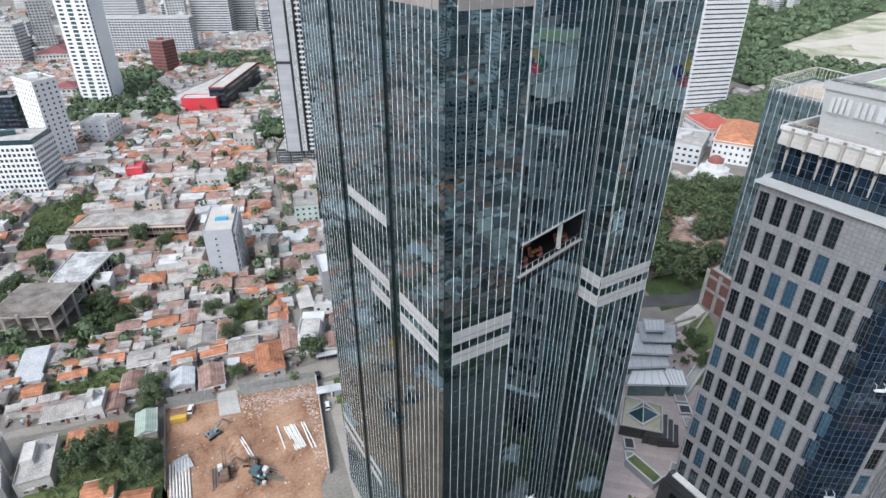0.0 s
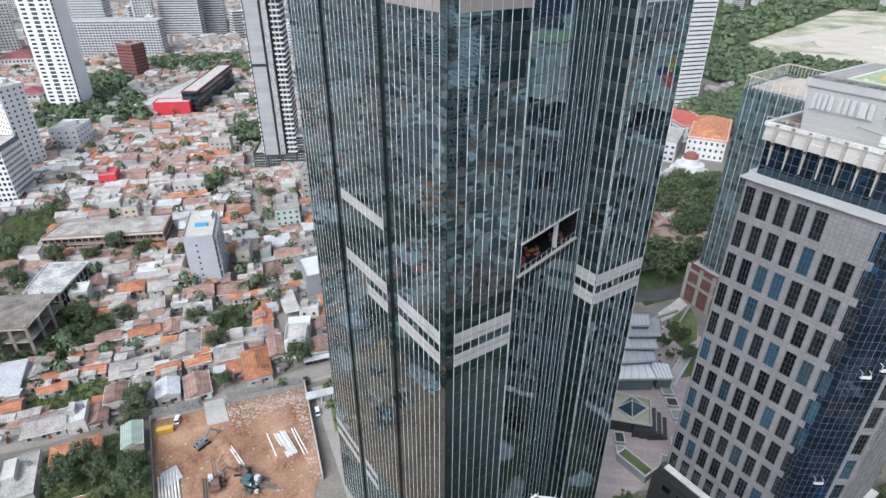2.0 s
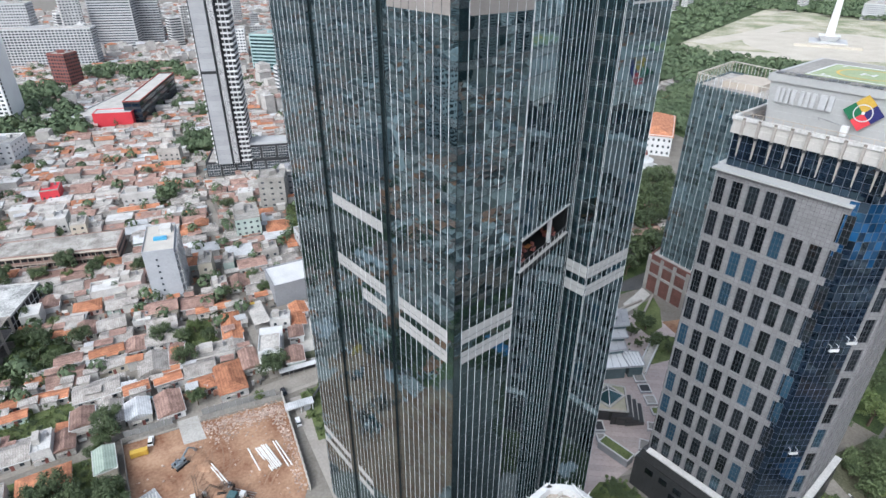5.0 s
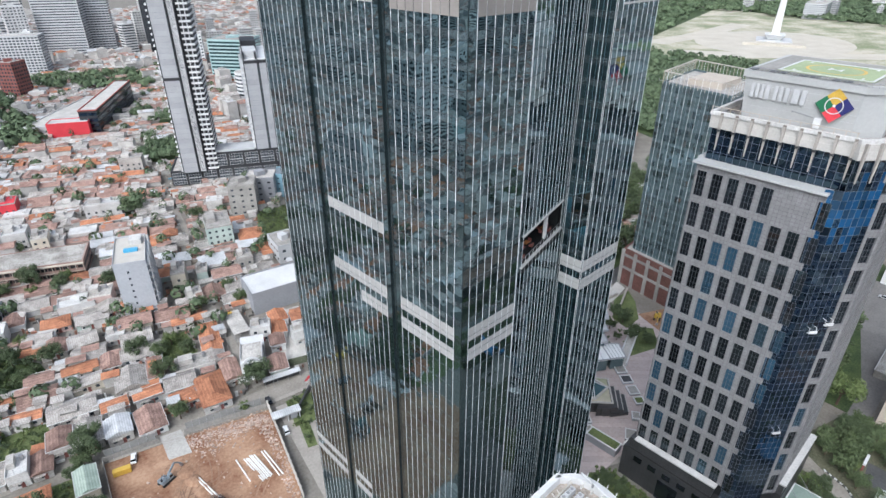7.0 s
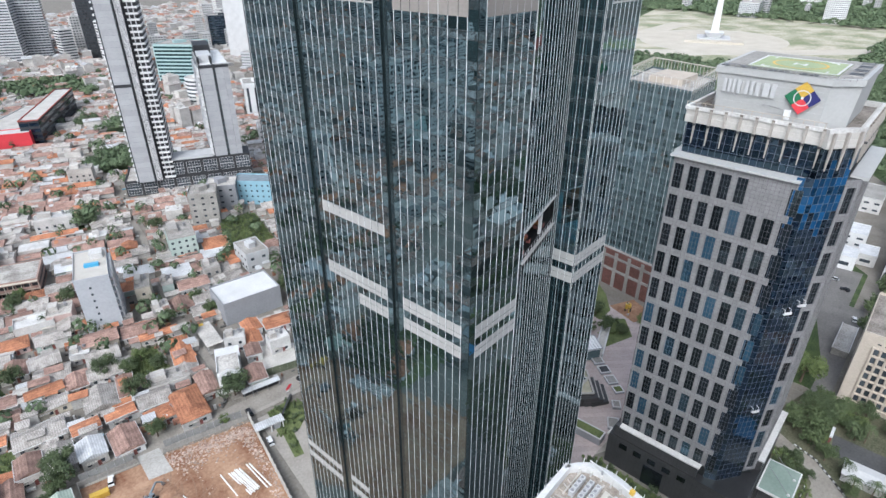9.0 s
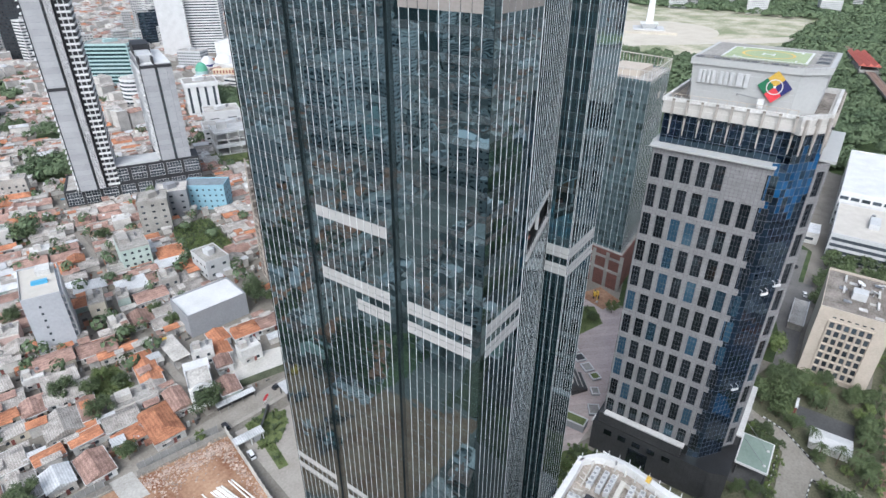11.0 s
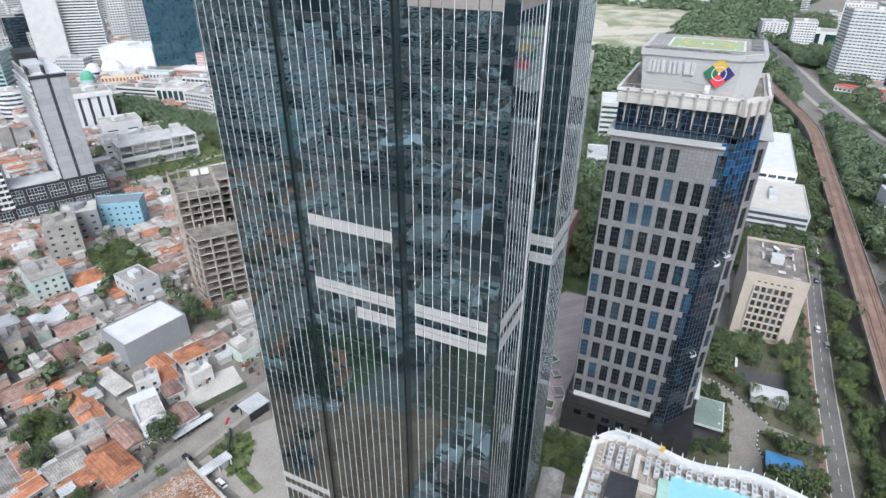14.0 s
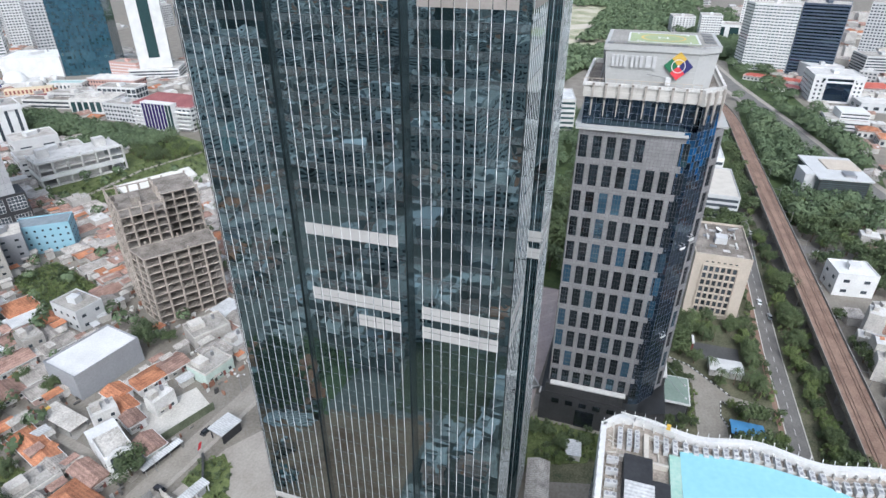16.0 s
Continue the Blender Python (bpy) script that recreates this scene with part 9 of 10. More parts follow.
# mid-rise blocks around the camera's side of the town, and on the skyline
def city_blocks(rows):
    for x, y, w, d, h, m, a in rows:
        building("city_block", rot_ring(x, y, w, d, math.radians(a)), h, m, "plain pale city block with rows of windows", 3.6, 3.6, 0.6, 0.45)


city_blocks([(-95, 60, 22, 16, 26, M_WHITE, -10), (-160, 110, 26, 18, 34, M_LIGHTGREY, -12), (-120, 150, 30, 20, 18, M_WHITE_D, -8), (-70, 120, 14, 20, 20, M_WHITE, -12),
             (40, -95, 30, 24, 48, M_WHITE, 0), (95, -120, 24, 20, 30, M_WHITE_D, 8), (650, -250, 40, 26, 13, M_WHITE, -20), (900, -260, 60, 34, 70, M_LIGHTGREY, -20),
             (1100, -180, 50, 30, 55, M_WHITE, 0), (1000, -60, 40, 30, 36, M_WHITE, 0), (330, 1040, 46, 30, 110, M_BLUEGLASS, -20), (60, 1080, 70, 30, 60, M_LIGHTGREY, -25)])
city_blocks([(-80, 900, 40, 26, 46, M_WHITE_D, -25), (270, 780, 36, 26, 42, M_WHITE, -25), (560, 780, 46, 30, 70, M_LIGHTGREY, -30),
             (620, 900, 50, 36, 95, M_WHITE, -30), (1750, 620, 90, 50, 60, M_LIGHTGREY, 30), (1900, 380, 120, 50, 50, M_WHITE, 10), (2000, 120, 90, 50, 80, M_LIGHTGREY, 10),
             (1200, 900, 80, 50, 70, M_WHITE_D, 30), (950, 980, 60, 40, 90, M_LIGHTGREY, -30), (1500, 420, 120, 40, 30, M_LIGHTGREY, 10), (1480, 250, 90, 40, 46, M_WHITE, 10)])
city_blocks([(1560, 120, 70, 40, 26, M_WHITE, 10), (-140, 640, 36, 26, 55, M_WHITE, -25)])
# larger blocks in the quarters that only the mirror glass shows
pick = random.Random(23)
for i in range(20):
    x, y = (-210 - 72 * (i % 7) + pick.uniform(-22, 22), 90 + 125 * (i // 3) + pick.uniform(-40, 40)) if i < 15 else (190 + 105 * (i - 15), -190 - 85 * (i - 15))
    city_blocks([(x, y, pick.uniform(24, 48), pick.uniform(20, 32), pick.uniform(30, 95), pick.choice((M_WHITE, M_LIGHTGREY, M_BEIGE, M_WHITE_D, M_TEAL)), pick.choice((-12, -8, 0, 4)))])

building("white_hotel", [(-114, 295), (-97, 312), (-116, 330), (-133, 313)], 40, M_WHITE, "plain white hotel with small windows across the town", 3.4, 3.4, 0.3, 0.35, sides=(0, 1))
building("white_office", [(-199, 198), (-190, 225), (-212, 234), (-221, 206)], 28, M_WHITE_D, "white office block with a pale roof", 3.5, 3.2, 0.6, 0.4, roof=M_CLEANWHITE)
building("white_roof_hall", [(-146, 138), (-150, 156), (-174, 161), (-180, 142)], 6, M_WHITE_D, "low hall with a bright white roof", sides=(), roof=M_CLEANWHITE, plant=False)
building("long_shed", [(-116, 97), (-113, 108), (-165, 131), (-180, 111)], 9, M_GREYWALL, "long grey-green shed with a ribbed roof", 4, 4, 0.6, 0.4, roof=M_GREYROOF, plant=False)
building("teal_block", [(-212, 318), (-202, 368), (-226, 373), (-236, 322)], 26, M_TEALWALL, "pale teal rendered block", 3.6, 5, 0.5, 0.2, plant=False)
building("long_white_block", [(-120, 238), (-116, 252), (-150, 240), (-150, 224)], 8, M_WHITE, "low white flat-roofed block", 4, 5, 0.3, 0.3, plant=False)
blk, blk_w = Sheet(), Sheet()
for x0, x1, y0, y1, n, lo, hi in ((-520, -150, -60, 330, 60, 9, 34), (260, 1100, -1000, -420, 130, 14, 90), (-50, 150, -420, -62, 44, 12, 60), (-900, -400, 0, 700, 40, 14, 60), (640, 1000, -420, -190, 12, 7, 16), (220, 640, 830, 1200, 26, 15, 60), (-260, 200, 900, 1500, 40, 15, 70), (700, 1400, 620, 1300, 30, 20, 80), (1450, 2300, -300, 700, 40, 20, 70), (-1700, -420, -100, 1500, 230, 12, 70), (-420, -150, 560, 1200, 40, 10, 60)):
    for _ in range(n):
        x, y, w, d, h, a = rng.uniform(x0, x1), rng.uniform(y0, y1), rng.uniform(10, 26), rng.uniform(9, 18), rng.uniform(lo, hi), math.radians(rng.choice((-12, -25, 0, 5)))
        if any(inside(x, y, k) for k in KEEP) or (-75 < x < 60 and -60 < y < 75):
            continue
        r = rot_ring(x, y, w, d, a)
        blk.prism(r, 0, h)
        blk.prism(rot_ring(x, y, w * 0.3, d * 0.3, a), h, h + 3)
        bays = rng.choice((3.0, 3.6, 40)) if x > -420 else 40
        for i in range(4):
            p, q = r[i], r[(i + 1) % 4]
            far_panes(blk_w, p, q, 1, h - 0.6, max(1, int(math.hypot(q[0] - p[0], q[1] - p[1]) / bays)), max(2, int(h / 3.5)), 0.55 if bays < 10 else 0.94, 0.45)
tagged(part("city_blocks", blk, mat("block_wall", (0.36, 0.355, 0.345), (0.62, 0.615, 0.605), 0.8, 0.6, 0, vary=0.25, island=True)), "pale mid-rise blocks across the wide town", "buildings", kind="stuff")
tagged(part("city_block_windows", blk_w, M_FARWIN), "dark windows of the far mid-rise blocks", "windows", kind="stuff")

# ---- green plots and trees ----
flat("ground", PLOT, 0.1, mat("overgrown_soil", (0.045, 0.052, 0.026), (0.165, 0.15, 0.085), 0.95, 1.2, 0.4, con=0.14, coarse=0.4), "overgrown green plot beside the building site", "ground")
for ring in CLEAR[3:7]:
    flat("ground", ring, 0.12, M_LAWN, "overgrown green plot between the houses", "ground")
flat("ground", [(-75, 235), (-10, 228), (-12, 246), (-50, 300), (-80, 290)], 0.09, M_BUSH, "dark ground under the trees, shade in its colour", "ground")
flat("ground", [(-50, 130), (-14, 134), (-12, 175), (-50, 183)], 0.1, M_LAWN, "overgrown garden behind the site wall", "ground")
ribbon("pavement", [(200, 366), (225, 365.5), (255, 365.5), (300, 350)], 3.2, 0.14, M_PAVE, "pale path across the waste ground", "pavement")
flat("ground", [(200, 340), (300, 300), (330, 400), (205, 410)], 0.07, M_LAWN, "green waste ground by the unfinished block", "ground")
CARS = [(222, 158), (240, 150), (276, 175), (257, 186)]
KEEP.append(CARS)
flat("pavement", CARS, 0.13, M_RAIL, "reddish brick-paved car park among trees", "pavement")
for k in range(9):
    car(229 + k * 4.1, 161 + k * 2.35, -62, (M_CAR_W, M_CAR_D, M_CAR_S)[k % 3], ("white", "dark", "silver")[k % 3] + " car in the brick-paved car park", 0.13)
flat("pavement", [(204, 322), (236, 304), (250, 314), (210, 336)], 0.12, M_CONC_L, "bare pale concrete slab on the waste ground", "pavement")
flat("ground", [(188, 18), (300, 18), (345, 60), (300, 112), (250, 98), (192, 84)], 0.06, M_BUSH, "planted ground between the far buildings", "ground")
flat("ground", [(188, 128), (230, 118), (345, 190), (300, 232), (215, 190)], 0.07, M_BUSH, "dark ground under the wooded strip, shade in its colour", "ground")
flat("ground", [(60, -38), (300, -33), (300, -16), (188, -12), (188, 20), (166, 27), (110, 27), (104, 44), (88, 66), (80, 60), (90, 20), (108, 4), (108, -12), (60, -12)], 0.04, mat("dusty_verge", (0.05, 0.06, 0.032), (0.155, 0.145, 0.095), 0.95, 1.2, 0.3, con=0.13), "dusty planted verge beside the road", "ground")


def make_tree(seed, height, spread, leaf, material, clumps, per):
    """A tapered trunk with limbs, and a crown of leaf cards in uneven clumps."""
    r = random.Random(seed)
    trunk, crown = Sheet(), Sheet()
    fork = height * 0.38
    trunk.tube((0, 0, 0), (r.uniform(-0.2, 0.2), r.uniform(-0.2, 0.2), fork), height * 0.035, height * 0.022, 8)
    centres = []
    for i in range(clumps):
        a, q = r.uniform(0, 6.2832), math.sqrt(r.random())
        z = height * r.uniform(0.45, 0.9)
        reach = spread * q * (1.1 - abs(z / height - 0.6))
        c = Vector((math.cos(a) * reach, math.sin(a) * reach, z))
        centres.append((c, spread * r.uniform(0.26, 0.44)))
        if i < 9:
            trunk.tube((0, 0, fork * r.uniform(0.8, 1.0)), tuple(c), height * 0.014, height * 0.004, 5)
    for c, cr in centres:
        for _ in range(per):
            d = Vector((r.gauss(0, 1), r.gauss(0, 1), r.gauss(0, 0.8))).normalized()
            p = c + d * cr * (0.45 + 0.6 * r.random())
            s = leaf * r.uniform(0.6, 1.3)
            n = (d + Vector((r.gauss(0, 0.5), r.gauss(0, 0.5), r.gauss(0.5, 0.4)))).normalized()
            u = n.orthogonal().normalized()
            u.rotate(Matrix.Rotation(r.uniform(0, 6.28), 3, n))
            w = n.cross(u)
            crown.quad(p - u * s - w * s * 0.55, p + u * s * 0.2 - w * s * 0.7, p + u * s + w * s * 0.5, p - u * s * 0.3 + w * s * 0.75)
    tm, cm = trunk.mesh("trunk"), crown.mesh("crown")
    tm.materials.append(M_BARK), cm.materials.append(material)
    return tm, cm


TREES = [make_tree(1, 9, 4.2, 0.25, M_LEAF, 26, 120), make_tree(2, 11, 5.2, 0.28, M_LEAF_D, 30, 125), make_tree(3, 8, 3.4, 0.23, M_LEAF_Y, 24, 110), make_tree(4, 13, 6.0, 0.31, M_LEAF, 34, 125), make_tree(5, 12, 5.0, 0.29, M_LEAF_D, 30, 125)]


def tree(x, y, k, size=1.0, label="leafy green tree with a rounded crown"):
    t = thing("tree", pose(x, y, 0, 0, 0, rng.uniform(0, 360)), label, "tree", "town trees")
    for nm, me in zip(("trunk", "crown"), TREES[k]):
        ob = part(nm, me, None, t)
        ob.matrix_basis = Matrix.Diagonal((size, size, size * rng.uniform(0.85, 1.1), 1))


def palm(x, y, h):
    t = thing("palm_tree", pose(x, y, 0, 0, 0, rng.uniform(0, 360)), "slim palm with drooping grey-green fronds", "palm", "garden palms")
    part("trunk", Sheet().tube((0, 0, 0), (0.2, 0.1, h), 0.2, 0.13, 8), M_BARK, t)
    crown = Sheet()
    for i in range(16):
        a, up, reach = i * 2.4, rng.uniform(0.2, 1.4), rng.uniform(2.2, 3.2)
        c, sn = math.cos(a), math.sin(a)
        pts = [Vector((0.2 + c * reach * f, 0.1 + sn * reach * f, h + up * math.sin(f * 2.6) - 1.5 * f * f)) for f in (0, 0.25, 0.5, 0.75, 1.0)]
        side = Vector((-sn, c, 0))
        for k in range(4):
            for f in (0.0, 0.34, 0.67):
                b = pts[k].lerp(pts[k + 1], f)
                e = (pts[k + 1] - pts[k]) * 0.55
                for sg in (-1, 1):
                    tip = b + side * sg * (0.75 - 0.13 * k) + e + Vector((0, 0, -0.25))
                    crown.tri(b, b + e * 0.45, tip)
    part("crown", crown, M_LEAF, t)


SIZE = {"b": 1.0, "m": 0.75, "s": 0.5}
NEAR_TREES = [
    (44.4, 177.2, "b"), (34.5, 167, "s"), (16.5, 178.6, "m"), (-10.5, 182.5, "b"), (20.5, 203, "m"), (49.8, 240, "m"), (66.1, 246, "m"), (65.3, 231, "m"),
    (63.1, 366, "b"), (17.5, 250.8, "s"), (-14.3, 262, "m"), (-26, 258, "m"), (-29.4, 243, "m"), (-19, 236, "m"), (-8, 243, "m"), (-13.6, 308, "b"),
    (-27.1, 312, "b"), (-2.7, 300, "m"), (8.2, 298, "m"), (86.5, 331, "m"), (-3, 482, "m"), (-3, 600, "b"), (12, 590, "b"), (34, 565, "b"),
    (110, 455, "m"), (24, 217, "m"), (30, 222, "m"), (33, 213, "s"), (18, 224, "m"), (97, 218, "b"), (102, 212, "m"), (-30, 163.5, "b"),
    (-34.5, 160.5, "b"), (-25, 158, "m"), (-16.5, 156, "m"), (-18, 147.5, "b"), (-13.6, 178, "m"), (-17, 176, "s"), (-28, 148, "m"), (-49, 338, "b"),
]
GARDEN_TREES = [
    (-1, 310, "b"), (12.5, 306, "m"), (26, 288, "m"), (184, 84, "m"), (-45, 300, "b"), (-55, 285, "b"), (-40, 290, "m"), (-60, 265, "b"),
    (-50, 230, "m"), (-70, 250, "b"), (-20, 250, "m"), (-33, 265, "m"), (-24, 275, "m"),
]
for x, y, h in ((171, 11.5, 6), (174.5, 10.4, 6.5), (178, 9.6, 6), (181, 8.6, 6.5), (169.5, 5, 6), (170.4, 0.5, 7), (145, -4.5, 7), (142, -8, 7.5), (147.5, -9.5, 7), (139, -12, 7), (150.5, 3.8, 6), (143.5, 0.5, 6.5), (155.5, -10.5, 7), (163, -11, 7)):
    palm(x, y, h)
for x, y, s in NEAR_TREES + GARDEN_TREES:
    tree(x, y, rng.choice((0, 1, 3, 4)) if s == "b" else rng.choice((0, 2, 1)), SIZE[s])


BUSH = make_tree(9, 2.6, 1.7, 0.27, M_LEAF_Y, 6, 28), make_tree(10, 3.2, 1.8, 0.29, M_LEAF_D, 6, 30)
TREES += BUSH


joined = {m.name: Sheet() for m in (M_LEAF, M_LEAF_D, M_LEAF_Y, M_BARK)}


LIGHT = []
for tm, cm in TREES[:5]:
    s = Sheet()
    for p in list(cm.polygons)[::5]:
        vs = [cm.vertices[i].co for i in p.vertices]
        c = sum(vs, Vector()) / 4
        s.quad(*(c + (v - c) * 1.9 for v in vs))
    s = s.mesh("crown")
    s.materials.append(cm.materials[0])
    LIGHT.append((tm, s))
LIGHT += TREES[5:]


def joined_tree(x, y, k, size):
    m = pose(x, y, 0, 0, 0, rng.uniform(0, 360)) @ Matrix.Scale(size, 4)
    for me in LIGHT[k]:
        s = joined[me.materials[0].name]
        o = len(s.v)
        s.v += [tuple(m @ v.co) for v in me.vertices]
        s.f += [tuple(o + i for i in p.vertices) for p in me.polygons]


def wood(ring, step, kinds, lo, hi, avoid=(), single=True):
    """Trees spread over a plot."""
    xs2, ys2 = [p[0] for p in ring], [p[1] for p in ring]
    y = min(ys2)
    while y < max(ys2):
        x = min(xs2)
        while x < max(xs2):
            px, py = x + rng.gauss(0, step * 0.28), y + rng.gauss(0, step * 0.28)
            if inside(px, py, ring) and not any(near_road(px, py, l, r) for l, r in avoid) and not any(inside(px, py, k) for k in KEEP):
                if single:
                    tree(px, py, rng.choice(kinds), rng.uniform(lo, hi), "broad street tree with a dense dark crown")
                else:
                    joined_tree(px, py, rng.choice(kinds), rng.uniform(lo, hi))
            x += step
        y += step


ROAD_R = [(105, 160), (150, 148), (185, 138), (205, 128), (262, 122), (330, 160)]
ROAD_S = [(60, -21.5), (170, -21.5), (240, -23.2), (300, -26), (420, -28)]
wood([(190, 132), (232, 126), (345, 186), (300, 232), (215, 190)], 9.5, (0, 1, 3, 4), 0.9, 1.3, ((ROAD_R, 7),), single=False)
wood([(70, -36), (112, -36), (300, -31), (300, -26), (112, -25), (70, -25)], 6.5, (0, 2, 3, 2), 0.5, 0.9, ((ROAD_S, 5),))
wood([(108, -18), (188, -18), (186, -4), (150, 2), (140, 4), (132, -2), (112, -2)], 5.8, (2, 0, 3), 0.45, 0.75, ((ROAD_S, 5.5),))
wood([(143, 6), (186, -2), (188, 20), (166, 16), (152, 12)], 5.0, (0, 1, 2), 0.45, 0.7)
wood([(113, 8), (121, 9), (121, 21), (112, 20)], 3.5, (1, 0), 0.25, 0.4)
wood([(138, 12), (143, 11), (152, 21), (139, 21)], 3.5, (1, 0), 0.25, 0.4)
wood([(236, -20), (300, -22), (296, 14), (240, 12)], 8, (0, 1, 3), 0.6, 0.9, single=False)
wood([(150, 24), (186, 24), (188, 60), (150, 60)], 7, (2, 0, 3), 0.7, 1.1)
tree(190, 24, 2, 1.7, "broad pale green tree with a spreading crown")
wood([(60, -56), (212, -51.5), (212, -55), (60, -60)], 7, (0, 1, 3), 0.4, 0.7, single=False)
wood([(222, -56), (326, -52), (322, -108), (240, -120)], 8, (0, 1, 2, 3, 4), 0.6, 0.95, single=False)
wood([(296, -33), (480, -34), (480, -21), (430, -19), (296, -24)], 6.5, (0, 1, 2, 3), 0.6, 0.95, single=False)
wood([(300, -48), (330, -48), (332, -60), (300, -60)], 7, (0, 2, 3), 0.7, 1.0, single=False)
wood([(88, 52), (105, 40), (104, 62), (92, 66)], 6, (0, 2), 0.4, 0.65)
wood([(96, 22), (105, 22), (105, 40), (92, 46)], 6, (1, 2), 0.35, 0.6)
wood([(192, 24), (262, 40), (300, 50), (330, 60), (300, 100), (254, 98), (200, 80)], 8, (0, 1, 3, 4), 0.8, 1.2, single=False)
for ring in CLEAR[3:7]:
    wood(ring, 2.0, (5, 5, 6), 0.3, 0.75, single=False)
wood([(-50, 215), (-18, 208), (-12, 246), (-30, 262), (-50, 240)], 3.0, (5, 6, 6), 0.6, 1.4, single=False)
wood([(118, 10.2), (142, 10.0), (142, 12.2), (118, 12.6)], 1.6, (6, 5), 0.5, 0.9, single=False)
wood([(140, 13), (146, 15), (149, 23), (140, 22)], 2.4, (6, 5), 0.7, 1.2, single=False)
wood([(155, 14), (160, 12), (186, 10), (188, 18), (160, 24)], 3.4, (6, 0), 0.5, 0.9, single=False)
wood([(106, -12), (130, -12), (131, -2), (121, -1.5), (106, -1)], 2.6, (6, 5, 0), 0.6, 1.0, single=False)
wood([(110, 268), (134, 276), (136, 314), (118, 312)], 3.0, (5, 5, 6), 0.25, 0.7, single=False)
wood([(200, 345), (262, 322), (300, 330), (320, 400), (262, 372), (200, 390)], 4.2, (5, 5, 6), 0.4, 0.9, single=False)
wood([(262, 372), (300, 345), (320, 400), (280, 400)], 6, (0, 2, 1), 0.5, 0.8, single=False)
wood([(70, -36), (112, -36), (300, -31), (300, -26), (112, -25), (70, -25)], 3.9, (5, 6, 6), 0.7, 1.3, ((ROAD_S, 4.2),), single=False)
wood([(62, -19), (112, -18), (236, -20), (236, -16), (188, -11), (108, -11), (62, -11)], 3.9, (5, 6, 6), 0.7, 1.3, ((ROAD_S, 4.2), (DRIVE, 1.5)), single=False)
wood([(166, 8), (186, 6), (186, 12), (168, 13)], 3.0, (1, 6), 0.35, 0.5, single=False)
wood([(43.5, 148), (50, 146), (56, 150), (60, 155), (54, 160.5), (47, 161)], 2.2, (5, 6), 0.3, 0.7, single=False)
wood([(41.5, 137), (44.5, 136), (48, 147), (45, 149)], 2.0, (5, 5, 6), 0.3, 0.6, single=False)
wood([(84, 66), (92, 44), (105, 40), (105.5, 63), (100, 68)], 2.6, (5, 6), 0.4, 1.0, single=False)
wood([(156, 97), (176, 86), (186, 108), (178, 116), (168, 118)], 4.5, (6, 0, 5), 0.4, 0.7, single=False)
wood([(-48, 140), (-14, 138), (-13, 172), (-22, 176), (-48, 176)], 2.6, (5, 5, 6), 0.35, 0.8, single=False)
for k, s in joined.items():
    tagged(part("street_trees", s, bpy.data.materials[k]), "dense leafy street trees beyond the towers", "trees", kind="stuff")
# far woods: one mesh of many leaf cards
far = Sheet()
floor_k = [0.0]


def far_wood(ring, n, lo, hi, cards=46, big=1.0):
    floor_k[0] += 0.004
    flat("ground", ring, 0.02 + floor_k[0], M_BUSH, "dark green ground under the far woods, shade in its colour", "ground", 0.02)
    n = int(n * 1.35)
    xs2, ys2 = [p[0] for p in ring], [p[1] for p in ring]
    for _ in range(n):
        x, y = rng.uniform(min(xs2), max(xs2)), rng.uniform(min(ys2), max(ys2))
        if not inside(x, y, ring) or any(inside(x, y, k) for k in KEEP) or near_road(x, y, AVENUE, 13) or (x < 900 and abs(y - rail_y(x)) < 8 + hi * 0.5):
            continue
        R, H = rng.uniform(lo, hi), rng.uniform(8, 14)
        for _ in range(cards):
            d = Vector((rng.gauss(0, 1), rng.gauss(0, 1), abs(rng.gauss(0.4, 0.7)))).normalized()
            p = Vector((x, y, H * 0.5)) + Vector((d.x * R, d.y * R, d.z * H * 0.5)) * rng.uniform(0.75, 1.08)
            s = R * rng.uniform(0.16, 0.34) * big
            u = d.orthogonal().normalized()
            u.rotate(Matrix.Rotation(rng.uniform(0, 6.28), 3, d))
            w = d.cross(u)
            far.quad(p - u * s - w * s * 0.6, p + u * s * 0.3 - w * s * 0.8, p + u * s + w * s * 0.5, p - u * s * 0.4 + w * s * 0.8)


far_wood([(300, -50), (420, -46), (900, -76), (1400, -60), (1400, -140), (700, -110), (420, -130), (300, -110)], 420, 4.5, 7.5, 150, 0.5)
far_wood([(300, -52), (420, -50), (560, -62), (560, -108), (420, -122), (300, -108)], 260, 4, 6.5, 150, 0.5)
far_wood([(900, -50), (1420, -60), (1420, 50), (900, 60)], 420, 5, 9)
far_wood([(300, 60), (420, 40), (470, 70), (540, 150), (420, 200), (345, 190), (300, 100)], 420, 3.5, 6, 150, 0.5)
far_wood([(430, -28), (900, -52), (900, 60), (800, 120), (500, 60), (440, 20)], 700, 5, 8, 150, 0.5)
far_wood([(560, 130), (820, 80), (800, 470), (620, 420)], 900, 5, 8)
far_wood([(900, 60), (1500, 40), (1500, 110), (900, 130)], 380, 5, 9)
far_wood([(1380, 130), (1700, 100), (1800, 760), (1450, 640)], 800, 6, 10)
far_wood([(420, 200), (560, 150), (600, 330), (470, 320)], 300, 5, 8, 150, 0.5)
far_wood([(330, 370), (420, 340), (430, 380), (345, 386)], 260, 4.5, 7, 150, 0.5)
far_wood([(1420, 60), (2400, -100), (2600, 900), (1900, 1300), (1500, 640)], 1500, 9, 16)
far_wood([(800, 480), (1500, 640), (1700, 1300), (1000, 900)], 800, 7, 12)
far_wood([(1400, -60), (2400, -300), (2400, -80), (1450, 50)], 500, 8, 14)
far_wood([(560, 420), (800, 480), (760, 620), (600, 560)], 260, 6, 9)
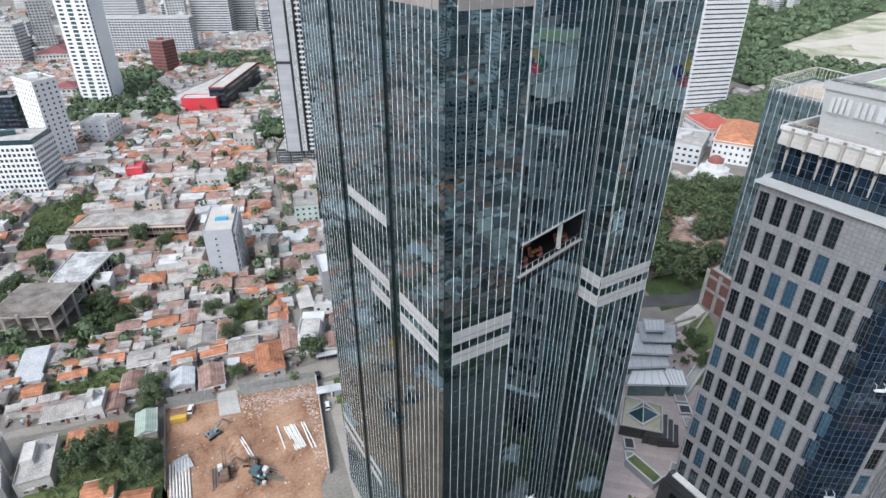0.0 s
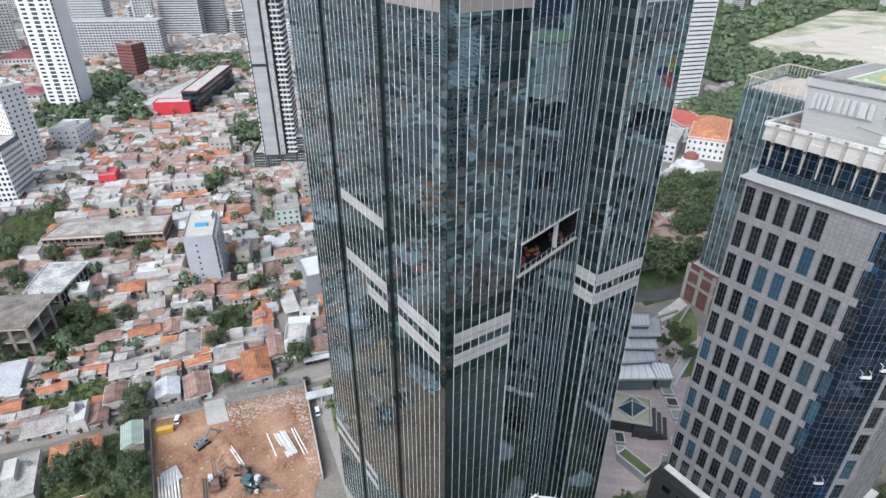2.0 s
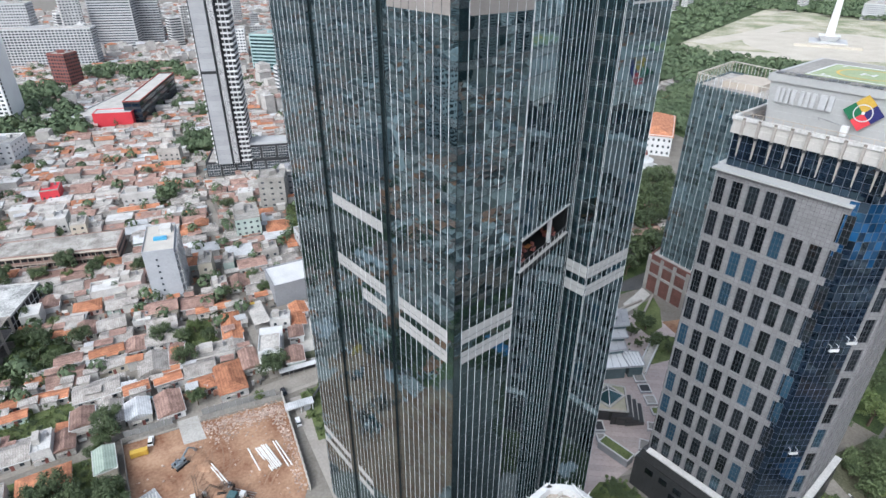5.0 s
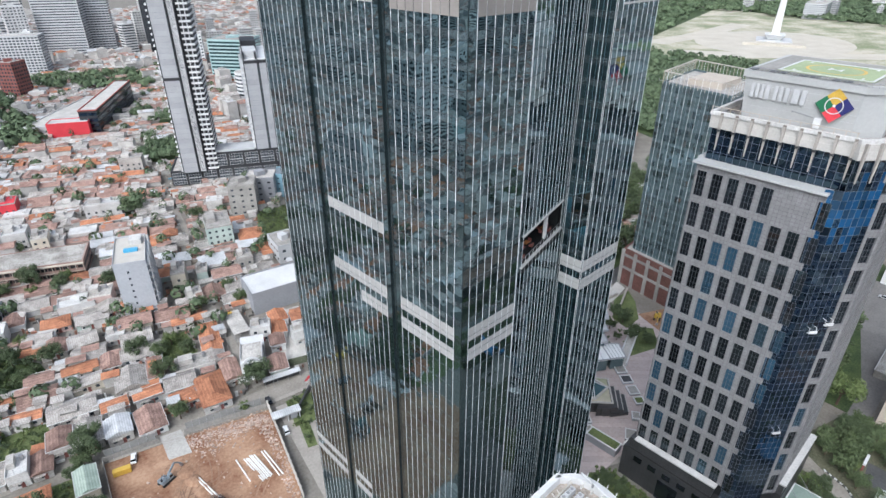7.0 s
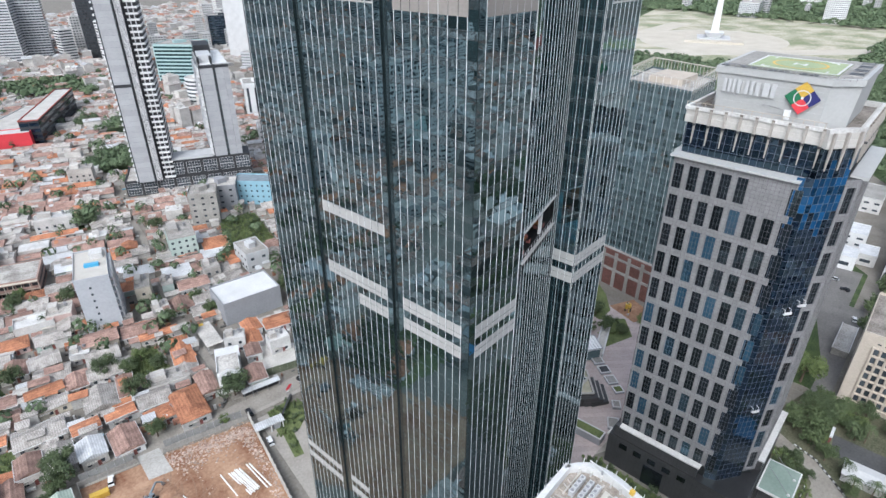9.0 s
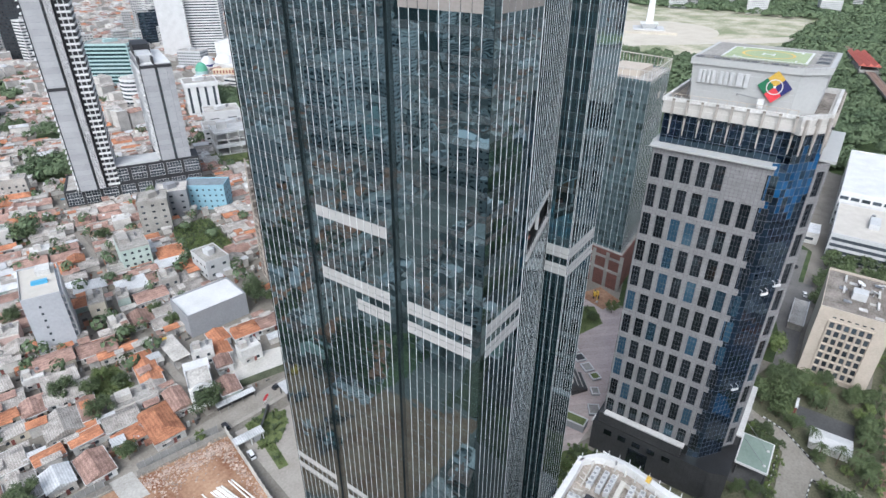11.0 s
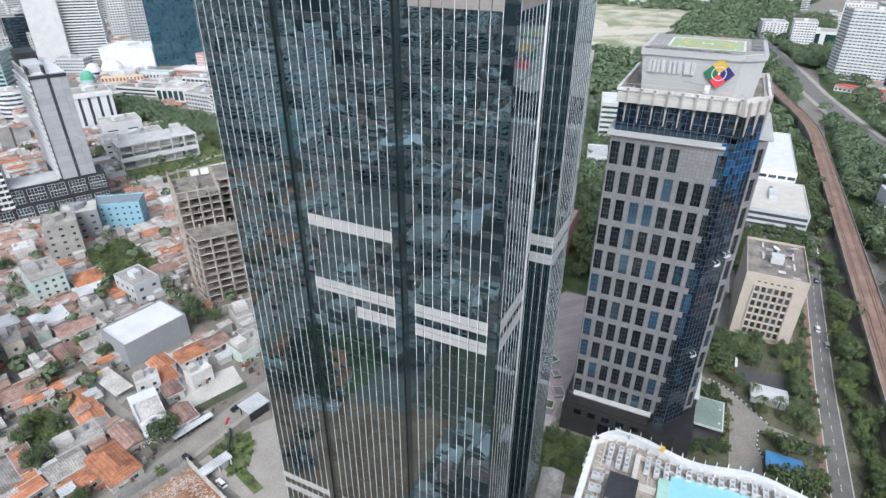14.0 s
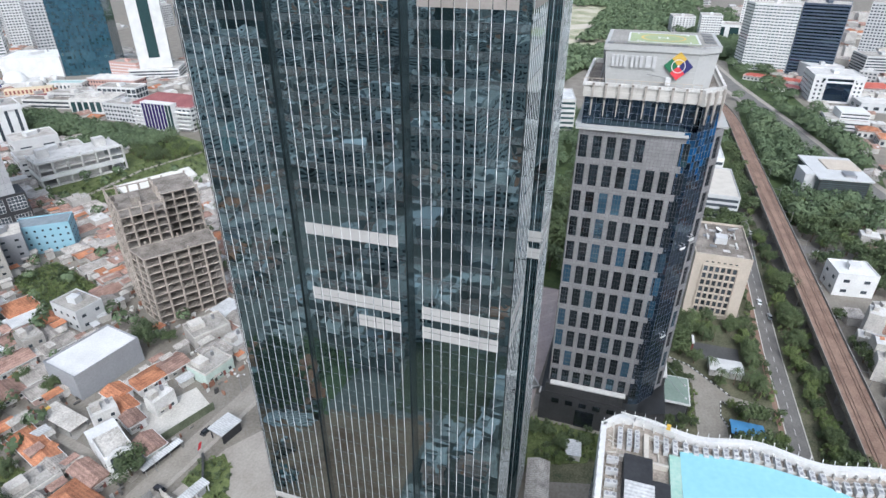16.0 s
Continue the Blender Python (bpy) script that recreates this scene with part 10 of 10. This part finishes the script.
far_wood([(288, 540), (300, 570), (330, 548), (320, 480), (316, 440), (308, 385), (286, 400), (292, 470)], 260, 4, 6.5, 150, 0.5)
far_wood([(850, -40), (960, -30), (970, -110), (810, -140), (810, -70)], 260, 5, 8, 150, 0.5)
far_wood([(255, 418), (322, 376), (318, 395), (275, 450)], 110, 3.5, 5.5, 120, 0.55)
far_wood([(96, 468), (112, 440), (138, 448), (140, 474), (116, 480)], 34, 4, 6.5, 120, 0.55)
far_wood([(140, 545), (160, 530), (172, 552), (152, 568)], 16, 4, 6, 120, 0.55)
far_wood([(132, 580), (150, 570), (158, 592), (140, 600)], 14, 3.5, 5, 120, 0.55)
far_wood([(56, 362), (66, 362), (68, 376), (58, 378)], 5, 4, 6, 150, 0.5)
far_wood([(-30, 560), (60, 545), (60, 620), (40, 680), (-10, 700)], 120, 4, 7)
far_wood([(80, 760), (190, 700), (230, 760), (110, 830)], 160, 4, 7)
far_wood([(20, 690), (60, 680), (70, 740), (30, 760)], 60, 4, 6)
# leaf green lightened: the haze of distance is mixed into this colour
tagged(part("far_trees", far, mat("far_leaf", (0.064, 0.098, 0.05), (0.124, 0.164, 0.086), 0.8, 0.15, 0, vary=0.3, island=True)), "distant dense green woods of the park and avenues", "trees", kind="stuff")
scatter = Sheet()
for _ in range(620):
    x, y = rng.uniform(-150, 260), 215 + 680 * rng.random() ** 1.3
    if any(inside(x, y, k) for k in KEEP):
        continue
    R, H = rng.uniform(1.8, 4.2), rng.uniform(6, 10)
    for _ in range(50):
        d = Vector((rng.gauss(0, 1), rng.gauss(0, 1), rng.gauss(0.3, 0.8))).normalized()
        p = Vector((x, y, H * 0.62)) + Vector((d.x * R, d.y * R, d.z * H * 0.38)) * rng.uniform(0.7, 1.08)
        s = R * rng.uniform(0.16, 0.32)
        u = d.orthogonal().normalized()
        u.rotate(Matrix.Rotation(rng.uniform(0, 6.28), 3, d))
        w = d.cross(u)
        scatter.quad(p - u * s - w * s * 0.6, p + u * s * 0.3 - w * s * 0.8, p + u * s + w * s * 0.5, p - u * s * 0.4 + w * s * 0.8)
tagged(part("yard_trees", scatter, bpy.data.materials["far_leaf"]), "small trees scattered among the far houses", "trees", kind="stuff")
